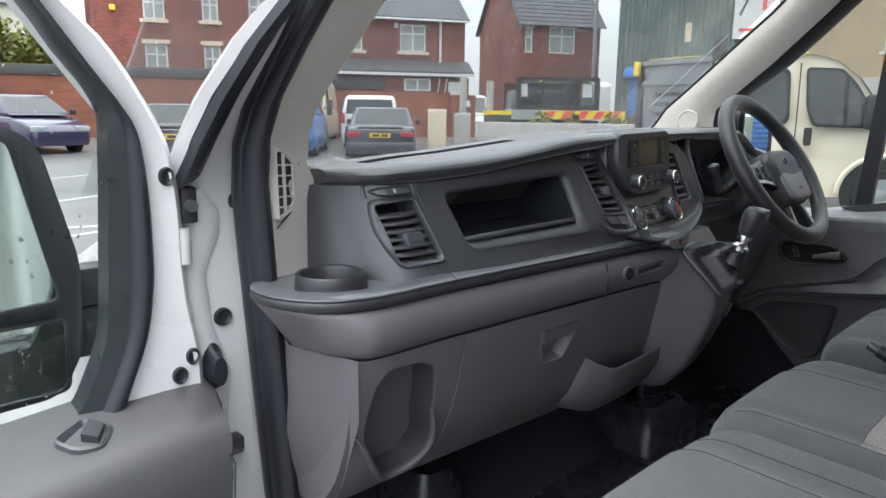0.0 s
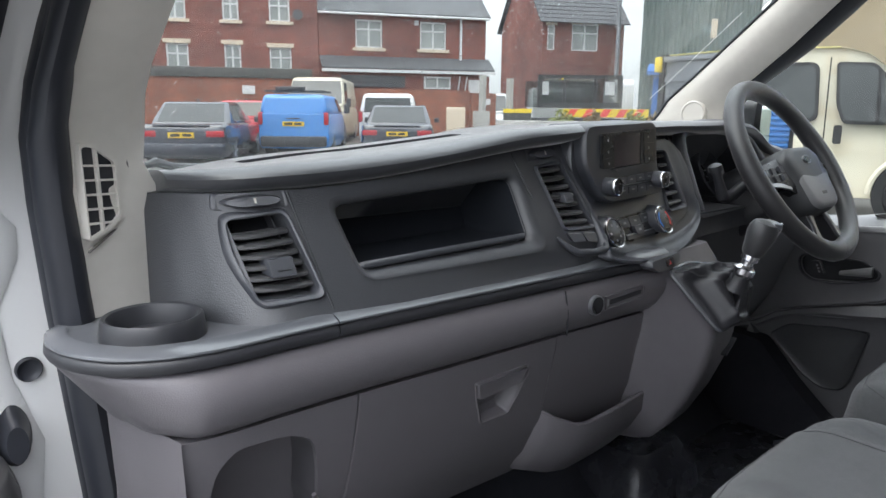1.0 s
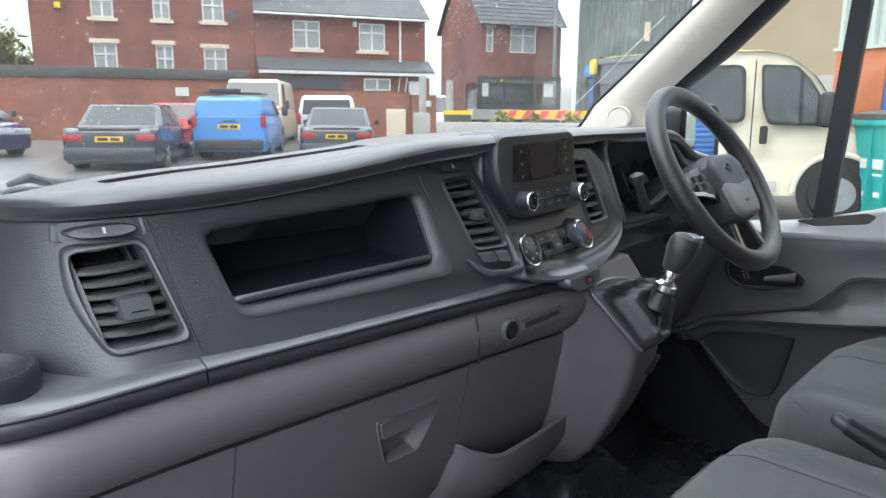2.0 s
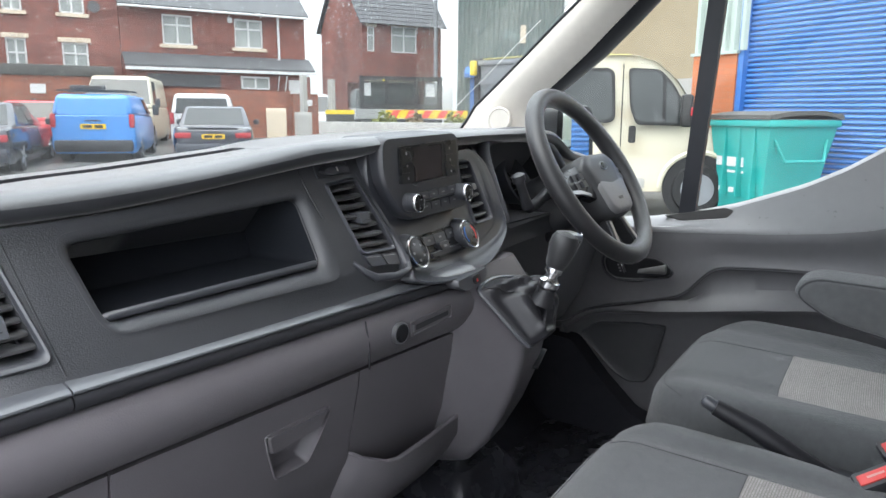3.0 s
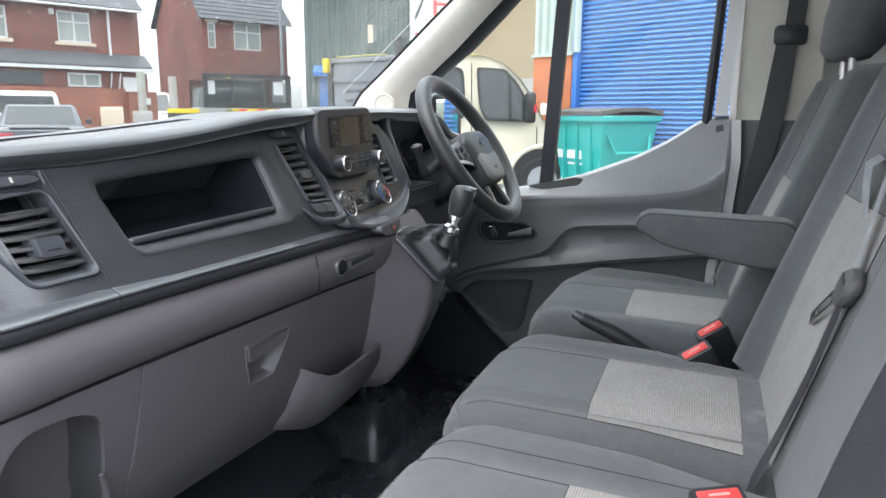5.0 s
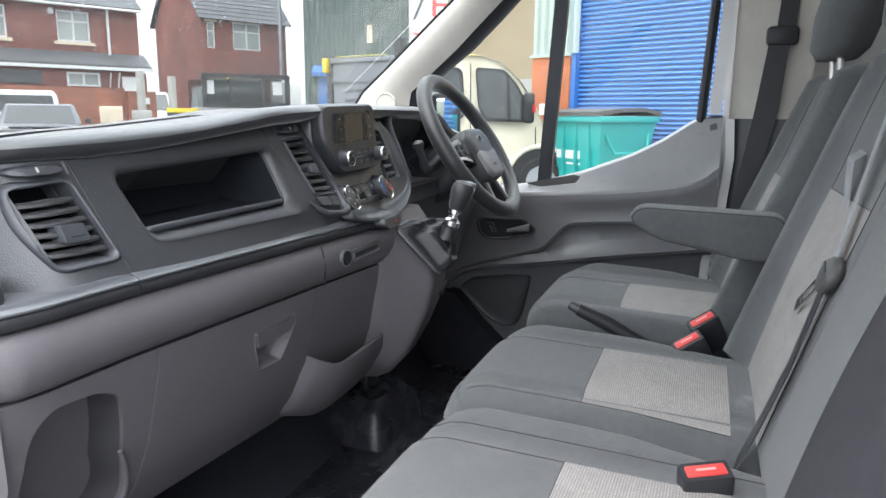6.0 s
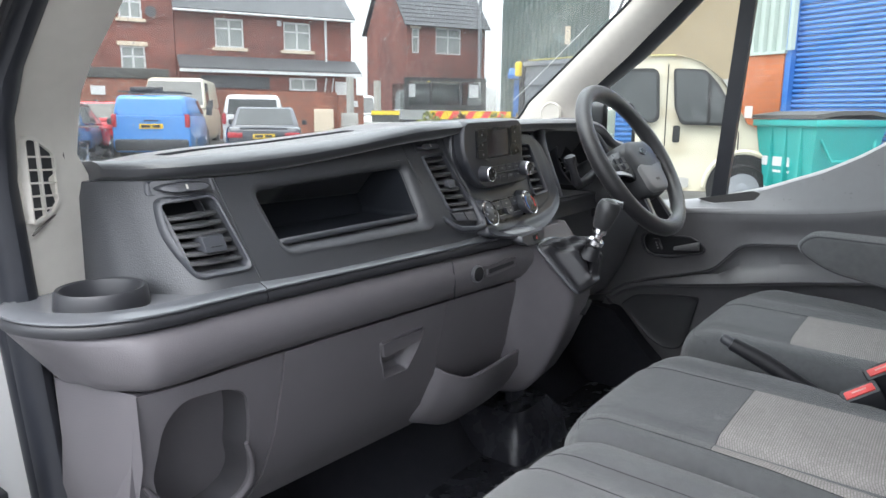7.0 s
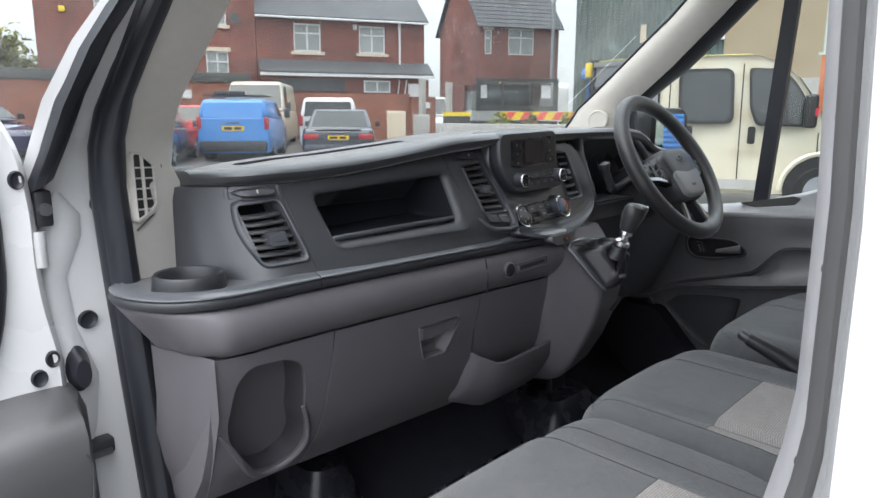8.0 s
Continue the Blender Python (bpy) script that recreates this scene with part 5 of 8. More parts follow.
part("lever", tube([HB + (HB - HA) * 0.3, HB, HB.lerp(HA, 0.35), HB.lerp(HA, 0.7) + Vector((0, 0, 0.004)), HA], [0.015, 0.0145, 0.0145, 0.0135, 0.0115], 14), LEATHER, tray_b)
part("button", tube([HA, HA + (HA - HB).normalized() * 0.014, HA + (HA - HB).normalized() * 0.018], [0.0088, 0.0088, 0.006], 12), CONSM, tray_b, "dark push button")
solid("centre_moulding", box(0.085, 0.20, -0.68, -0.30, 0.70, 1.0, bevel=0.012), BLACK, "black plastic moulding between the seats", "moulding")
belt = thing("passenger_seat_belt", "grey webbing seat belt with black tongue lying across the backrest", "seat belt")
UP_B = [(-0.160, -0.752, 1.530), (-0.186, -0.723, 1.436), (-0.225, -0.699, 1.360), (-0.264, -0.676, 1.283), (-0.270, -0.670, 1.266)]
LOW_B = [(-0.274, -0.668, 1.258), (-0.282, -0.654, 1.210), (-0.286, -0.640, 1.160), (-0.284, -0.618, 1.090), (-0.306, -0.594, 1.038), (-0.330, -0.580, 0.985)]
part("webbing", loft([[(x - 0.012, y + 0.002, z - 0.004), (x - 0.012, y + 0.004, z - 0.004), (x + 0.012, y + 0.000, z + 0.004), (x + 0.012, y - 0.002, z + 0.004)] for x, y, z in UP_B]), WEBB, belt)
part("webbing", loft([[(x - 0.014, y + 0.002, z - 0.003), (x - 0.014, y + 0.004, z - 0.003), (x + 0.014, y + 0.001, z + 0.003), (x + 0.014, y - 0.001, z + 0.003)] for x, y, z in LOW_B]), BLACK, belt, "black lap webbing")
tpl = lambda p, o: Vector((p[0], -0.615 - 0.30 * (p[1] - 1.045) + 0.010 + o, p[1]))
tg = [(-0.272 + 0.027 * math.cos(a) - 0.006 * math.sin(a), 1.262 + 0.021 * math.sin(a) + 0.004 * math.cos(a)) for a in [2 * math.pi * k / 24 for k in range(24)]]
ton = part("tongue", loft([[tpl(p, o) for p in grow(tg, -g)] for g, o in ((0.003, -0.006), (0.0, -0.002), (0.0, 0.004), (0.003, 0.008), (0.010, 0.009))]), DARKGREY, belt, "grey moulded tongue")
part("tongue_slot", loft([[tpl(p, o) for p in rounded([(-0.283, 1.270), (-0.258, 1.276), (-0.257, 1.272), (-0.282, 1.266)], 0.0015)] for o in (0.006, 0.0098)]), BLACK, ton)
tpp = rounded([(-0.250, 1.258), (-0.232, 1.252), (-0.176, 1.208), (-0.190, 1.196), (-0.204, 1.204), (-0.256, 1.246)], 0.005)
tsl = [Vector((-0.214, 1.224)) + (p - Vector((-0.214, 1.224))) * 0.55 for p in tpp]
part("tongue_plate", loft([[tpl(p, o) for p in q] for q, o in ((tpp, 0.000), (tpp, 0.003), (tsl, 0.003), (tsl, 0.000))], cap=False), CHROME, ton, "slotted steel tongue plate")
part("guide_loop", loft([[(x - 0.013, y, z - 0.002), (x - 0.013, y + 0.003, z - 0.002), (x + 0.013, y + 0.003, z + 0.002), (x + 0.013, y, z + 0.002)] for x, y, z in ((-0.120, -0.716, 1.392), (-0.140, -0.700, 1.384), (-0.155, -0.697, 1.362), (-0.160, -0.697, 1.340), (-0.166, -0.699, 1.322))]), WEBB, belt, "ribbed elastic guide loop")

# ---- cab structure ----
solid("floor", box(-0.86, 0.86, -1.0, 0.75, 0.62, 0.70), FLOORM, "black ribbed rubber cab floor mat", "floor", "structure")
bm = loft([[(x, 0.30, 1.25), (x, 0.36, 0.95), (x, 0.34, 0.85), (x, 0.22, 0.72), (x, 0.18, 0.698), (x, 0.5, 0.69), (x, 0.5, 1.25)] for x in (-0.80, 0.80)])
solid("wall_front", bm, FELT, "black rubber covered toe board", "wall", "structure")
for x0, x1, y1, z1 in ((0.16, 0.36, 0.10, 0.80), (-0.50, -0.38, 0.16, 0.86)):
    bm = loft([[(p[0], p[1], z) for p in rounded([(x0 - g, 0.45), (x0 - g, y1 - g), (x1 + g, y1 - g), (x1 + g, 0.45)], 0.04)] for z, g in ((0.69, 0.02), (0.76, 0.01), (z1, -0.02))])
    solid("floor_hump", bm, FLOORM, "rounded black rubber floor hump under the dashboard", "floor hump", "structure")
ped = thing("clutch_pedal", "black metal clutch pedal with rubber pad", "pedal")
part("arm", tube([(0.26, 0.30, 0.98), (0.265, 0.24, 0.90), (0.27, 0.20, 0.82)], 0.010, 8), BLACK, ped)
part("pad", box(0.235, 0.30, 0.17, 0.19, 0.78, 0.84, bevel=0.006), RUBBER, ped)

# driver door with its window opening
DX = 0.77
door = thing("driver_door", "closed driver door with dark grey plastic panel and clear window", "door")
DOORS = [(-0.56, 1.437), (-0.505, 1.434), (-0.475, 1.414), (-0.42, 1.376), (-0.345, 1.336), (-0.215, 1.285), (-0.11, 1.256), (-0.03, 1.240), (0.15, 1.222), (0.42, 1.205)]
DOORB = [(-0.56, 1.315), (-0.533, 1.284), (-0.48, 1.263), (-0.40, 1.249), (-0.29, 1.236), (-0.17, 1.227), (-0.03, 1.217), (0.15, 1.202), (0.42, 1.19)]
DOORA = [(-0.56, 1.165), (-0.476, 1.161), (-0.30, 1.152), (-0.20, 1.143), (-0.178, 1.134), (-0.158, 1.112), (-0.135, 1.083), (-0.112, 1.064), (-0.055, 1.046), (0.058, 1.016), (0.117, 0.994), (0.163, 0.96), (0.42, 0.90)]
DOORL = [(-0.56, 1.108), (-0.45, 1.090), (-0.35, 1.075), (-0.25, 1.058), (-0.12, 1.035), (0.057, 1.006), (0.117, 0.986), (0.163, 0.952), (0.42, 0.89)]
yd = [0.42 - 0.98 * k / 84 for k in range(85)]
srow, prow = [], []
for y in yd:
    S, B, A, L = (smooth_table(q, y, 0.012) for q in (DOORS, DOORB, DOORA, DOORL))
    w = max(0.0, min(1.0, (0.05 - y) / 0.12))
    h = A - L
    srow.append([(DX + 0.085, y, S - 0.006), (DX + 0.02, y, S + 0.002), (DX + 0.004, y, S - 0.001), (DX - 0.004, y, S - 0.006), (DX - 0.012, y, B + (S - B) * 0.55), (DX - 0.024, y, B + (S - B) * 0.22), (DX - 0.033, y, B + 0.006), (DX - 0.037, y, B), (DX - 0.037, y, B - 0.006), (DX + 0.085, y, B - 0.01)])
    prow.append([(DX + 0.085, y, B - 0.004), (DX - 0.034, y, B - 0.004), (DX - 0.036, y, B - 0.012), (DX - 0.034, y, B - 0.03), (DX - 0.028, y, A + 0.5 * (B - A)), (DX - 0.027, y, A + 0.016), (DX - 0.030, y, A + 0.006), (DX - 0.028, y, A + 0.001), (DX - 0.020 + 0.006 * w, y, A - 0.003), (DX - 0.018 + 0.010 * w, y, A - 0.008 - 0.1 * h), (DX - 0.018 + 0.008 * w, y, L + 0.45 * h), (DX - 0.020 - 0.004 * w, y, L + 0.016 * w + 0.006), (DX - 0.022 - 0.020 * w, y, L + 0.004), (DX - 0.022 - 0.026 * w, y, L), (DX - 0.020 - 0.024 * w, y, L - 0.007), (DX - 0.010, y, L - 0.014), (DX - 0.004, y, L - 0.03), (DX, y, 0.86), (DX, y, 0.72), (DX + 0.085, y, 0.72)])
dp = part("panel", loft(prow), DOORG, door, "dark grey door trim", smooth=50)
# sill is door plastic coloured paler, for daylight on its upward slope
sil = part("window_sill", loft(srow), SILLM, dp, "satin grey door sill, made paler for the light on it", smooth=50)
gp = rounded([(-0.060, 1.248), (-0.195, 1.277), (-0.214, 1.272), (-0.200, 1.254), (-0.100, 1.239)], 0.006)
cut(sil, loft([[(x, p[0], p[1]) for p in gp] for x in (DX - 0.08, DX + 0.02)]))
part("pull_cup", loft([[(x, p[0], p[1]) for p in grow(gp, -g)] for x, g in ((DX - 0.006, 0.0005), (DX + 0.010, 0.002), (DX + 0.016, 0.010))]), DARKGREY, dp, "dark grab recess")
spk = rounded([(0.132, 0.930), (0.088, 0.966), (-0.020, 0.982), (-0.088, 0.985), (-0.062, 0.862), (-0.045, 0.832), (0.0, 0.824), (0.047, 0.847)], 0.014)
part("speaker_grille", loft([[(DX - 0.004 - o, p[0], p[1]) for p in grow(spk, -g)] for o, g in ((-0.006, 0.0), (0.004, 0.0), (0.007, 0.004), (0.004, 0.010), (0.0055, 0.03))]), GREYHUB, dp, "dark grey speaker grille")
ridge = dense([(0.175, 0.955), (0.150, 0.920), (0.062, 0.836), (-0.015, 0.768), (-0.066, 0.748), (-0.12, 0.740)], 4)
part("lower_moulding", loft([[(DX - o, p.x + a, p.y + b) for o, a, b in ((-0.004, 0.006, 0.008), (0.016, 0.002, 0.004), (0.026, -0.004, -0.006), (0.026, 0.006, -0.03), (0.010, 0.012, -0.06), (-0.004, 0.012, -0.06))] for p in ridge]), DOORG, dp, "raised lower door moulding", smooth=60)
hb = rounded([(0.076, 1.128), (0.070, 1.146), (0.030, 1.150), (-0.061, 1.149), (-0.086, 1.136), (-0.101, 1.122), (-0.094, 1.107), (-0.01, 1.085), (0.045, 1.085), (0.068, 1.101)], 0.010)
cut(dp, loft([[(x, p[0], p[1]) for p in grow(hb, -0.007)] for x in (DX - 0.08, DX - 0.004)]))
hz = part("handle_bezel", loft([[(DX - 0.026 - o, p[0], p[1]) for p in grow(hb, -g)] for g, o in ((0.0, -0.01), (0.0, 0.005), (0.0025, 0.007), (0.005, 0.005), (0.008, -0.008), (0.012, -0.020))]), BLACK, dp, "black handle bezel")
part("bezel_rim", tube([(DX - 0.0325, p.x, p.y) for p in grow(hb, -0.0025)], 0.0016, 6, loop=True), CONSM, hz, "satin bezel rim")
# lever coloured paler, in place of the highlight on its end
part("lever", loft([[(DX - 0.024 - 0.012 * t + e, -0.015 - 0.068 * t, 1.112 + 0.014 * t + d) for e, d in ((0.0, -0.005 - 0.006 * t), (-0.006, -0.002 - 0.004 * t), (-0.006, 0.002 + 0.006 * t), (0.0, 0.005 + 0.008 * t), (0.008, 0.004 + 0.006 * t), (0.008, -0.004 - 0.004 * t))] for t in (0, 0.3, 0.6, 0.85, 1.0)]), HUBL, hz, "grey satin release lever", smooth=60)
lk = part("lock_switch", loft([[(DX - 0.024 - o, p[0], p[1]) for p in rounded([(0.046, 1.131), (0.028, 1.133), (0.016, 1.106), (0.034, 1.100)], 0.003)] for o in (-0.008, 0.006)]), BLACK, hz)
part("lock_rim", tube([(DX - 0.0305, a, b) for a, b in ((0.046, 1.131), (0.028, 1.133), (0.016, 1.106))], 0.0014, 6), CHROME, lk, "thin chrome edge")
for k in range(3):
    part("lock_mark", box(DX - 0.0312, DX - 0.0298, 0.030 - 0.003 * k, 0.034 - 0.003 * k, 1.121 - 0.007 * k, 1.125 - 0.007 * k), MARK, lk)
# plain black panel added to hide the pale floor beside the door
part("kick_panel", loft([[(x, p[0], p[1]) for p in rounded([(0.130, 0.925), (0.050, 0.838), (-0.030, 0.766), (-0.10, 0.748), (-0.30, 0.742), (-0.30, 0.70), (0.36, 0.70), (0.36, 0.94)], 0.012)] for x in (0.705, 0.762)]), FELT, dash, "plain black panel added in the driver footwell")
flp = rounded([(-0.530, 1.414), (-0.547, 1.420), (-0.552, 1.392), (-0.536, 1.384)], 0.004)
part("release_flap", loft([[(DX - o, p[0], p[1]) for p in flp] for o in (-0.004, 0.008)]), DARK, dp)
part("window_divider", loft([[(DX + a, y + b, z) for a, b in ((0.0, -0.018), (0.02, -0.018), (0.02, 0.018), (0.0, 0.018))] for y, z in ((-0.108, 1.22), (-0.140, 1.72), (-0.15, 1.90))]), RUBBER, door, "black window divider bar")
PAR_Z = [(0.262, 0.24, 1.40), (0.268, 0.25, 1.46), (0.262, 0.250, 1.495), (0.195, 0.175, 1.55), (0.125, 0.095, 1.61), (0.047, 0.015, 1.685), (0.0, -0.03, 1.73), (-0.12, -0.15, 1.85), (-0.22, -0.25, 1.95)]
part("window_seal", loft([[(0.703, a - 0.003, z), (0.712, a - 0.014, z), (0.728, (a + b) / 2 - 0.012, z), (0.745, b, z), (0.775, b + 0.01, z), (0.775, b + 0.05, z), (0.712, a + 0.03, z)] for a, b, z in PAR_Z]), RUBBER, door, "black rubber window seal")
part("window_seal", tube([(DX + 0.005, -0.508, 1.42), (DX + 0.005, -0.522, 1.70), (DX, -0.53, 1.88)], 0.012, 8), RUBBER, door, "black rubber window seal")
part("door_frame", loft([[(DX + a, y + b, z) for a, b in ((-0.01, 0.0), (0.06, 0.0), (0.06, -0.03), (-0.01, -0.03))] for y, z in ((-0.525, 1.44), (-0.54, 1.72), (-0.55, 1.95))]), WHITE, door, "white painted window frame")
part("rear_edge", loft([[(DX + a, y + b, z) for a, b in ((-0.006, 0.0), (0.05, 0.0), (0.05, -0.022), (-0.006, -0.022))] for y, z in ((-0.565, 1.43), (-0.572, 1.33), (-0.562, 1.20), (-0.535, 1.06), (-0.525, 0.75))]), WHITE, door, "white painted door edge")
gl = part("window_pane", loft([[(DX + 0.012, 0.62, 1.20), (DX + 0.012, -0.54, 1.20), (DX + 0.012, -0.54, 1.9), (DX + 0.012, 0.0, 1.9)], [(DX + 0.016, 0.62, 1.20), (DX + 0.016, -0.54, 1.20), (DX + 0.016, -0.54, 1.9), (DX + 0.016, 0.0, 1.9)]]), GLASS, door, "clear window glass", smooth=0)
gl.visible_shadow = False

# driver side mirror, outside the window
mr = thing("wing_mirror", "black driver side wing mirror with rain spots", "wing mirror", "wing mirrors", at=(1.075, 0.30, 1.33))
MR = rounded([(-0.135, -0.20), (-0.15, -0.05), (-0.14, 0.165), (-0.11, 0.175), (0.09, 0.175), (0.13, 0.15), (0.145, -0.1), (0.13, -0.2)], 0.03, 5)
part("housing", loft([[(p[0], y, p[1]) for p in (grow(MR, -g) if g else MR)] for y, g in ((0.0, 0.012), (-0.006, 0.004), (0.0, 0.0), (0.05, 0.0), (0.12, 0.03), (0.15, 0.07))]), BLACK, mr)
for nm, zz0, zz1 in (("mirror_glass", -0.03, 0.155), ("blind_spot_glass", -0.18, -0.045)):
    gq = rounded([(-0.125, zz0), (-0.128, zz1), (0.105, zz1), (0.122, zz1 - 0.03), (0.125, zz0)], 0.012, 4)
    part(nm, loft([[(p[0], y + 0.167 * p[0], p[1]) for p in gq] for y in (0.004, -0.022)]), MIRROR, mr, "silvered mirror glass")
part("arm", box(-0.30, -0.10, 0.02, 0.07, -0.16, -0.02, bevel=0.02), BLACK, mr)


# windscreen pillars: pale trim inside
PAL = [(0.67, 0.47, 1.40), (0.67, 0.418, 1.461), (0.67, 0.395, 1.495), (0.67, 0.33, 1.55), (0.67, 0.262, 1.61), (0.67, 0.178, 1.685), (0.67, 0.124, 1.731), (0.66, 0.0, 1.85), (0.65, -0.1, 1.95)]
PAR = [(0.70, 0.262, 1.40), (0.70, 0.268, 1.46), (0.70, 0.262, 1.495), (0.70, 0.195, 1.55), (0.70, 0.125, 1.61), (0.70, 0.047, 1.685), (0.70, 0.0, 1.73), (0.69, -0.12, 1.85), (0.68, -0.22, 1.95)]
rows = []
for a, b in zip(PAL, PAR):
    a, b = Vector(a), Vector(b)
    rows.append([a, a.lerp(b, 0.12) + Vector((-0.010, 0, 0)), a.lerp(b, 0.38) + Vector((-0.019, 0, 0)), a.lerp(b, 0.70) + Vector((-0.014, 0, 0)), b, b + Vector((0.05, 0.05, 0)), a + Vector((0.07, 0.04, 0)), a + Vector((0.004, 0.012, 0))])
prt = solid("pillar_right", loft(rows), TRIML, "pale grey trimmed windscreen pillar with tweeter", "pillar", "structure")
part("edge_seal", tube([Vector(p) + Vector((0.0, 0.006, 0)) for p in PAL], 0.0035, 8), RUBBER, prt)
tw = [(0.648, 0.330, 1.490)]
c = [(math.cos(2 * math.pi * q / 26), math.sin(2 * math.pi * q / 26)) for q in range(26)]
ax, az = Vector((0.2, -0.98, 0)).normalized(), Vector((0.1, 0.02, 1.0)).normalized()
tn = ax.cross(az).normalized()
tc_ = Vector((0.652, 0.319, 1.464))
part("tweeter", loft([[tc_ + ax * r * a + az * r * b + tn * o for a, b in c] for r, o in ((0.030, -0.01), (0.030, 0.004), (0.026, 0.007), (0.024, 0.005))]), TRIML, prt, "round pale speaker grille")

# passenger side: pale trim with the demister grille
def on_trim(x, z, off=0.0):
    return Vector((x, 0.169 + (x + 0.745) * 0.46, z)) + Vector((0.42, -0.91, 0)) * off


rows = []
for z, xl, yl, xr, yr in ((0.95, -0.745, 0.169, -0.665, 0.200), (1.25, -0.785, 0.160, -0.668, 0.195), (1.33, -0.785, 0.158, -0.674, 0.190), (1.385, -0.785, 0.156, -0.684, 0.185), (1.41, -0.785, 0.155, -0.695, 0.186), (1.446, -0.785, 0.148, -0.693, 0.180), (1.476, -0.783, 0.136, -0.698, 0.158), (1.504, -0.78, 0.115, -0.70, 0.128), (1.553, -0.775, 0.075, -0.697, 0.072), (1.60, -0.77, 0.022, -0.695, 0.018), (1.70, -0.76, -0.085, -0.69, -0.095), (1.85, -0.74, -0.24, -0.67, -0.26)):
    a, b = Vector((xl, yl, z)), Vector((xr, yr, z))
    rows.append([a, a.lerp(b, 0.5) + Vector((0.0, -0.003, 0)), a.lerp(b, 0.85) + Vector((0, -0.001, 0)), b, b + Vector((0.002, 0.014, 0)), b + Vector((-0.012, 0.05, 0)), a + Vector((0, 0.05, 0))])
plt_ = solid("pillar_left", loft(rows), TRIML, "pale grey trimmed windscreen pillar with demister grille", "pillar", "structure")
GR = rounded([(-0.764, 1.428), (-0.752, 1.427), (-0.732, 1.412), (-0.731, 1.362), (-0.742, 1.352), (-0.762, 1.344)], 0.004)
gri = part("demister_grille", ring_plate(grow(GR, 0.004), GR, -0.004, 0.009, on_trim), TRIML, plt_, "pale grille frame")
# no hole is cut: a black plate stands for the dark depth behind
part("grille_back", plate(GR, -0.01, 0.0055, on_trim), BLACK, gri)
for k in range(5):
    z = 1.357 + 0.0135 * k
    part("grille_bar", plate([(-0.763, z + 0.001), (-0.731, z - 0.001), (-0.731, z - 0.003), (-0.763, z - 0.001)], 0.005, 0.0085, on_trim), TRIML, gri)
for x in (-0.750,):
    part("grille_bar", plate([(x - 0.0012, 1.428), (x + 0.0012, 1.428), (x + 0.003, 1.346), (x + 0.0006, 1.346)], 0.005, 0.0092, on_trim), TRIML, gri)
cov = dense([(-0.764, 1.453), (-0.755, 1.450), (-0.735, 1.440), (-0.718, 1.420), (-0.713, 1.395), (-0.714, 1.370), (-0.722, 1.355), (-0.745, 1.340), (-0.762, 1.330)], 3)
part("cover_joint", tube([on_trim(p.x, p.y, 0.004) for p in cov], 0.0013, 6), SEAMG, plt_)

# door opening on the passenger side: rubber seal and white pillar with plugs
SEAL = [((-0.70, 0.20, 0.66), 1), ((-0.725, 0.195, 0.90), 1), ((-0.738, 0.19, 1.05), 1), ((-0.748, 0.186, 1.17), 1), ((-0.757, 0.183, 1.28), 1), ((-0.763, 0.182, 1.38), 1), ((-0.766, 0.168, 1.44), 1), ((-0.762, 0.143, 1.49), 1), ((-0.754, 0.098, 1.546), 1), ((-0.748, 0.045, 1.60), 1), ((-0.74, -0.04, 1.68), 1), ((-0.73, -0.145, 1.78), 1)]
sl = thing("door_seal", "black rubber door opening seal", "seal")
sl["kind"] = "structure"
part("bulb", loft([[(p[0] - 0.018 + 0.017 * math.cos(a), p[1] - 0.006 + 0.026 * math.sin(a), p[2] + 0.010 * math.cos(a)) for a in [2 * math.pi * k / 12 for k in range(12)]] for p, s in SEAL]), RUBBER, sl)
part("flange", loft([[(p[0] - 0.026 + 0.012 * math.cos(a), p[1] + 0.008 + 0.020 * math.sin(a), p[2] + 0.004 * math.cos(a)) for a in [2 * math.pi * k / 10 for k in range(10)]] for p, s in SEAL]), RUBBER, sl)
rows = []
for z, y, xo, xi in ((0.600, 0.232, -0.860, -0.690), (0.900, 0.232, -0.862, -0.717), (1.050, 0.232, -0.862, -0.750), (1.170, 0.232, -0.862, -0.750), (1.280, 0.232, -0.862, -0.750), (1.385, 0.232, -0.860, -0.750), (1.441, 0.211, -0.838, -0.750), (1.489, 0.163, -0.834, -0.750), (1.536, 0.116, -0.826, -0.750), (1.584, 0.068, -0.809, -0.750), (1.630, 0.022, -0.788, -0.750), (1.80, -0.20, -0.77, -0.70)):
    rows.append([(xi, y - 0.007, z), (xo + 0.03, y - 0.006, z), (xo + 0.008, y, z), (xo, y + 0.018, z), (xo + 0.055, y + 0.11, z), (xi, y + 0.11, z)])
pil = solid("door_pillar", loft(rows), WHITE, "white painted door opening pillar with rubber plugs", "pillar", "structure")
part("pressing", loft([[(x + a * s, 0.224 - b * s, z) for a, b in ((-0.030, 0.0), (-0.02, 0.006), (0.0, 0.009), (0.018, 0.005), (0.026, 0.0))] for x, z, s in ((-0.832, 0.98, 0.1), (-0.832, 1.06, 0.9), (-0.832, 1.13, 1.2), (-0.838, 1.20, 0.6), (-0.842, 1.27, 0.5), (-0.830, 1.32, 0.9), (-0.826, 1.35, 0.8), (-0.83, 1.38, 0.1))], closed_ring=False), WHITE, pil)


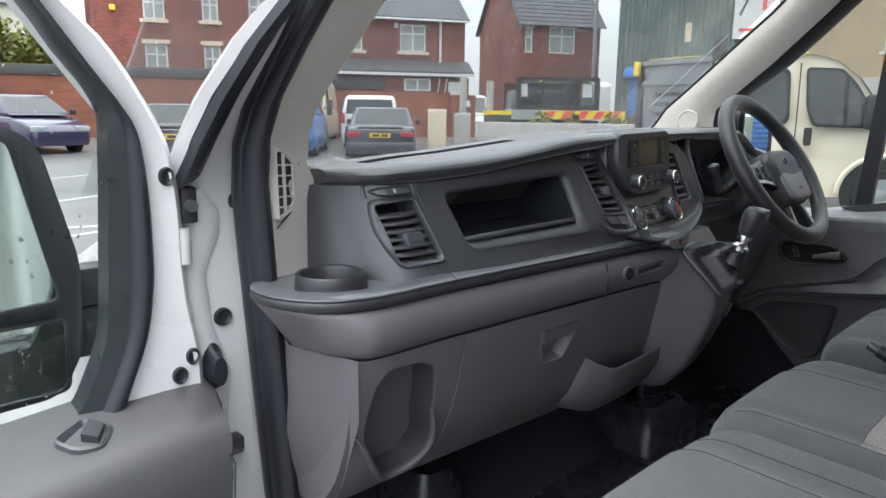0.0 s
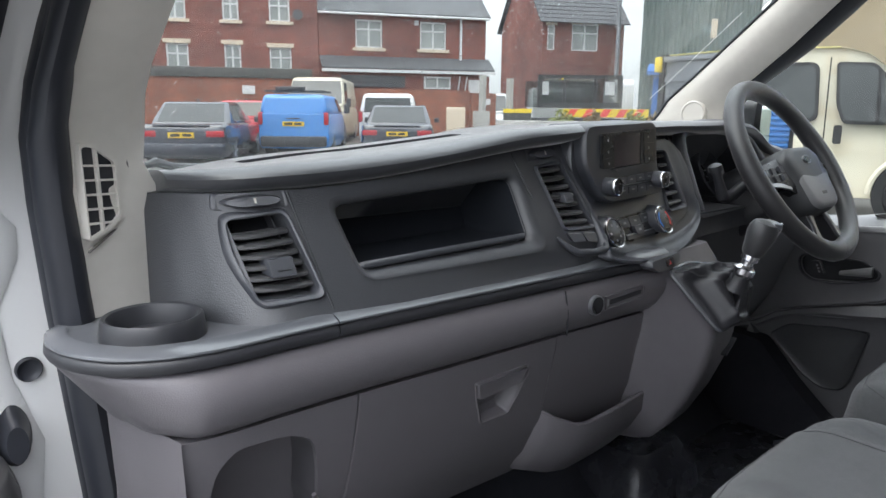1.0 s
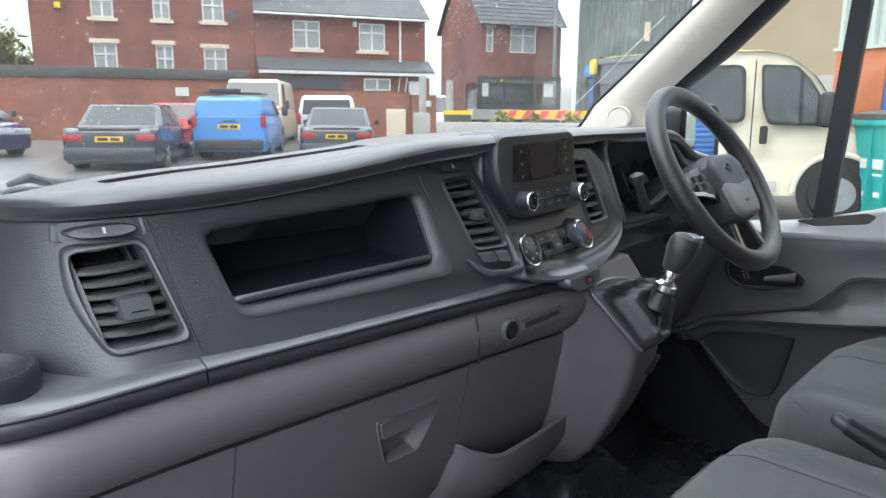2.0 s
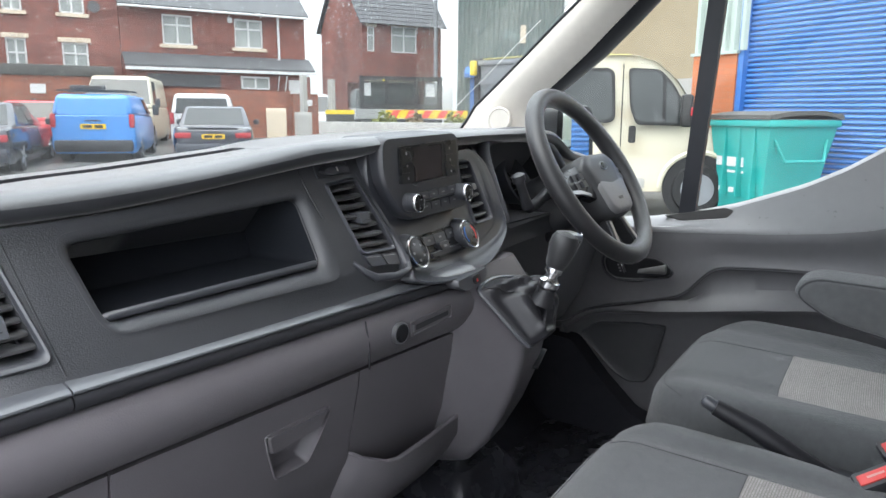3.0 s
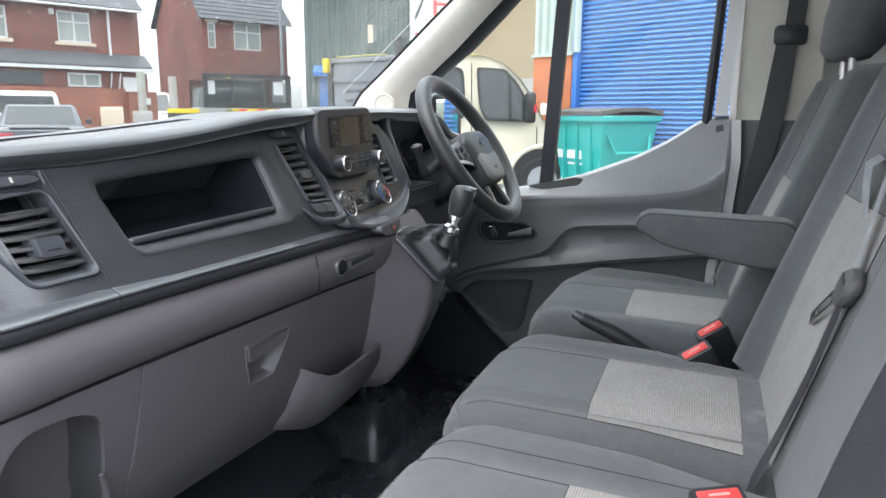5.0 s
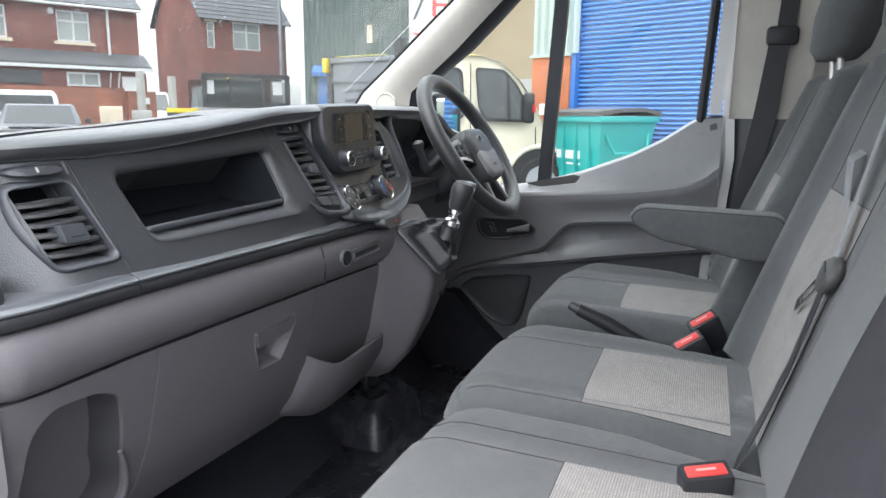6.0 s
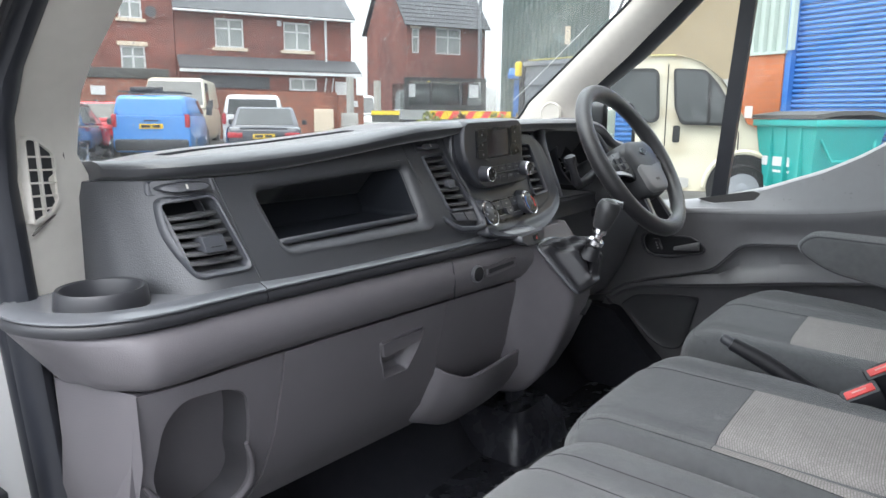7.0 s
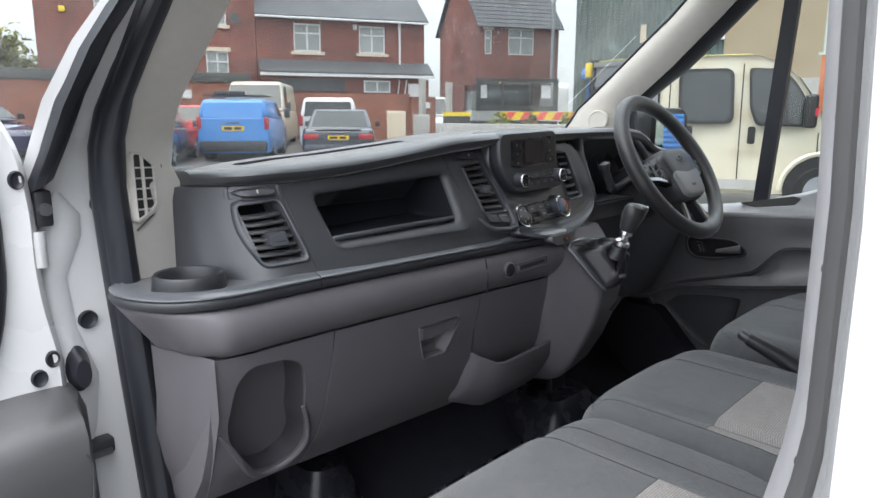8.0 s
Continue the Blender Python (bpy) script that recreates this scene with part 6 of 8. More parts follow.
def plug(x, y, z, r, parent, normal=(0, -1, 0), sx=1.0):
    n = Vector(normal).normalized()
    a = n.cross(Vector((0, 0, 1))).normalized()
    u = a.cross(n)
    c = [(math.cos(2 * math.pi * q / 20), math.sin(2 * math.pi * q / 20)) for q in range(20)]
    p = Vector((x, y, z))
    part("rubber_plug", loft([[p + a * r * s * k * sx + u * r * s * m + n * o for k, m in c] for s, o in ((1.0, -0.004), (1.0, 0.002), (0.88, 0.004), (0.66, 0.002), (0.5, 0.001))]), RUBBER, parent, "black rubber plug")


plug(-0.842, 0.226, 1.252, 0.0135, pil, sx=0.8)
plug(-0.808, 0.224, 1.207, 0.0125, pil)
plug(-0.785, 0.222, 1.361, 0.010, pil, sx=0.7)
part("wiring_grommet", loft([[(-0.829 + r * 0.8 * math.cos(a), 0.224 - o, 1.143 + r * 1.6 * math.sin(a)) for a in [2 * math.pi * k / 20 for k in range(20)]] for r, o in ((0.021, -0.004), (0.021, 0.006), (0.017, 0.012), (0.012, 0.03))]), RUBBER, pil, "black wiring grommet")
chk = part("check_strap", box(-0.828, -0.795, 0.205, 0.228, 1.018, 1.038, bevel=0.002), BLACK, pil, "black door check strap")
part("strap_arm", box(-0.87, -0.80, 0.20, 0.210, 1.018, 1.026), CHROMED, chk)
hng = part("upper_hinge", box(-0.862, -0.842, 0.205, 0.228, 1.34, 1.385, bevel=0.003), BLACK, pil, "dark hinge bracket")
part("hinge_bolt", tube([(-0.852, 0.215, 1.362), (-0.852, 0.198, 1.362)], 0.008, 12), CHROMED, hng)
part("hinge_knuckle", tube([(-0.862, 0.21, 1.29), (-0.862, 0.21, 1.335)], 0.010, 12), WHITE, pil)
rows = [((-0.852, 0.205, 1.392), 1), ((-0.838, 0.179, 1.441), 1), ((-0.837, 0.119, 1.493), 1), ((-0.830, 0.046, 1.554), 1), ((-0.820, -0.010, 1.595), 1), ((-0.795, -0.106, 1.656), 1)]
part("upper_seal", loft([[(p[0] + a, p[1] + b, p[2] + a * 0.6) for a, b in ((-0.015, 0.02), (-0.012, -0.004), (0.0, -0.012), (0.012, -0.006), (0.016, 0.02))] for p, s in rows]), RUBBER, sl)
rows = [((-0.862, 0.240, 1.385), 1), ((-0.851, 0.214, 1.441), 1), ((-0.850, 0.155, 1.493), 1), ((-0.838, 0.080, 1.555), 1), ((-0.823, 0.023, 1.597), 1), ((-0.795, -0.074, 1.659), 1)]
part("pillar_skin", loft([[(p[0] + a, p[1] + b, p[2]) for a, b in ((0.002, 0.03), (-0.008, 0.0), (0.0, -0.018), (0.016, -0.005), (0.02, 0.03))] for p, s in rows]), WHITE, pil)

# rear edge of the opening
rows = []
BPY = ((0.6, -0.59), (0.95, -0.605), (1.15, -0.62), (1.25, -0.634), (1.32, -0.648), (1.345, -0.653), (1.37, -0.656), (1.45, -0.656), (1.52, -0.653), (1.6, -0.648), (1.75, -0.63), (1.95, -0.57))
bp_ = solid("rear_door_pillar", loft([[(x, y, z) for x, y in ((-0.874, yy - 0.030), (-0.880, yy - 0.021), (-0.900, yy - 0.024), (-0.935, yy - 0.034), (-0.95, yy - 0.06), (-0.95, yy - 0.4), (-0.80, yy - 0.4), (-0.80, yy - 0.03))] for z, yy in BPY]), WHITE, "white painted rear door pillar", "pillar", "structure")
part("rear_trim", loft([[(-0.862, yy - 0.013, z), (-0.856, yy - 0.006, z), (-0.845, yy, z), (-0.825, yy - 0.002, z), (-0.81, yy - 0.02, z), (-0.86, yy - 0.03, z)] for z, yy in BPY]), SEALG, bp_, "dusty grey rubber lip")
part("rear_seal", loft([[(-0.871 + 0.010 * math.cos(a), yy - 0.018 + 0.007 * math.sin(a), z) for a in [2 * math.pi * k / 12 for k in range(12)]] for z, yy in BPY]), DARKGREY, bp_, "dark grey rubber seal")
for z, yy in ((1.478, -0.655), (1.425, -0.656), (1.35, -0.654)):
    part("seal_clip", tube([(-0.866, yy - 0.014, z), (-0.866, yy - 0.0095, z)], 0.0014, 10), BLACK, bp_)

# right rear pillar, bulkhead, roof and body round the cab
solid("pillar_rear_right", loft([[(x, y, z) for x, y in ((0.79, -0.575), (0.86, -0.575), (0.86, -0.75), (0.76, -0.75), (0.77, -0.62))] for z in (0.7, 1.2, 1.43)]), DARK, "dark grey lower pillar trim beside the driver seat", "pillar", "structure")
solid("pillar_rear_right_upper", loft([[(x - (z - 1.43) * 0.08, y, z) for x, y in ((0.79, -0.575), (0.86, -0.575), (0.86, -0.75), (0.76, -0.75), (0.77, -0.62))] for z in (1.43, 1.7, 2.0)]), TRIML, "pale grey upper pillar trim beside the driver seat", "pillar", "structure")
dbelt = thing("driver_seat_belt", "black driver seat belt hanging from its guide", "seat belt")
part("webbing", loft([[(0.735, y - w, z), (0.735, y + w, z), (0.732, y + w, z), (0.732, y - w, z)] for y, z, w in ((-0.67, 1.62, 0.022), (-0.655, 1.45, 0.026), (-0.63, 1.3, 0.024), (-0.615, 1.2, 0.022), (-0.60, 1.0, 0.022))]), BLACK, dbelt)
part("guide", box(0.725, 0.75, -0.71, -0.64, 1.60, 1.645, bevel=0.01), BLACK, dbelt)
part("webbing", loft([[(0.737, y - w, z), (0.737, y + w, z), (0.734, y + w, z), (0.734, y - w, z)] for y, z, w in ((-0.68, 1.62, 0.02), (-0.69, 1.8, 0.02), (-0.69, 1.95, 0.02))]), BLACK, dbelt)
solid("wall_rear", box(-0.85, 0.88, -1.02, -0.98, 0.65, 2.05), BULK, "pale grey steel bulkhead behind the seats", "wall", "structure")
# roof stays out of view; its lining is pale to bounce light down
solid("ceiling", box(-0.80, 0.80, -1.02, -0.02, 1.99, 2.05), TRIML, "pale grey cab headlining", "ceiling", "structure")
solid("body_side", box(0.86, 0.92, -4.6, -0.56, 0.45, 2.25), WHITE, "white painted van side", "body panel", "structure")
ws = solid("windscreen", loft([[(-0.84, 0.66, 1.33), (0.84, 0.66, 1.33), (0.80, -0.02, 1.97), (-0.80, -0.02, 1.97)], [(-0.84, 0.665, 1.335), (0.84, 0.665, 1.335), (0.80, -0.015, 1.975), (-0.80, -0.015, 1.975)]]), SCREENG, "clear windscreen with rain drops", "windscreen", "structure", smooth=0)
ws.visible_shadow = False
WSU = Vector((0, -0.68, 0.64)).normalized()
WSN = Vector((0, 0.64, 0.68)).normalized()
on_ws = lambda x, z, o=0.006: Vector((x, 0.66 - (z - 1.33) * 0.68 / 0.64, z)) + WSN * o
part("scratch", tube([on_ws(0.728, 1.495), on_ws(0.742, 1.56), on_ws(0.752, 1.63), on_ws(0.762, 1.70)], 0.0006, 5), UPVC, ws, "long pale scratch on the glass")
wp = thing("windscreen_wiper", "wet black windscreen wiper parked at the glass foot", "wiper")
part("blade", tube([on_ws(-0.60, 1.342, 0.010), on_ws(-0.535, 1.350, 0.012), on_ws(-0.30, 1.330, 0.010), on_ws(0.0, 1.326, 0.010)], [0.003, 0.005, 0.004, 0.004], 8), BLACK, wp)
part("arm", tube([on_ws(-0.55, 1.355, 0.016), on_ws(-0.52, 1.360, 0.022), on_ws(-0.49, 1.350, 0.022), on_ws(-0.30, 1.335, 0.022)], [0.004, 0.008, 0.007, 0.006], 8), BLACK, wp)


def drops(name, label, spots, at, u, w, nrm, seed):
    """Scattered water beads, each a small dome on a pane; spots: x, z, spread, count, largest radius."""
    rng = random.Random(seed)
    verts, faces = [], []
    for x0, z0, sx, sz, count, rmax in spots:
        for i in range(count):
            p = at(rng.gauss(x0, sx), rng.gauss(z0, sz))
            r = 0.8 * rmax * (0.3 + 0.7 * rng.random() ** 2)
            k = len(verts)
            e = rng.uniform(0.9, 1.6)
            for q, o in ((1.0, 0.0), (0.62, 0.42)):
                verts += [tuple(p + u * r * q * math.cos(a) + w * r * e * q * math.sin(a) + nrm * r * o) for a in [math.pi * t / 3 for t in range(6)]]
            verts.append(tuple(p + nrm * r * 0.55))
            faces += [(k + t, k + (t + 1) % 6, k + 6 + (t + 1) % 6, k + 6 + t) for t in range(6)] + [(k + 6 + t, k + 6 + (t + 1) % 6, k + 12) for t in range(6)]
    me = bpy.data.meshes.new(name)
    me.from_pydata(verts, [], faces)
    me.materials.append(WATER)
    for f in me.polygons:
        f.use_smooth = True
    ob = new(name, me)
    tagged(ob, label, "rain drops", kind="stuff")
    ob.visible_shadow = False
    return ob


drops("rain_drops", "small clear rain drops scattered over the windscreen", ((-0.25, 1.62, 0.18, 0.06, 260, 0.0016), (0.0, 1.66, 0.15, 0.05, 420, 0.0018), (0.25, 1.64, 0.14, 0.07, 520, 0.0018), (0.55, 1.67, 0.10, 0.06, 520, 0.0020), (-0.50, 1.45, 0.04, 0.05, 200, 0.0020), (0.35, 1.52, 0.15, 0.05, 90, 0.0014), (0.0, 1.55, 0.4, 0.1, 400, 0.0013), (0.1, 1.66, 0.40, 0.09, 1500, 0.0014), (-0.35, 1.55, 0.15, 0.10, 600, 0.0013)), on_ws, Vector((1, 0, 0)), WSU, WSN, 4)
wing = lambda x: 0.15 * max(0.0, (abs(x) - 0.5) / 0.38) ** 2
bm = loft([[(x, 0.62, 1.36 - wing(x)), (x, 0.75, 1.33 - wing(x)), (x, 1.1, 1.24 - 0.06 * abs(x) - wing(x)), (x, 1.35, 1.10 - wing(x)), (x, 1.42, 0.9), (x, 1.42, 0.4), (x, 0.62, 0.4)] for x in stations(-0.88, 0.88, 12)])
solid("bonnet", bm, WHITE, "white painted van bonnet", "bonnet", "structure")

# ---- open passenger door ----
pdoor = thing("passenger_door", "open white passenger door with dark grey trim panel and black window seals", "door")
DY = 0.20
rows = []
for x, zt in ((-0.828, 1.02), (-0.832, 1.105), (-0.840, 1.128), (-0.858, 1.136), (-0.90, 1.134), (-0.96, 1.128), (-1.10, 1.116), (-1.7, 1.09)):
    e = 0.0 if x > -0.85 else 1.0
    rows.append([(x, DY + 0.06, zt + 0.004), (x, DY + 0.03, zt + 0.003), (x, DY - 0.01, zt - 0.004), (x, DY - 0.045 * e - 0.01, zt - 0.014), (x, DY - 0.062 * e - 0.012, zt - 0.024), (x, DY - 0.072 * e - 0.014, zt - 0.045), (x, DY - 0.072 * e - 0.014, zt - 0.09), (x, DY - 0.05 * e - 0.014, 0.90), (x, DY - 0.03, 0.70), (x, DY + 0.06, 0.70)])
pp = part("trim_panel", loft(rows), DOORP, pdoor, "dark grey moulded door trim", smooth=60)
part("panel_mark", tube([(-0.862, DY - 0.0865, 1.07), (-0.856, DY - 0.087, 1.055), (-0.858, DY - 0.0855, 1.01), (-0.868, DY - 0.084, 1.0)], 0.0014, 6), DARK, pp)
swb = rounded([(-1.036, DY - 0.020), (-0.994, DY + 0.006), (-0.970, DY - 0.026), (-0.992, DY - 0.056), (-1.020, DY - 0.050)], 0.010)
swz = lambda p: 1.1235 + (p[1] - DY) * 0.22
sw = part("window_switch", loft([[(p[0], p[1], swz(p) + o) for p in grow(swb, -g)] for g, o in ((0.0, -0.01), (0.0, 0.003), (0.003, 0.005), (0.006, 0.002), (0.010, -0.004))]), DARK, pp, "black window switch plate")
rk = [(-1.008, DY - 0.030), (-0.992, DY - 0.006), (-0.980, DY - 0.022), (-0.994, DY - 0.044)]
part("switch_rocker", loft([[(p[0], p[1], swz(p) + o) for p in rk] for o in (-0.004, 0.008)]), BLACK, sw)
WF = [(-0.849, 1.12), (-0.849, 1.14), (-0.851, 1.18), (-0.861, 1.243), (-0.865, 1.30), (-0.865, 1.36), (-0.873, 1.425), (-0.889, 1.469), (-0.930, 1.540), (-0.976, 1.590), (-1.10, 1.72), (-1.2, 1.82)]
WI = [(-0.948, 1.12), (-0.938, 1.146), (-0.914, 1.206), (-0.902, 1.27), (-0.900, 1.32), (-0.900, 1.37), (-0.904, 1.426), (-0.914, 1.464), (-0.958, 1.528), (-0.999, 1.587), (-1.11, 1.745), (-1.2, 1.86)]
WO = [(-1.000, 1.12), (-0.985, 1.142), (-0.958, 1.205), (-0.950, 1.27), (-0.946, 1.32), (-0.942, 1.37), (-0.938, 1.430), (-0.940, 1.485), (-0.980, 1.545), (-1.010, 1.592), (-1.13, 1.75), (-1.22, 1.87)]
dn = lambda pts: dense(pts, 3)
part("door_skin", loft([[(b.x, DY + 0.012, b.y), (a.x - 0.006, DY, a.y), (a.x + 0.002, DY + 0.008, a.y), (a.x + 0.006, DY + 0.03, a.y), (a.x, DY + 0.11, a.y), (b.x, DY + 0.11, b.y)] for a, b in zip(dn(WF), dn(WI))]), WHITE, pdoor, "white painted door frame")
part("inner_seal", loft([[(b.x + (c_.x - b.x) * 0.52, DY + 0.03, b.y + (c_.y - b.y) * 0.52), (b.x + (c_.x - b.x) * 0.5, DY + 0.008, b.y + (c_.y - b.y) * 0.5), (b.x + (c_.x - b.x) * 0.30, DY - 0.002, b.y + (c_.y - b.y) * 0.30), (b.x + (c_.x - b.x) * 0.12, DY - 0.002, b.y + (c_.y - b.y) * 0.12), (b.x, DY + 0.006, b.y), (b.x + 0.002, DY + 0.03, b.y)] for b, c_ in zip(dn(WI), dn(WO))]), RUBBER, pdoor, "black rubber window seal", smooth=60)
part("glass_run", loft([[(c_.x, DY + 0.056, c_.y), (c_.x, DY + 0.020, c_.y), (b.x + (c_.x - b.x) * 0.5, DY + 0.012, b.y + (c_.y - b.y) * 0.5), (b.x + (c_.x - b.x) * 0.45, DY + 0.05, b.y + (c_.y - b.y) * 0.45)] for b, c_ in zip(dn(WI), dn(WO))]), WETB, pdoor, "wet black glass channel", smooth=60)
wg = part("window_pane", box(-1.7, -0.93, DY + 0.06, DY + 0.064, 1.05, 1.95), GLASS, pdoor, "clear window glass", smooth=0)
wg.visible_shadow = False
plug(-0.880, DY + 0.002, 1.400, 0.0115, pdoor, sx=0.75)
plug(-0.862, DY + 0.002, 1.171, 0.0115, pdoor, sx=0.75)
plug(-0.879, DY + 0.003, 1.149, 0.0115, pdoor, sx=0.85)
pm = thing("wing_mirror", "wet black passenger wing mirror with two glasses and rain drops", "wing mirror", "wing mirrors", at=(0, 0, 0))
MO = rounded([(-1.20, 1.46), (-0.995, 1.455), (-0.962, 1.43), (-0.925, 1.27), (-0.932, 1.14), (-0.965, 1.082), (-1.20, 1.075)], 0.025, 5)
part("housing", loft([[(p[0], y, p[1]) for p in (grow(MO, -g) if g else MO)] for y, g in ((0.40, 0.010), (0.405, 0.0), (0.45, 0.0), (0.53, 0.03), (0.56, 0.07))]), WETB, pm)
g1 = rounded([(-1.18, 1.44), (-1.003, 1.438), (-0.962, 1.226), (-1.18, 1.212)], 0.012)
g2 = rounded([(-1.18, 1.192), (-0.958, 1.196), (-0.962, 1.105), (-0.972, 1.098), (-1.18, 1.092)], 0.012)
for nm, g in (("mirror_glass", g1), ("blind_spot_glass", g2)):
    part(nm, loft([[(p[0], y - (p[0] + 1.05) * 0.08, p[1]) for p in g] for y in (0.4, 0.392)]), MIRROR, pm, "rain-spotted mirror glass")
    fr_ = [(p[0], p[1]) for p in grow(g, 0.006)]
    part("glass_rim", loft([[(p[0], y - (p[0] + 1.05) * 0.08, p[1]) for p in q] for q, y in ((fr_, 0.40), (fr_, 0.388), (g, 0.388), (g, 0.395))], cap=False), BLACK, pm)
part("arm", box(-0.97, -0.86, 0.42, 0.47, 1.20, 1.256, bevel=0.006), WETB, pm)
part("arm", box(-0.97, -0.86, 0.42, 0.47, 1.125, 1.198, bevel=0.006), WETB, pm)
drops("rain_drops", "clear rain drops on the passenger mirror glass", ((-1.08, 1.33, 0.05, 0.05, 90, 0.0035), (-1.05, 1.15, 0.05, 0.025, 70, 0.0035)), lambda x, z: Vector((max(-1.17, min(-0.99, x)), 0.389 - (x + 1.05) * 0.08, z)), Vector((1, 0, 0)), Vector((0, 0, 1)), Vector((0, -1, 0)), 8)
drops("rain_drops", "clear rain drops on the open door window", ((-1.02, 1.20, 0.05, 0.06, 60, 0.0025), (-1.0, 1.42, 0.04, 0.06, 30, 0.002)), lambda x, z: Vector((min(x, -0.96), DY + 0.066, z)), Vector((1, 0, 0)), Vector((0, 0, 1)), Vector((0, 1, 0)), 9)
solid("front_wing", loft([[(-0.80, y, z), (-0.86, y, z - 0.02), (-0.90, y, z - 0.14), (-0.925, y, z - 0.3), (-0.93, y, 0.5), (-0.80, y, 0.5)] for y, z in ((0.36, 1.26), (0.62, 1.24), (0.9, 1.17), (1.3, 1.05))]), WHITE, "white painted front wing", "body panel", "structure")


# ---- outside ----
def ground_z(x, y):
    return 0.05 + 0.019 * max(0.0, 0.55 * x + 0.83 * y)


bm = bmesh.new()
gx = [-400, -100, -40, -15, -5, 0, 5, 10, 15, 20, 25, 30, 40, 60, 120, 400]
gv = [[bm.verts.new((x, y, min(ground_z(x, y), 0.55))) for x in gx] for y in gx]
for a, b in zip(gv, gv[1:]):
    for i in range(len(gx) - 1):
        bm.faces.new((a[i], a[i + 1], b[i + 1], b[i]))
solid("ground", bm, ASPHALT, "wet grey concrete and asphalt car park", "ground", "structure")


def frame_at(p, q, z=0.0):
    """A frame with its x axis from p to q on the plan and its y axis pointing away from the van."""
    p, q = Vector(p), Vector(q)
    d = (q - p).normalized()
    return Matrix(((d.x, -d.y, 0, p.x), (d.y, d.x, 0, p.y), (0, 0, 1, z), (0, 0, 0, 1)))


def placed(name, label, category, m, group="", kind=""):
    t = thing(name, label, category, group)
    t.matrix_basis = m
    if kind:
        t["kind"] = kind
    return t


def cut_boxes(ob, boxes):
    bm = bmesh.new()
    for b in boxes:
        add_box(bm, *b)
    bm.transform(ob.parent.matrix_basis)
    cut(ob, bm)


def window(parent, x0, x1, z0, z1, y=0.0, sill=True, lintel=False, bars=(0.5,), transom=0.62, frame_m=None, name="window"):
    w = part(name, bmesh.new(), None, parent)
    fm = frame_m or UPVC
    d = 0.06
    bm = bmesh.new()
    for b in ((x0, x0 + d, z0, z1), (x1 - d, x1, z0, z1), (x0, x1, z0, z0 + d), (x0, x1, z1 - d, z1)):
        add_box(bm, b[0], b[1], y + 0.05, y + 0.12, b[2], b[3])
    for t in bars:
        xm = x0 + (x1 - x0) * t
        add_box(bm, xm - 0.035, xm + 0.035, y + 0.052, y + 0.118, z0, z1)
    if transom:
        zm = z0 + (z1 - z0) * transom
        add_box(bm, x0, x1, y + 0.054, y + 0.116, zm - 0.03, zm + 0.03)
    part("frame", bm, fm, w, "white window frame", smooth=0)
    part("pane", box(x0 + 0.02, x1 - 0.02, y + 0.09, y + 0.10, z0 + 0.02, z1 - 0.02), PANE, w, "grey glass, sky and curtains in its colour", smooth=0)
    part("net_curtain", box(x0 + 0.02, x1 - 0.02, y + 0.16, y + 0.17, z0, z1), CURT, w, smooth=0)
    if sill:
        part("sill", box(x0 - 0.12, x1 + 0.12, y - 0.08, y + 0.06, z0 - 0.12, z0 - 0.004), STONE, w, "pale stone sill")
    if lintel:
        part("lintel", box(x0 - 0.10, x1 + 0.10, y - 0.02, y + 0.06, z1 + 0.004, z1 + 0.16), STONE, w, "pale stone lintel")
    return w


FA, FB = (7.66, 26.6), (20.47, 20.13)
HM = frame_at(FA, FB)
# tall brick block
ha = placed("brick_block", "three-storey red brick building with pale stone lintels and sills", "house", HM)
wa = part("wall", box(-0.25, 7.22, 0, 9, 0, 9.5), BRICK, ha)
awin = [(1.64, 2.42, 2.96, 3.88, True), (3.70, 4.30, 2.70, 3.89, True), (5.36, 6.18, 2.90, 3.83, True), (1.66, 2.40, 4.76, 5.75, False), (3.70, 4.28, 4.78, 5.75, False), (5.39, 6.16, 4.80, 5.75, False), (1.66, 2.40, 6.9, 7.8, True), (3.70, 4.28, 6.9, 7.8, True), (5.39, 6.16, 6.9, 7.8, True)]
cut_boxes(wa, [(x0, x1, -0.2, 0.18, z0, z1) for x0, x1, z0, z1, l in awin])
for x0, x1, z0, z1, l in awin:
    window(ha, x0, x1, z0, z1, lintel=l, transom=0.6)
part("satellite_dish", loft([[(6.45 + r * math.cos(a), -0.15 - o, 5.05 + r * math.sin(a)) for a in [2 * math.pi * k / 16 for k in range(16)]] for r, o in ((0.20, 0.06), (0.12, 0.02), (0.02, 0.0))]), SLATE, ha, "grey satellite dish")
part("alarm_box", box(0.55, 0.75, -0.08, 0.0, 5.0, 5.2, bevel=0.02), YELLOW, ha, "yellow alarm box")
part("roof", loft([[(-0.4, y, z), (7.35, y, z)] for y, z in ((-0.3, 9.45), (4.5, 12.0), (9.3, 9.45))], closed_ring=False), SLATE, ha)
# lower brick house with a lean-to
hb2 = placed("brick_house", "two-storey red brick house with slate roof and lean-to", "house", HM)
wb = part("wall", box(7.24, 14.1, 0.02, 8, 0, 5.25), BRICK, hb2)
bwin = [(8.68, 9.75, 3.94, 5.01), (11.30, 12.40, 3.95, 5.02)]
cut_boxes(wb, [(x0, x1, -0.2, 0.2, z0, z1) for x0, x1, z0, z1 in bwin])
for x0, x1, z0, z1 in bwin:
    window(hb2, x0, x1, z0, z1, y=0.02, transom=0.66)
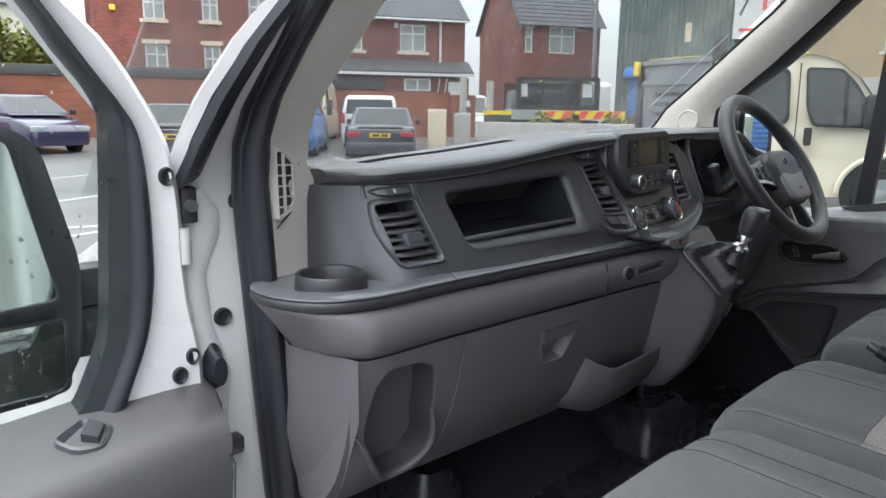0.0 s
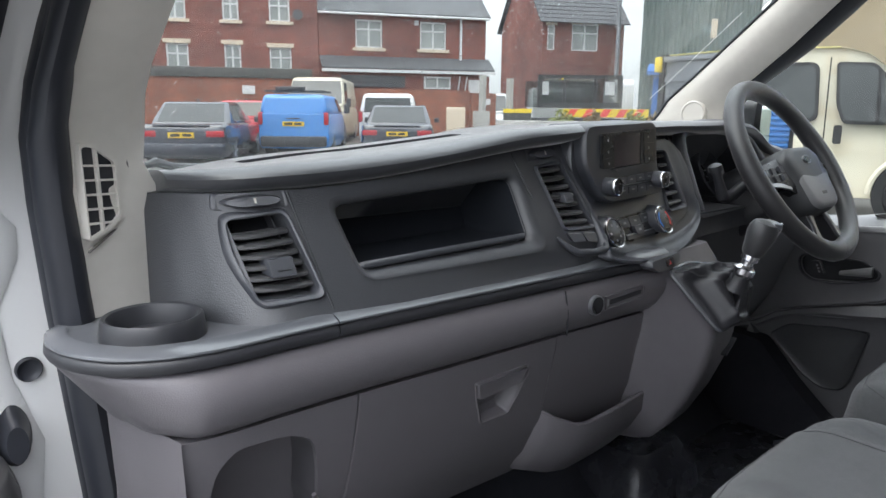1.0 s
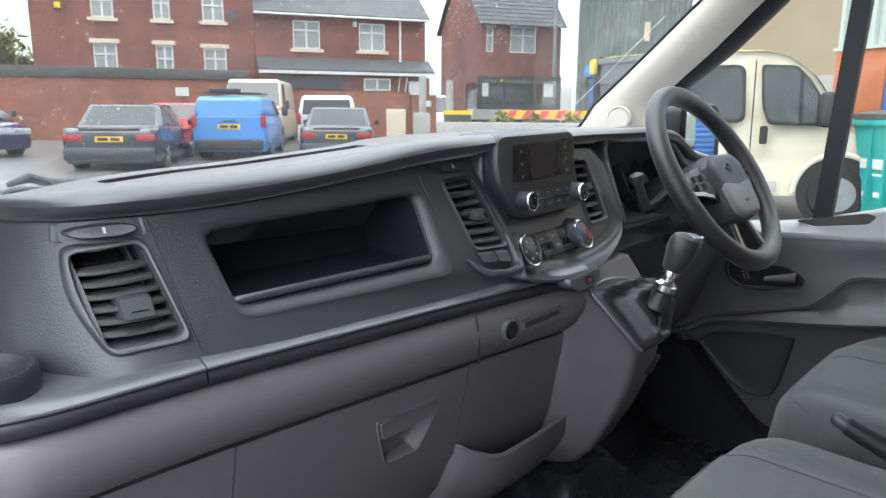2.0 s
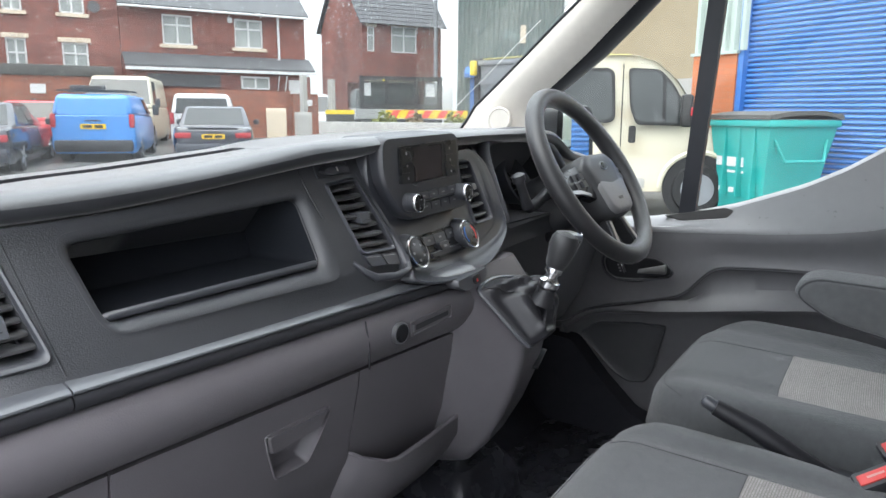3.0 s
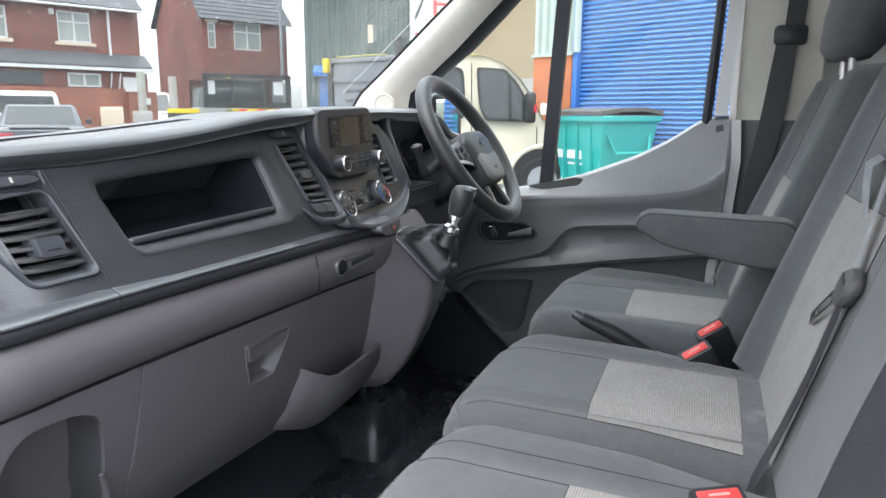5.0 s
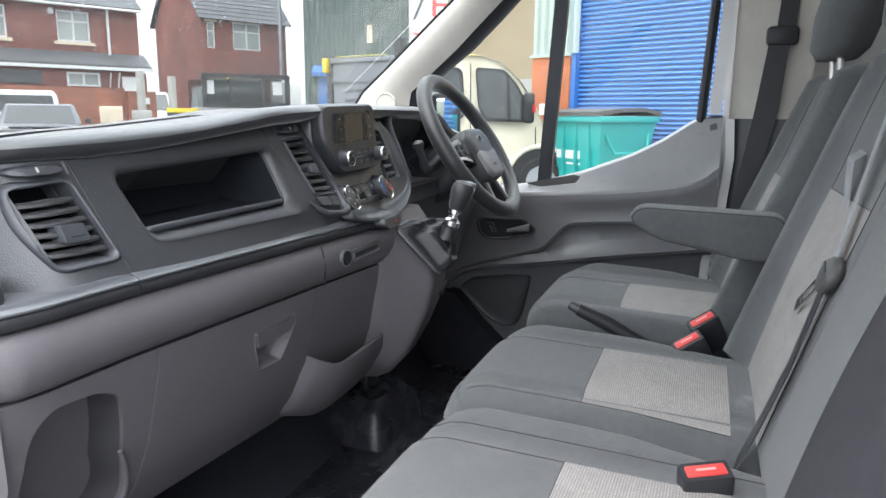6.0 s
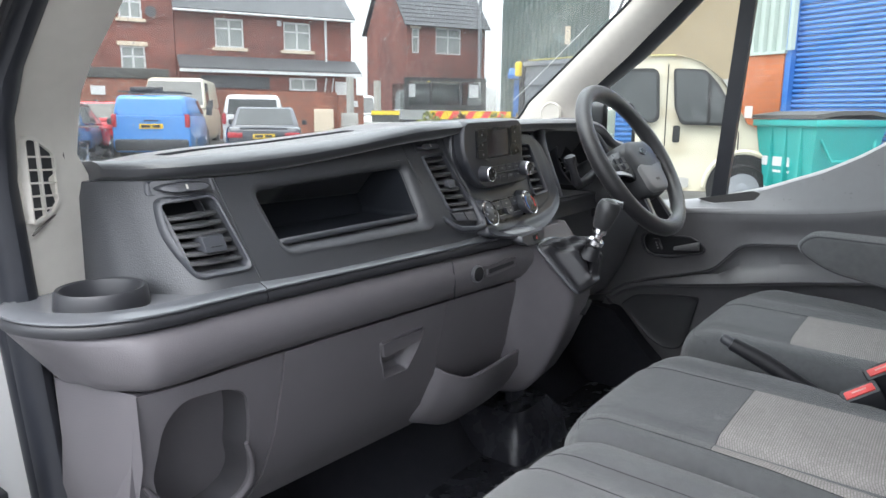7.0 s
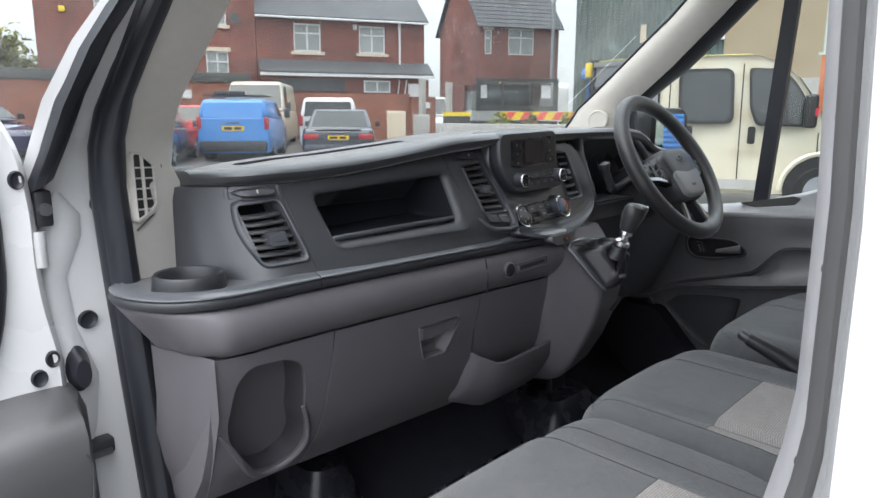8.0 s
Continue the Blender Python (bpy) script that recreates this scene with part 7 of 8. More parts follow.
part("roof", loft([[(7.2, y, z), (14.2, y, z), (14.2, y, z + 0.08), (7.2, y, z + 0.08)] for y, z in ((-0.25, 5.2), (4.0, 8.2), (8.25, 5.2))]), SLATE, hb2, "grey slate roof")
part("gutter", tube([(7.2, -0.28, 5.18), (14.15, -0.28, 5.18)], 0.045, 8), UPVC, hb2, "white gutter")
part("drainpipe", tube([(13.0, -0.06, 5.2), (13.0, -0.06, 3.5)], 0.05, 8), UPVC, hb2, "white drainpipe")
part("alarm_box", box(11.05, 11.22, -0.06, 0.02, 4.85, 5.05, bevel=0.02), UPVC, hb2)
part("lean_to_roof", loft([[(7.26, y, z), (14.25, y, z), (14.25, y, z + 0.06), (7.26, y, z + 0.06)] for y, z in ((0.02, 3.55), (-0.75, 3.08))]), SLATE, hb2, "slate lean-to roof")
part("fascia", box(7.26, 14.28, -0.83, -0.76, 2.95, 3.06), UPVC, hb2, "white fascia board")
part("lean_to_wall", box(7.3, 14.1, -0.55, -0.02, 0, 2.9), BRICK, hb2)
part("louvre_panel", box(8.0, 10.55, -0.60, -0.553, 2.40, 2.84), SLATE, hb2, "grey boarded panel")
window(hb2, 11.32, 12.42, 2.36, 2.84, y=-0.68, transom=0, sill=False)
part("white_door", box(13.2, 13.9, -0.60, -0.553, 1.4, 2.75), UPVC, hb2, "white back door")
for x in (12.75, 13.05):
    part("bracket", tube([(x, -0.56, 2.3), (x, -0.85, 2.86)], 0.03, 6), UPVC, hb2)
# boundary wall
bw = placed("boundary_wall", "weathered red brick boundary wall with dark coping", "wall", HM, kind="structure")
part("brickwork", box(-14, 6.8, -1.2, -0.95, 0, 2.62), BRICK2, bw)
part("coping", box(-14, 6.85, -1.26, -0.89, 2.624, 2.98, bevel=0.02), COPING, bw, "dark weathered coping")
part("brickwork", box(6.8, 13.0, -1.4, -1.15, 0, 2.30), BRICK2, bw)
part("brickwork", box(13.0, 14.0, -1.7, -1.35, 0, 2.20), BRICK2, bw)
part("wall_sign", box(4.3, 4.75, -1.24, -1.205, 2.05, 2.35), UPVC, bw, "small white wall sign")
part("wall_sign", box(13.35, 13.75, -1.74, -1.703, 1.75, 1.98), UPVC, bw, "small white wall sign")
solid("side_wall", box(0, 14, 0, 0.25, 0, 2.6, m=frame_at((-6, 28), (-4.1, 33))), BRICK2, "red brick wall beside the parked cars", "wall", "structure")
# detached house
CM = frame_at((26.83, 22.43), (30.9, 20.22))
hc = placed("detached_house", "red brick gable-sided house with dark tiled roof", "house", CM)
wc = part("wall", loft([[(x, y, z) for y, z in ((0, 0), (0, 6.05), (3.2, 9.3), (6.4, 6.05), (6.4, 0))] for x in (-0.25, 4.2)]), BRICK, hc, smooth=0)
cwin = [(-0.0 + 0.02, 0.42, 4.55, 5.75), (1.33, 2.78, 4.55, 5.85), (-0.0, 0.9, 2.2, 3.1), (1.2, 2.9, 2.2, 3.1)]
cut_boxes(wc, [(x0, x1, -0.2, 0.2, z0, z1) for x0, x1, z0, z1 in cwin])
for i, (x0, x1, z0, z1) in enumerate(cwin):
    window(hc, x0, x1, z0, z1, bars=(0.5,) if i % 2 else (), transom=0.66, sill=False, lintel=True)
rf = bmesh.new()
for k in range(16):
    t0, t1 = k / 16, (k + 1) / 16
    add_box(rf, -0.45, 4.4, 0, 0.30, 0, 0.05, m=Matrix.Translation((0, -0.25 + 3.45 * t0, 5.85 + 3.55 * t0)) @ Euler((radians(43), 0, 0)).to_matrix().to_4x4())
part("roof", rf, TILES, hc, "dark grey tiled roof", smooth=0)
part("rear_roof", box(-0.45, 4.4, 0, 4.9, 0, 0.08, m=Matrix.Translation((0, 3.2, 9.42)) @ Euler((radians(-45), 0, 0)).to_matrix().to_4x4()), TILES, hc)
solid("lamp_post", tube([(26.3, 17.9, 0.3), (26.3, 17.9, 9.0)], [0.11, 0.07], 10), STEEL, "tall galvanised steel lamp post", "lamp post")
solid("far_roofs", box(0, 6, 0, 8, 0, 5.2, m=frame_at((33.5, 19.5), (36, 16))), SLATE, "grey slate roofed building in the distance", "building")
# clad warehouse with its sign
WM_ = frame_at((23.85, 15.09), (26.6, 9.0))
wh = placed("warehouse", "dark green profiled steel warehouse", "building", WM_)
prof = []
for k in range(76):
    x = k * 0.2
    prof += [(x, 0.0), (x + 0.05, -0.05), (x + 0.11, -0.05), (x + 0.16, 0.0)]
part("cladding", loft([[(x, y, z) for x, y in prof] for z in (0.0, 7.6)], closed_ring=False), GREENB, wh, smooth=0)
part("end_cladding", box(-0.05, 0.0, 0.0, 14, 0, 7.55), GREENB, wh)
part("shell", box(0.02, 15.1, 0.05, 14, 0, 7.5), GREENB, wh)
part("roof_edge", box(-0.1, 15.3, -0.12, 0.2, 7.55, 7.75), GREENB, wh)
sg = part("sign_board", box(4.2, 7.0, -0.16, -0.08, 4.35, 7.0), UPVC, wh, "white sign board with red and grey shapes")
for x0, x1, z0, z1 in ((5.15, 6.8, 6.05, 6.22), (5.15, 5.30, 5.35, 6.22), (5.3, 5.75, 5.75, 5.88), (5.9, 6.1, 5.4, 5.95), (6.25, 6.45, 5.4, 5.95), (6.6, 6.8, 5.4, 5.95), (4.4, 6.8, 4.62, 4.72)):
    part("red_bar", box(x0, x1, -0.170, -0.162, z0, z1), RED, sg)
part("grey_swoosh", tube([(4.4, -0.165, 5.2), (4.7, -0.165, 5.9), (4.95, -0.165, 6.4), (5.3, -0.165, 6.5)], 0.05, 6, flat=0.2), SLATE, sg)
part("notice", box(2.5, 2.72, -0.08, -0.055, 4.3, 5.0), STONE, wh, "pale yellow notice")
part("blue_door", box(0.5, 2.6, -0.10, -0.055, 0, 2.9), BLUEP, wh, "blue shutter door")
part("blue_canopy", loft([[(x, 0, 3.4), (x, -0.5, 3.1), (x, -0.5, 2.95), (x, 0, 2.95)] for x in (0.3, 2.8)]), BLUEP, wh)

# street wall, planter, electric cabinets
pl = placed("planter_wall", "pale concrete planter wall with low shrubs", "wall", frame_at((13.68, 13.33), (15.6, 8.4)), kind="structure")
part("wall", box(0.0, 9, 0, 0.3, 0, 1.24, bevel=0.03), CONC, pl)
for k, (x, w) in enumerate(((1.7, 0.42), (2.6, 0.3), (3.75, 0.34), (4.3, 0.3))):
    bm = bmesh.new()
    rng = random.Random(k)
    for i in range(160):
        a, r, h = rng.random() * 6.28, rng.random() ** 0.5 * w, rng.random()
        c = Vector((x + r * math.cos(a), 0.8 + 0.5 * r * math.sin(a), 1.15 + 0.42 * h * (1 - (r / w) ** 2)))
        d = Vector((rng.uniform(-1, 1), rng.uniform(-1, 1), rng.uniform(-0.2, 1))).normalized() * 0.09
        e = d.cross(Vector((rng.uniform(-1, 1), rng.uniform(-1, 1), 1))).normalized() * 0.05
        v = [bm.verts.new(c + s) for s in (-d, e, d, -e)]
        bm.faces.new(v)
    sh = part("shrub", bm, DRYLEAF if k % 2 else LEAF, smooth=0)
    sh.matrix_basis = pl.matrix_basis
    tagged(sh, "low straggly shrub behind the planter wall", "shrub", "planter shrubs")
for i, (px, py, w, h, mt) in enumerate(((12.9, 14.6, 0.55, 1.35, STONE), (13.6, 14.2, 0.5, 1.25, CONC))):
    cb = placed("service_cabinet", "pale metal service cabinet by the kerb", "cabinet", frame_at((px, py), (px + 1, py - 1), 0.25), "service cabinets")
    part("body", box(0, w, 0, 0.4, 0, h, bevel=0.02), mt, cb)
    part("door", box(0.04, w - 0.04, -0.015, 0.0, 0.08, h - 0.08), mt, cb)
for i, (px, py, h) in enumerate(((14.6, 14.8, 2.4), (15.3, 14.3, 2.3))):
    solid("timber_post", box(px, px + 0.16, py, py + 0.16, 0.2, h + 0.2), CONC, "weathered grey post by the wall", "post", group="gate posts")
solid("pallet_stack", box(0, 0.8, 0, 0.6, 0, 1.2, m=frame_at((14.3, 13.6), (15.0, 12.9), 0.25)), COPING, "dark stacked crate with yellow band by the kerb", "crate")
solid("yellow_band", box(-0.01, 0.81, -0.02, 0.62, 1.2, 1.32, m=frame_at((14.3, 13.6), (15.0, 12.9), 0.25)), YELLOW, "yellow lid on a dark crate", "lid")


# ---- vehicles ----
def wheel_at(parent, x, y, r, w=0.2):
    c = [2 * math.pi * k / 24 for k in range(24)]
    s = 1 if x > 0 else -1
    ty = part("wheel", loft([[(x - s * o, y + q * math.cos(a), r + q * math.sin(a)) for a in c] for o, q in ((w, r * 0.9), (w, r), (0.03, r), (0.0, r * 0.93), (0.0, r * 0.66))]), TYRE, parent, "black tyre")
    part("rim", loft([[(x - s * o, y + q * math.cos(a), r + q * math.sin(a)) for a in c] for o, q in ((0.005, r * 0.66), (0.02, r * 0.6), (0.05, r * 0.3), (0.01, r * 0.12))]), CHROMED, ty)
    for k in range(5):
        a = 2 * math.pi * k / 5
        part("rim_spoke", tube([(x - s * 0.01, y + r * 0.12 * math.cos(a), r + r * 0.12 * math.sin(a)), (x - s * 0.008, y + r * 0.62 * math.cos(a), r + r * 0.62 * math.sin(a))], 0.035, 6), CHROMED, ty)


def face_plate(quad, off, inset=0.0):
    """A thin plate on a four-sided face, moved off it along its normal."""
    q = [Vector(p) for p in quad]
    c = sum(q, Vector()) / 4
    n = (q[1] - q[0]).cross(q[3] - q[0]).normalized()
    out = [p + (c - p) * inset for p in q]
    return loft([[p + n * (off - 0.008) for p in out], [p + n * off for p in out]])


def vehicle(name, label, category, m, paint, L=4.7, Wd=1.84, belt=0.95, roof=1.46, cab=(0.75, 1.35, 2.6, 3.5), taper=0.76, group="parked cars", van=False, rear=True, rack=False, plate_m=None, bumper=None, rw=0.33):
    """A road vehicle with its tail at y = 0 and its nose at y = L."""
    v = placed(name, label, category, m, group)
    h = Wd / 2
    st = [(-0.02, 0.80, belt - 0.16), (0.0, 0.88, belt - 0.09), (0.05, 0.94, belt - 0.03), (0.16, 0.98, belt), (0.5, 1.0, belt + 0.005), (L * 0.5, 1.0, belt), (L - 1.0, 0.99, belt - 0.06), (L - 0.35, 0.94, belt - 0.20), (L - 0.08, 0.85, belt - 0.32), (L, 0.75, belt - 0.40)]
    if van:
        st = [(0.0, 0.96, belt), (0.05, 0.99, belt), (L * 0.5, 1.0, belt), (L - 0.9, 0.99, belt - 0.02), (L - 0.4, 0.93, belt - 0.12), (L - 0.05, 0.82, belt - 0.3), (L, 0.7, belt - 0.4)]
    rows = []
    for y, k, zb in st:
        rows.append([(-h * k * 0.94, y, 0.22), (-h * k, y, 0.34), (-h * k, y, zb - 0.22), (-h * k * 0.97, y, zb - 0.04), (-h * k * 0.92, y, zb), (h * k * 0.92, y, zb), (h * k * 0.97, y, zb - 0.04), (h * k, y, zb - 0.22), (h * k, y, 0.34), (h * k * 0.94, y, 0.22)])
    body = part("body", loft(rows), paint, v, smooth=60)
    soft = body.modifiers.new("soft", 'BEVEL')
    soft.width, soft.segments, soft.limit_method, soft.angle_limit = 0.07, 3, 'ANGLE', radians(25)
    y0, y1, y2, y3 = cab
    hb_, hr = (h * 0.975 if van else h * 0.93), h * taper
    low = [(-hb_, y0, belt - 0.02), (hb_, y0, belt - 0.02), (hb_, y3, belt - 0.03), (-hb_, y3, belt - 0.03)]
    top = [(-hr, y1, roof), (hr, y1, roof), (hr * 0.96, y2, roof), (-hr * 0.96, y2, roof)]
    bm = loft([low, top])
    bmesh.ops.bevel(bm, geom=[e for e in bm.edges], offset=0.07 if not van else 0.12, segments=3, affect='EDGES', profile=0.5)
    part("cabin", bm, paint, v)
    lo, to = [Vector(p) for p in low], [Vector(p) for p in top]
    mix = lambda a, b, t: a + (b - a) * t
    if rear:
        a, b = (0.12, 0.90) if not van else (0.06, 0.78)
        q = [mix(mix(lo[0], lo[1], 0.08), mix(to[0], to[1], 0.06), a), mix(mix(lo[1], lo[0], 0.08), mix(to[1], to[0], 0.06), a), mix(mix(lo[1], lo[0], 0.08), mix(to[1], to[0], 0.06), b), mix(mix(lo[0], lo[1], 0.08), mix(to[0], to[1], 0.06), b)]
        part("rear_window", face_plate(q, 0.006), CARGLASS if rear is True else paint, v, "tinted rear window" if rear is True else "blanked painted rear door panel", smooth=0)
    fq = [mix(lo[2], to[2], 0.1), mix(lo[3], to[3], 0.1), mix(lo[3], to[3], 0.9), mix(lo[2], to[2], 0.9)]
    part("windscreen", face_plate(fq, 0.006, 0.06), CARGLASS, v, "dark windscreen", smooth=0)
    for s in (1, -1):
        a, b, c, d = (lo[1], lo[2], to[2], to[1]) if s > 0 else (lo[3], lo[0], to[0], to[3])
        for u0, u1 in (((0.12, 0.45), (0.49, 0.84)) if not van else ((0.70, 0.90),)):
            if s < 0:
                u0, u1 = 1 - u1, 1 - u0
            q = [mix(mix(a, b, u0), mix(d, c, u0), 0.14), mix(mix(a, b, u1), mix(d, c, u1), 0.14), mix(mix(a, b, u1), mix(d, c, u1), 0.84), mix(mix(a, b, u0), mix(d, c, u0), 0.84)]
            part("side_window", face_plate(q, 0.006), CARGLASS, v, "tinted side window", smooth=0)
        part("wing_mirror", box(s * (h + 0.02), s * (h + 0.17), y3 - 0.35, y3 - 0.25, belt, belt + (0.15 if not van else 0.26), bevel=0.03), BLACK, v)
        zl = belt - 0.20 if not van else belt - 0.12
        hl = 0.13 if not van else 0.30
        part("tail_light", box(s * (h * 0.54 if not van else h * 0.86), s * (h * (0.93 if not van else 0.985)), -0.03, 0.14, zl - hl * 0.5, zl + hl * 0.5, bevel=0.02), TAIL, v, "red tail light")
        part("head_light", box(s * h * 0.45, s * h * 0.84, L - 0.30, L - 0.02, belt - 0.42, belt - 0.27, bevel=0.03), PANE, v, "clear headlight")
        for yy in (0.85, L - 0.9):
            wheel_at(v, s * (h - 0.01), yy, rw)
    part("rear_bumper", box(-h * 0.93, h * 0.93, -0.10, 0.06, 0.26, 0.52, bevel=0.05), bumper or paint, v)
    if not van:
        part("valance", box(-h * 0.86, h * 0.86, -0.085, 0.05, 0.20, 0.31, bevel=0.03), BLACK, v, "black lower valance")
        part("boot_lip", box(-h * 0.62, h * 0.62, 0.0, 0.10, belt - 0.045, belt - 0.01, bevel=0.015), paint, v)
        part("aerial", box(-0.03, 0.03, y1 + 0.1, y1 + 0.24, roof - 0.02, roof + 0.06, bevel=0.015), BLACK, v)
    np_ = part("number_plate", box(-0.26, 0.26, -0.035 if not van else -0.02, 0.0, belt - 0.28 if not van else belt - 0.30, belt - 0.17 if not van else belt - 0.19), plate_m or YELLOWP, v, "yellow number plate")
    zc = belt - 0.225 if not van else belt - 0.245
    for k, (a, b) in enumerate(((-0.21, -0.02), (0.03, 0.20))):
        part("plate_bar", box(a, b, -0.04 if not van else -0.025, -0.034 if not van else -0.019, zc - 0.03, zc + 0.03), TYRE, np_, "dark bar")
    part("handle_strip", box(-0.16, 0.16, -0.025, 0.01, belt - 0.13, belt - 0.10, bevel=0.008), BLACK, v)
    if rack:
        for yy in (y1 + 0.2, y1 + 1.2):
            part("roof_bar", box(-hr, hr, yy, yy + 0.06, roof + 0.06, roof + 0.10), BLACK, v)
        part("light_bar", box(-0.45, 0.25, y1 + 0.1, y1 + 0.3, roof + 0.09, roof + 0.19, bevel=0.02), BLACK, v, "black roof light bar")
    return v


def tail_at(p, q, z):
    """The frame of a vehicle whose tail runs from p to q."""
    c = (Vector(p) + Vector(q)) / 2
    d = (Vector(q) - Vector(p)).normalized()
    return Matrix(((d.x, -d.y, 0, c.x), (d.y, d.x, 0, c.y), (0, 0, 1, z), (0, 0, 0, 1)))


vehicle("saloon_car", "dark navy saloon car parked tail outward", "car", tail_at((4.04, 14.14), (5.30, 13.2), 0.27), NAVY, belt=0.90, roof=1.37)
vehicle("saloon_car", "navy blue saloon car with red tail lights", "car", tail_at((9.10, 13.60), (10.48, 12.40), 0.24), NAVY, belt=0.90, roof=1.38, Wd=1.84)
vehicle("hatchback_car", "bright red hatchback car by the wall", "car", tail_at((7.0, 17.3), (7.98, 16.35), 0.34), REDCAR, L=3.9, Wd=1.62, belt=0.94, roof=1.38, cab=(0.12, 0.45, 2.2, 3.0))
vehicle("small_van", "bright blue small panel van with roof light bar", "van", tail_at((7.09, 15.0), (8.37, 13.88), 0.33), BLUEVAN, L=3.9, Wd=1.72, belt=1.06, roof=1.52, cab=(0.02, 0.10, 2.6, 3.2), taper=0.86, van=True, rear="panel", rack=True, bumper=BLACK)
vehicle("high_roof_van", "cream high-roof van behind the blue van", "van", tail_at((9.80, 18.9), (11.28, 17.6), 0.40) @ pose(0, 4.7, 0, 0, 0, 180), CREAM, L=4.7, Wd=1.95, belt=1.20, roof=2.14, cab=(0.02, 0.08, 3.2, 4.0), taper=0.86, van=True, rear="panel", rw=0.35)
vehicle("white_van", "white estate van behind the navy saloon", "van", tail_at((11.0, 16.3), (12.25, 15.2), 0.34), WHITE, L=4.4, Wd=1.72, belt=1.08, roof=1.64, cab=(0.02, 0.12, 3.0, 3.8), taper=0.84, van=True)
vehicle("white_van", "white van with yellow markings by the street", "van", tail_at((19.4, 18.9), (20.9, 17.9), 0.3) @ pose(0, 4.6, 0, 0, 0, 165), WHITE, L=4.6, Wd=1.85, belt=1.15, roof=1.95, cab=(0.02, 0.12, 3.0, 3.8), taper=0.86, van=True)
# cars by the side wall
vehicle("small_car", "glossy black small hatchback car", "car", frame_at((-0.1, 15.4), (1.1, 15.1), 0.28) @ pose(-0.75, 3.6, 0, 0, 0, 205), BLACKCAR, L=3.5, Wd=1.62, belt=0.98, roof=1.48, cab=(0.12, 0.5, 1.9, 2.8))
vehicle("hatchback_car", "dark purple hatchback car by the brick wall", "car", frame_at((2.1, 18.9), (3.3, 18.4), 0.36) @ pose(-0.3, 3.6, 0, 0, 0, 215), PURPLE, L=4.0, Wd=1.7, belt=0.98, roof=1.48, cab=(0.12, 0.5, 2.2, 3.1))

# tipper truck with chevrons
TM = frame_at((19.9, 17.2), (22.97, 14.53), 0.3)
tp = placed("tipper_truck", "white tipper truck with caged body and chevron tail board", "truck", TM)
cabp = rounded([(-0.05, 0.5), (-0.05, 1.05), (0.10, 1.25), (0.42, 2.0), (0.62, 2.20), (1.9, 2.25), (1.9, 0.5)], 0.10)
cab_ = part("cab", loft([[(x, 4.2 + 1.9 - p[0], p[1]) for p in cabp] for x in (0.55, 0.62, 2.70, 2.77)]), WHITE, tp, "white cab ahead of the body")
part("cab_rear_window", box(0.85, 2.5, 4.18, 4.2, 1.5, 2.05), PANE, cab_, "cab rear window", smooth=0)
part("cab_roof", loft([[(x, y, z) for y, z in rounded([(1.2, 0.6), (1.2, 2.35), (1.5, 2.52), (3.0, 2.52), (3.2, 2.4), (3.2, 0.6)], 0.12)] for x in (3.45, 3.55, 3.95, 4.18)]), WHITE, tp, "white van body beside the cage")
part("tail_board", box(1.10, 4.45, -0.05, 0.0, 1.0, 1.32), YELLOW, tp, "yellow and red chevron board")
for k in range(5):
    part("chevron", loft([[(1.2 + k * 0.65 + d, y, z) for d, z in ((0, 1.01), (0.3, 1.01), (0.5, 1.31), (0.2, 1.31))] for y in (-0.058, -0.052)]), RED, tp, smooth=0)
for a, b, c, d in ((0.1, 3.4, 2.45, 2.6), (0.1, 3.4, 1.35, 1.55), (0.1, 0.28, 1.5, 2.5), (3.2, 3.4, 1.5, 2.5), (1.1, 1.2, 1.5, 2.5), (2.3, 2.4, 1.5, 2.5)):
    part("cage_bar", box(a, b, 0.0, 0.10, c, d), TYRE, tp)
part("mesh_panel", box(0.12, 3.38, 0.2, 0.22, 1.4, 2.5), MESHG, tp, "dark see-through mesh", smooth=0)
part("mesh_panel", box(0.12, 3.38, 3.6, 3.62, 1.4, 2.5), MESHG, tp, "dark see-through mesh", smooth=0)
for x0, x1 in ((0.28, 0.55), (2.75, 3.12)):
    part("cage_notice", box(x0, x1, 0.13, 0.14, 1.85, 2.35), UPVC, tp, "pale cage notice")
part("beacon", tube([(1.05, 0.05, 2.42), (1.05, 0.05, 2.52), (1.05, 0.05, 2.54)], [0.06, 0.05, 0.02], 10), YELLOW, tp, "small amber beacon")
part("bed", box(0.1, 3.4, 0.0, 4.0, 0.55, 0.95), TYRE, tp)
wheel_at(tp, 0.35, 0.9, 0.38)
wheel_at(tp, 3.2, 0.9, 0.38)

# cream crew cab beside the shutter
VM = frame_at((7.0, 5.2), (8.4, 1.35), 0.18)
cv = placed("crew_cab_van", "grubby cream crew cab truck parked by the shutter", "van", VM)
prof = [(1.82, 0.30), (1.80, 1.98), (1.92, 2.07), (2.95, 2.06), (3.20, 1.98), (3.42, 1.80), (3.66, 1.46), (3.80, 1.20), (3.95, 1.14), (4.10, 0.92), (4.18, 0.62), (4.20, 0.34)]
rows = []
for y, g in ((0.06, 0.05), (0.0, 0.0), (0.05, 0.0), (1.0, 0.0), (1.9, 0.0), (1.95, 0.03)):
    tilt = lambda z: 0.12 * max(0.0, z - 1.2)
    rows.append([(x, y + (tilt(z) if y < 1 else -tilt(z)), z) for x, z in prof])
part("body", loft(rows), CREAM, cv)
sd = lambda z: 0.12 * max(0.0, z - 1.2) - 0.006
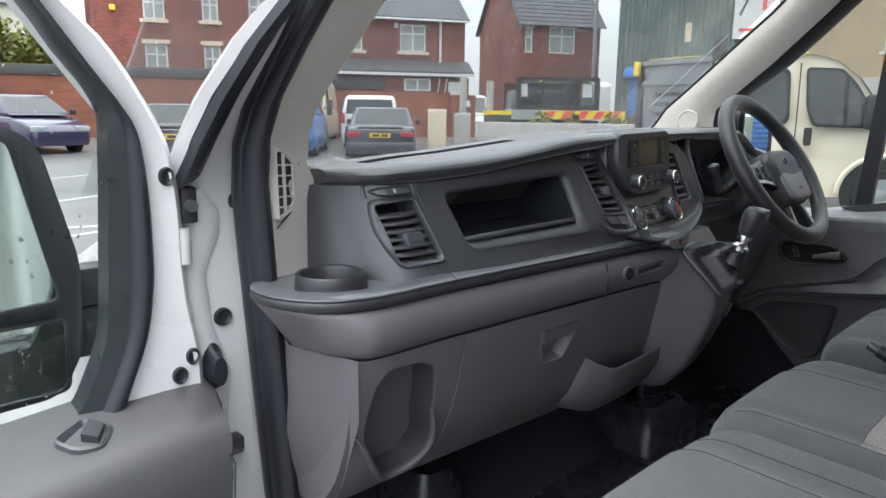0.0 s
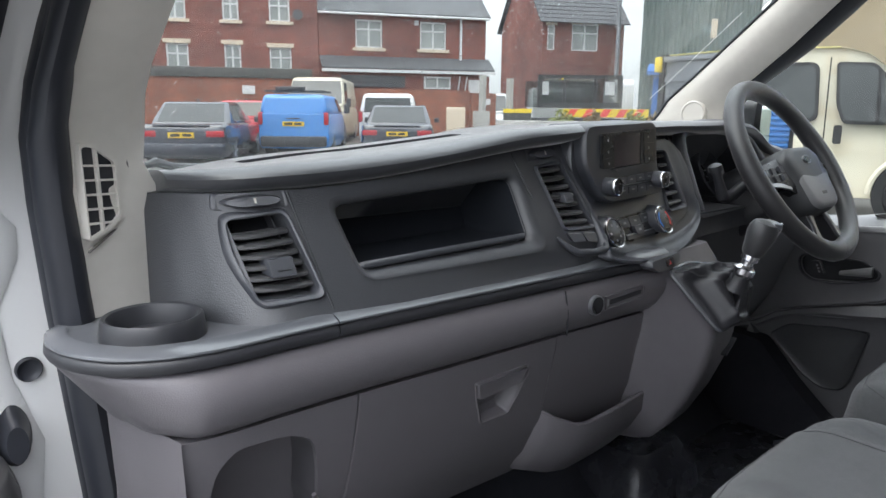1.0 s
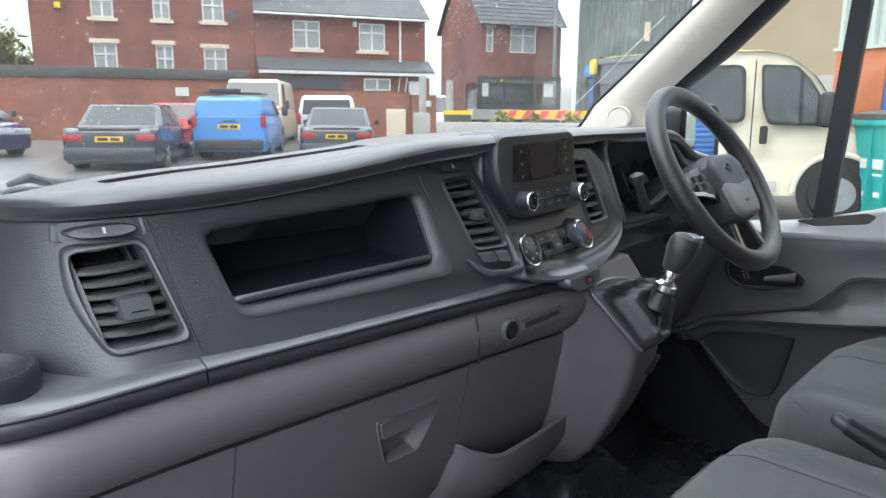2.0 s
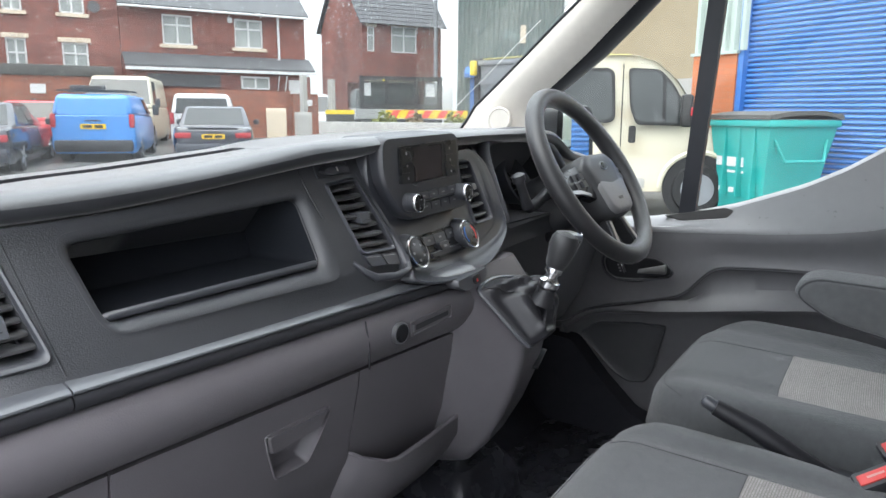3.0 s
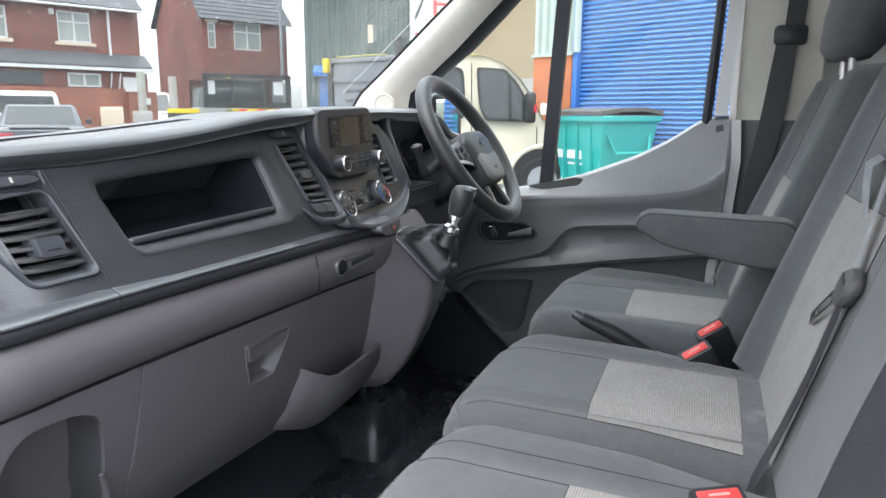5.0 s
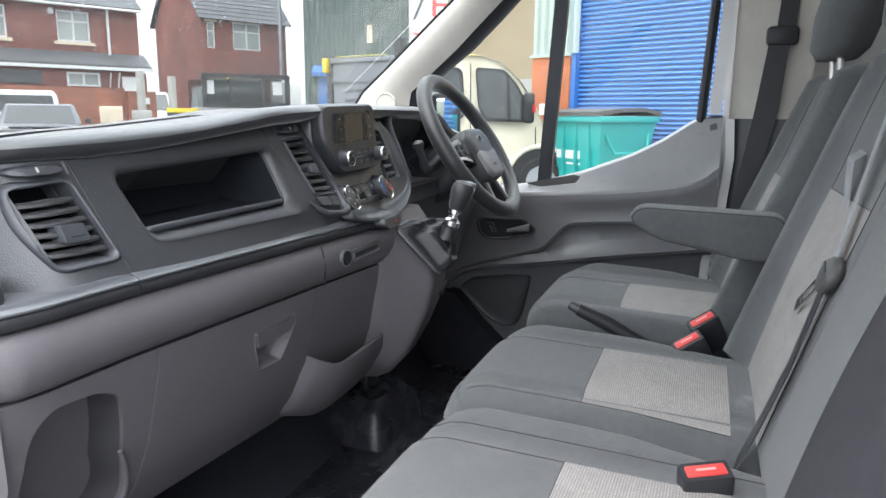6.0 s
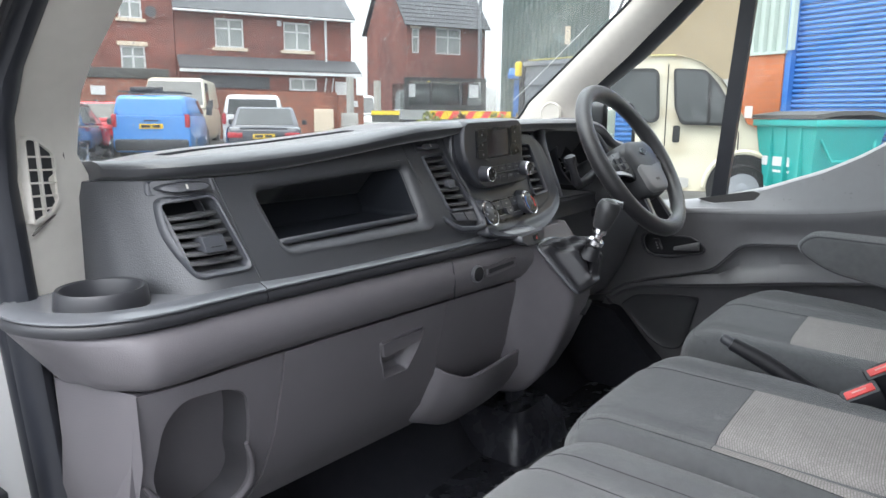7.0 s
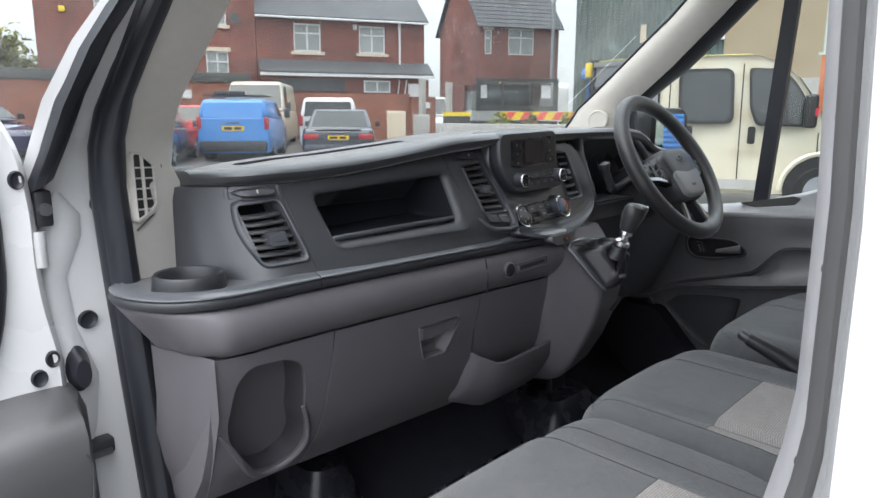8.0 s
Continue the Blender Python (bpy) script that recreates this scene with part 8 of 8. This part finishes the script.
side_plate = lambda poly, o=0.0, th=0.012: loft([[(p[0], sd(p[1]) - o, p[1]) for p in poly], [(p[0], sd(p[1]) - o - th, p[1]) for p in poly]])
part("rear_window", side_plate(rounded([(2.07, 1.86), (2.66, 1.86), (2.70, 1.24), (2.10, 1.24)], 0.10, 6), -0.008), CARGLASS, cv, "tinted crew window")
part("window_rubber", side_plate(rounded([(2.03, 1.90), (2.70, 1.90), (2.74, 1.20), (2.06, 1.20)], 0.12, 6), -0.012), TYRE, cv)
part("front_window", side_plate(rounded([(2.90, 1.87), (3.24, 1.85), (3.40, 1.68), (3.60, 1.36), (3.58, 1.20), (3.02, 1.22), (2.94, 1.40)], 0.06, 5), -0.008), CARGLASS, cv, "tinted cab window")
part("window_rubber", side_plate(rounded([(2.87, 1.90), (3.26, 1.88), (3.43, 1.70), (3.64, 1.36), (3.62, 1.17), (3.00, 1.18), (2.91, 1.40)], 0.06, 5), -0.012), TYRE, cv)
part("window_bar", side_plate([(3.30, 1.82), (3.34, 1.80), (3.36, 1.20), (3.32, 1.20)], 0.0), TYRE, cv)
part("windscreen", loft([[(3.45 + o, y, 1.78), (3.68 + o, y, 1.45)] for y, o in ((0.16, 0.012), (1.8, 0.012))], closed_ring=False), CARGLASS, cv)
for x in (2.2, 2.955):
    part("door_handle", side_plate(rounded([(x - 0.045, 1.17), (x + 0.045, 1.17), (x + 0.045, 0.95), (x - 0.045, 0.95)], 0.03), 0.004, 0.03), TYRE, cv, "black door handle")
for x in (1.92, 2.80, 3.70):
    part("door_joint", side_plate([(x, 1.95 if x < 3.5 else 1.1), (x + 0.015, 1.95 if x < 3.5 else 1.1), (x + 0.03, 0.42), (x + 0.015, 0.42)], -0.004, 0.006), TYRE, cv)
part("crease", side_plate([(1.85, 0.90), (3.7, 0.90), (3.7, 0.885), (1.85, 0.885)], -0.004, 0.010), CREAM, cv)
part("rub_strip", side_plate(rounded([(1.95, 0.50), (3.15, 0.50), (3.15, 0.37), (1.95, 0.37)], 0.02), 0.0, 0.03), CONC, cv, "grey rubbing strip")
part("arch", loft([[(3.80 + r * math.cos(a), y, 0.38 + r * math.sin(a)) for a in [math.pi * k / 20 for k in range(21)]] for r, y in ((0.50, -0.004), (0.47, -0.03), (0.44, -0.02), (0.43, 0.2))], closed_ring=False), CREAM, cv, "cream wheel arch")
# solid black disc drawn for the shaded hollow of the wheel arch
part("arch_shade_disc", loft([[(3.80 + 0.43 * math.cos(a), y, 0.38 + 0.43 * math.sin(a)) for a in [2 * math.pi * k / 28 for k in range(28)]] for y in (0.03, -0.014)]), TYRE, cv)
c = [2 * math.pi * k / 28 for k in range(28)]
ty = part("wheel", loft([[(3.80 + q * math.cos(a), y, 0.37 + q * math.sin(a)) for a in c] for y, q in ((0.2, 0.32), (-0.016, 0.32), (-0.04, 0.30), (-0.035, 0.20))]), TYRE, cv, "black tyre")
part("rim", loft([[(3.80 + q * math.cos(a), y, 0.37 + q * math.sin(a)) for a in c] for y, q in ((-0.036, 0.205), (-0.030, 0.18), (-0.015, 0.13), (-0.045, 0.06))]), STEEL, ty, "dusty steel wheel")
for k in range(8):
    a = 2 * math.pi * k / 8
    part("rim_hole", tube([(3.80 + 0.15 * math.cos(a), -0.015, 0.37 + 0.15 * math.sin(a)), (3.80 + 0.15 * math.cos(a), -0.034, 0.37 + 0.15 * math.sin(a))], 0.022, 8), TYRE, ty)
part("bumper", box(4.02, 4.24, -0.02, 1.95, 0.30, 0.72, bevel=0.08, seg=3), TYRE, cv, "black plastic bumper")
part("wing_mirror", box(3.52, 3.66, -0.26, -0.08, 1.16, 1.56, bevel=0.04, seg=3), TYRE, cv, "black wing mirror")
part("mirror_indicator", box(3.63, 3.67, -0.27, -0.20, 1.30, 1.40), TAIL, cv)
part("roof_moss", box(2.0, 2.9, 0.3, 1.7, 2.064, 2.09, bevel=0.01), MOSS, cv, "mossy roof dirt")
part("chassis", box(-1.0, 4.0, 0.2, 1.7, 0.30, 0.75), TYRE, cv)
wheel_at(cv, -0.4, 0.3, 0.33)

# tipper body with perforated sides, parked behind the crew cab
KL = 1.25
KM = frame_at((8.51, 5.0), (8.20, 3.73), 0.22)
kt = placed("cage_tipper", "grey tipper body with perforated steel side and mossy top rail", "truck", KM)
bd = part("side", box(0.0, KL, 0.0, 0.05, 0.7, 1.98), STEEL, kt, "grey perforated steel side")
part("top_rail", box(-0.02, KL, -0.05, 0.08, 1.984, 2.06, bevel=0.015), STEEL, bd)
part("rail_moss", box(0.1, KL - 0.2, -0.06, 0.06, 2.062, 2.085, bevel=0.008), MOSS, bd, "yellow moss on the rail")
part("rib", box(0.0, KL, -0.03, -0.004, 1.70, 1.77), STEEL, bd)
part("corner_post", box(-0.10, -0.004, -0.04, 0.08, 0.6, 2.10), TYRE, kt)
part("end_post", box(KL, KL + 0.12, -0.04, 0.08, 0.6, 2.30), TYRE, kt)
for j in range(4):
    for k in range(14):
        part("perforation", box(0.25 + k * (KL - 0.5) / 14, 0.25 + (k + 0.55) * (KL - 0.5) / 14, -0.006, -0.001, 1.12 + 0.14 * j, 1.17 + 0.14 * j), TYRE, bd)
part("corner_lamp", box(-0.13, -0.03, -0.12, -0.044, 1.84, 2.06, bevel=0.02), YELLOW, kt, "yellow corner lamp")
part("bed", box(0.0, KL, 0.05, 1.9, 0.60, 0.72), TYRE, kt)
part("headboard", box(KL - 0.05, KL + 0.05, 0.09, 1.9, 0.72, 2.06), STEEL, kt)
for x in (0.3, KL - 0.2):
    wheel_at(kt, x, 0.5, 0.36)

# shutter building
SM = frame_at((9.22, 1.35), (8.37, -0.63))
sb = placed("shutter_building", "industrial unit with orange brick piers and ribbed cladding", "building", SM)
part("pier", box(-0.78, -0.10, -0.05, 0.5, 0, 2.30), ORANGEB, sb, "orange brick pier")
part("pier", box(2.42, 3.2, -0.05, 0.5, 0, 2.30), ORANGEB, sb, "orange brick pier")
prof = []
for k in range(6):
    x = -0.80 + k * 0.14
    prof += [(x, 0.0), (x + 0.03, -0.05), (x + 0.08, -0.05), (x + 0.11, 0.0)]
part("cladding", loft([[(x, y, z) for x, y in prof] for z in (2.34, 6.0)], closed_ring=False), CLADG, sb, "pale green ribbed cladding", smooth=0)
part("cladding", loft([[(x + 3.2, y, z) for x, y in prof] for z in (2.34, 6.0)], closed_ring=False), CLADG, sb, "pale green ribbed cladding", smooth=0)
part("pier_cap", box(-0.82, -0.08, -0.08, 0.5, 2.30, 2.34), CLADG, sb)
part("pier_sign", box(-0.62, -0.50, -0.062, -0.052, 1.45, 1.62), UPVC, sb)
part("lintel", box(-0.10, 2.42, 0.05, 0.5, 5.0, 6.0), CLADG, sb)
part("back_wall", box(-5.75, 8.0, 3.2, 3.4, 0, 7.0), TAN, sb, "tan rendered gable")
part("gable_board", box(-5.65, 0, 3.12, 3.2, 0, 0.35, m=Matrix.Translation((0, 0, 2.3)) @ Euler((0, radians(-28), 0)).to_matrix().to_4x4()), TANL, sb, "pale barge board")
part("lower_wall", box(-5.75, -0.78, 3.05, 3.2, 0, 2.2), CONC, sb)
part("frame_left", box(-0.10, -0.02, -0.02, 0.2, 0, 5.0), BLUEP, sb)
shut = placed("roller_shutter", "bright blue horizontal-slat roller shutter", "shutter", SM, kind="structure")
sm_ = mesh_of("slat", loft([[(x, y, z) for y, z in ((0.115, 0.0), (0.085, 0.006), (0.075, 0.028), (0.085, 0.048), (0.115, 0.062), (0.14, 0.03))] for x in (-0.04, 2.44)]), BLUEP)
for k in range(76):
    s_ = new("slat", sm_)
    s_.parent = shut
    s_.location = (0, 0, 0.12 + 0.0665 * k)
part("guide", box(2.40, 2.46, -0.02, 0.2, 0, 5.0), BLUEP, shut)

# teal waste bin
BM_ = frame_at((8.40, 1.56), (7.75, 0.78), 0.12)
wb_ = placed("waste_bin", "teal four-wheeled commercial waste bin with dark lid", "waste bin", BM_)
rows = [[(x0, y0, z), (x1, y0, z), (x1, y1, z), (x0, y1, z)] for z, x0, x1, y0, y1 in ((0.22, 0.16, 0.92, 0.10, 0.80), (0.9, 0.08, 1.00, 0.04, 0.90), (1.26, 0.03, 1.06, 0.0, 0.95))]
part("body", loft(rows), TEAL, wb_, smooth=0)
part("rim", box(0.0, 1.09, -0.04, 0.98, 1.24, 1.32, bevel=0.015), TEAL, wb_)
part("lid", loft([[(0.0, y, z), (1.09, y, z), (1.09, y, z + 0.05), (0.0, y, z + 0.05)] for y, z in ((-0.05, 1.325), (0.3, 1.37), (0.7, 1.38), (1.0, 1.33))]), COPING, wb_, "dark grey lid")
for x in (0.30, 0.55, 0.80):
    part("rib", box(x, x + 0.03, -0.005, 0.10, 0.4, 1.22), TEAL, wb_)
part("side_bar", tube([(1.02, 0.1, 1.1), (1.10, 0.2, 0.85), (1.10, 0.75, 0.85), (1.02, 0.85, 1.1)], 0.02, 8), TEAL, wb_)
for x0, x1, z0, z1 in ((0.16, 0.30, 1.06, 1.12), (0.34, 0.50, 1.06, 1.12), (0.14, 0.62, 0.76, 0.88), (0.30, 0.62, 0.68, 0.71), (0.18, 0.32, 0.44, 0.50), (0.36, 0.50, 0.44, 0.50)):
    part("label_bar", box(x0, x1, 0.012 + (1.26 - z1) * 0.08, 0.05 + (1.26 - z0) * 0.11, z0, z1), UPVC, wb_, "white printed bar")
for x, y in ((0.22, 0.2), (0.85, 0.2), (0.22, 0.7), (0.85, 0.7)):
    wheel_at(wb_, x, y, 0.10, 0.05)

# parking lines, distance
for k, (a, b) in enumerate((((-1.2, 6.5), (2.4, 7.6)), ((-1.0, 9.0), (3.0, 10.4)), ((-0.6, 11.8), (3.2, 13.2)), ((2.0, 5.0), (2.9, 10.0)), ((8.4, 12.4), (9.6, 15.5)), ((0.2, 8.0), (2.4, 7.2)))):
    d = (Vector(b) - Vector(a)).normalized()
    nrm = Vector((-d.y, d.x)) * 0.05
    pts = [Vector(a) - nrm, Vector(b) - nrm, Vector(b) + nrm, Vector(a) + nrm]
    solid("parking_line", loft([[(p.x, p.y, ground_z(p.x, p.y) + o) for p in pts] for o in (-0.02, 0.006)]), LINE, "worn white painted parking line", "road marking", "structure", smooth=0)


def tree(x, y, zt, h, r, seed, leaves=1500):
    t = thing("tree", "leafy yellow-green tree behind the wall", "tree", "trees", at=(x, y, zt))
    rng = random.Random(seed)
    part("trunk", tube([(0, 0, 0), (0.1, 0.05, h * 0.35), (0.0, 0.1, h * 0.7)], [0.22, 0.15, 0.06], 10), BARK, t)
    blobs = []
    for k in range(9):
        a = rng.random() * 6.28
        e = Vector((math.cos(a) * r * rng.uniform(0.3, 0.75), math.sin(a) * r * rng.uniform(0.3, 0.75), h * rng.uniform(0.5, 0.92)))
        part("limb", tube([(0.05, 0.05, h * 0.35), e * 0.6 + Vector((0, 0, h * 0.15)), e], [0.09, 0.05, 0.02], 6), BARK, t)
        blobs.append((e, r * rng.uniform(0.35, 0.55)))
    bm = bmesh.new()
    for i in range(leaves):
        c, q = blobs[rng.randrange(len(blobs))]
        p = c + Vector((rng.gauss(0, 1), rng.gauss(0, 1), rng.gauss(0, 0.8))) * q * 0.55
        d = Vector((rng.uniform(-1, 1), rng.uniform(-1, 1), rng.uniform(-1, 1))).normalized() * rng.uniform(0.10, 0.2)
        e = d.cross(Vector((rng.uniform(-1, 1), rng.uniform(-1, 1), rng.uniform(-1, 1)))).normalized() * 0.09
        bm.faces.new([bm.verts.new(p + s) for s in (-d, e, d, -e)])
    part("crown", bm, LEAF, t, "yellow-green leaves", smooth=0)
    return t


tree(5.6, 33.5, 0.5, 4.6, 2.0, 1, 3200)
tree(8.2, 34.5, 0.5, 4.2, 1.7, 2, 2600)
tree(1.5, 33.0, 0.5, 4.8, 2.4, 5, 2400)
tree(30.0, 34.0, 0.5, 5.2, 1.6, 3, 1200)
ap = placed("apartment_block", "pale cream apartment block in the distance", "building", frame_at((8.6, 56), (12.4, 54.8)))
part("wall", box(-6, 3.6, 0, 8, 0, 8.4), CREAMW, ap)
part("roof", loft([[(-6.2, y, z), (3.8, y, z), (3.8, y, z + 0.1), (-6.2, y, z + 0.1)] for y, z in ((-0.3, 8.4), (4, 9.6), (8.3, 8.4))]), SLATE, ap)
for k in range(4):
    for j in range(2):
        window(ap, -4.8 + 2.2 * k, -3.6 + 2.2 * k, 3.0 + 2.8 * j, 4.3 + 2.8 * j, y=-0.12, sill=False, transom=0)
# unseen block added behind the camera, so the wing mirror has something to reflect
solid("yard_building", box(-26, 16, -30, -24, 0, 7), GREENB, "clad unit placed unseen behind the camera", "building")
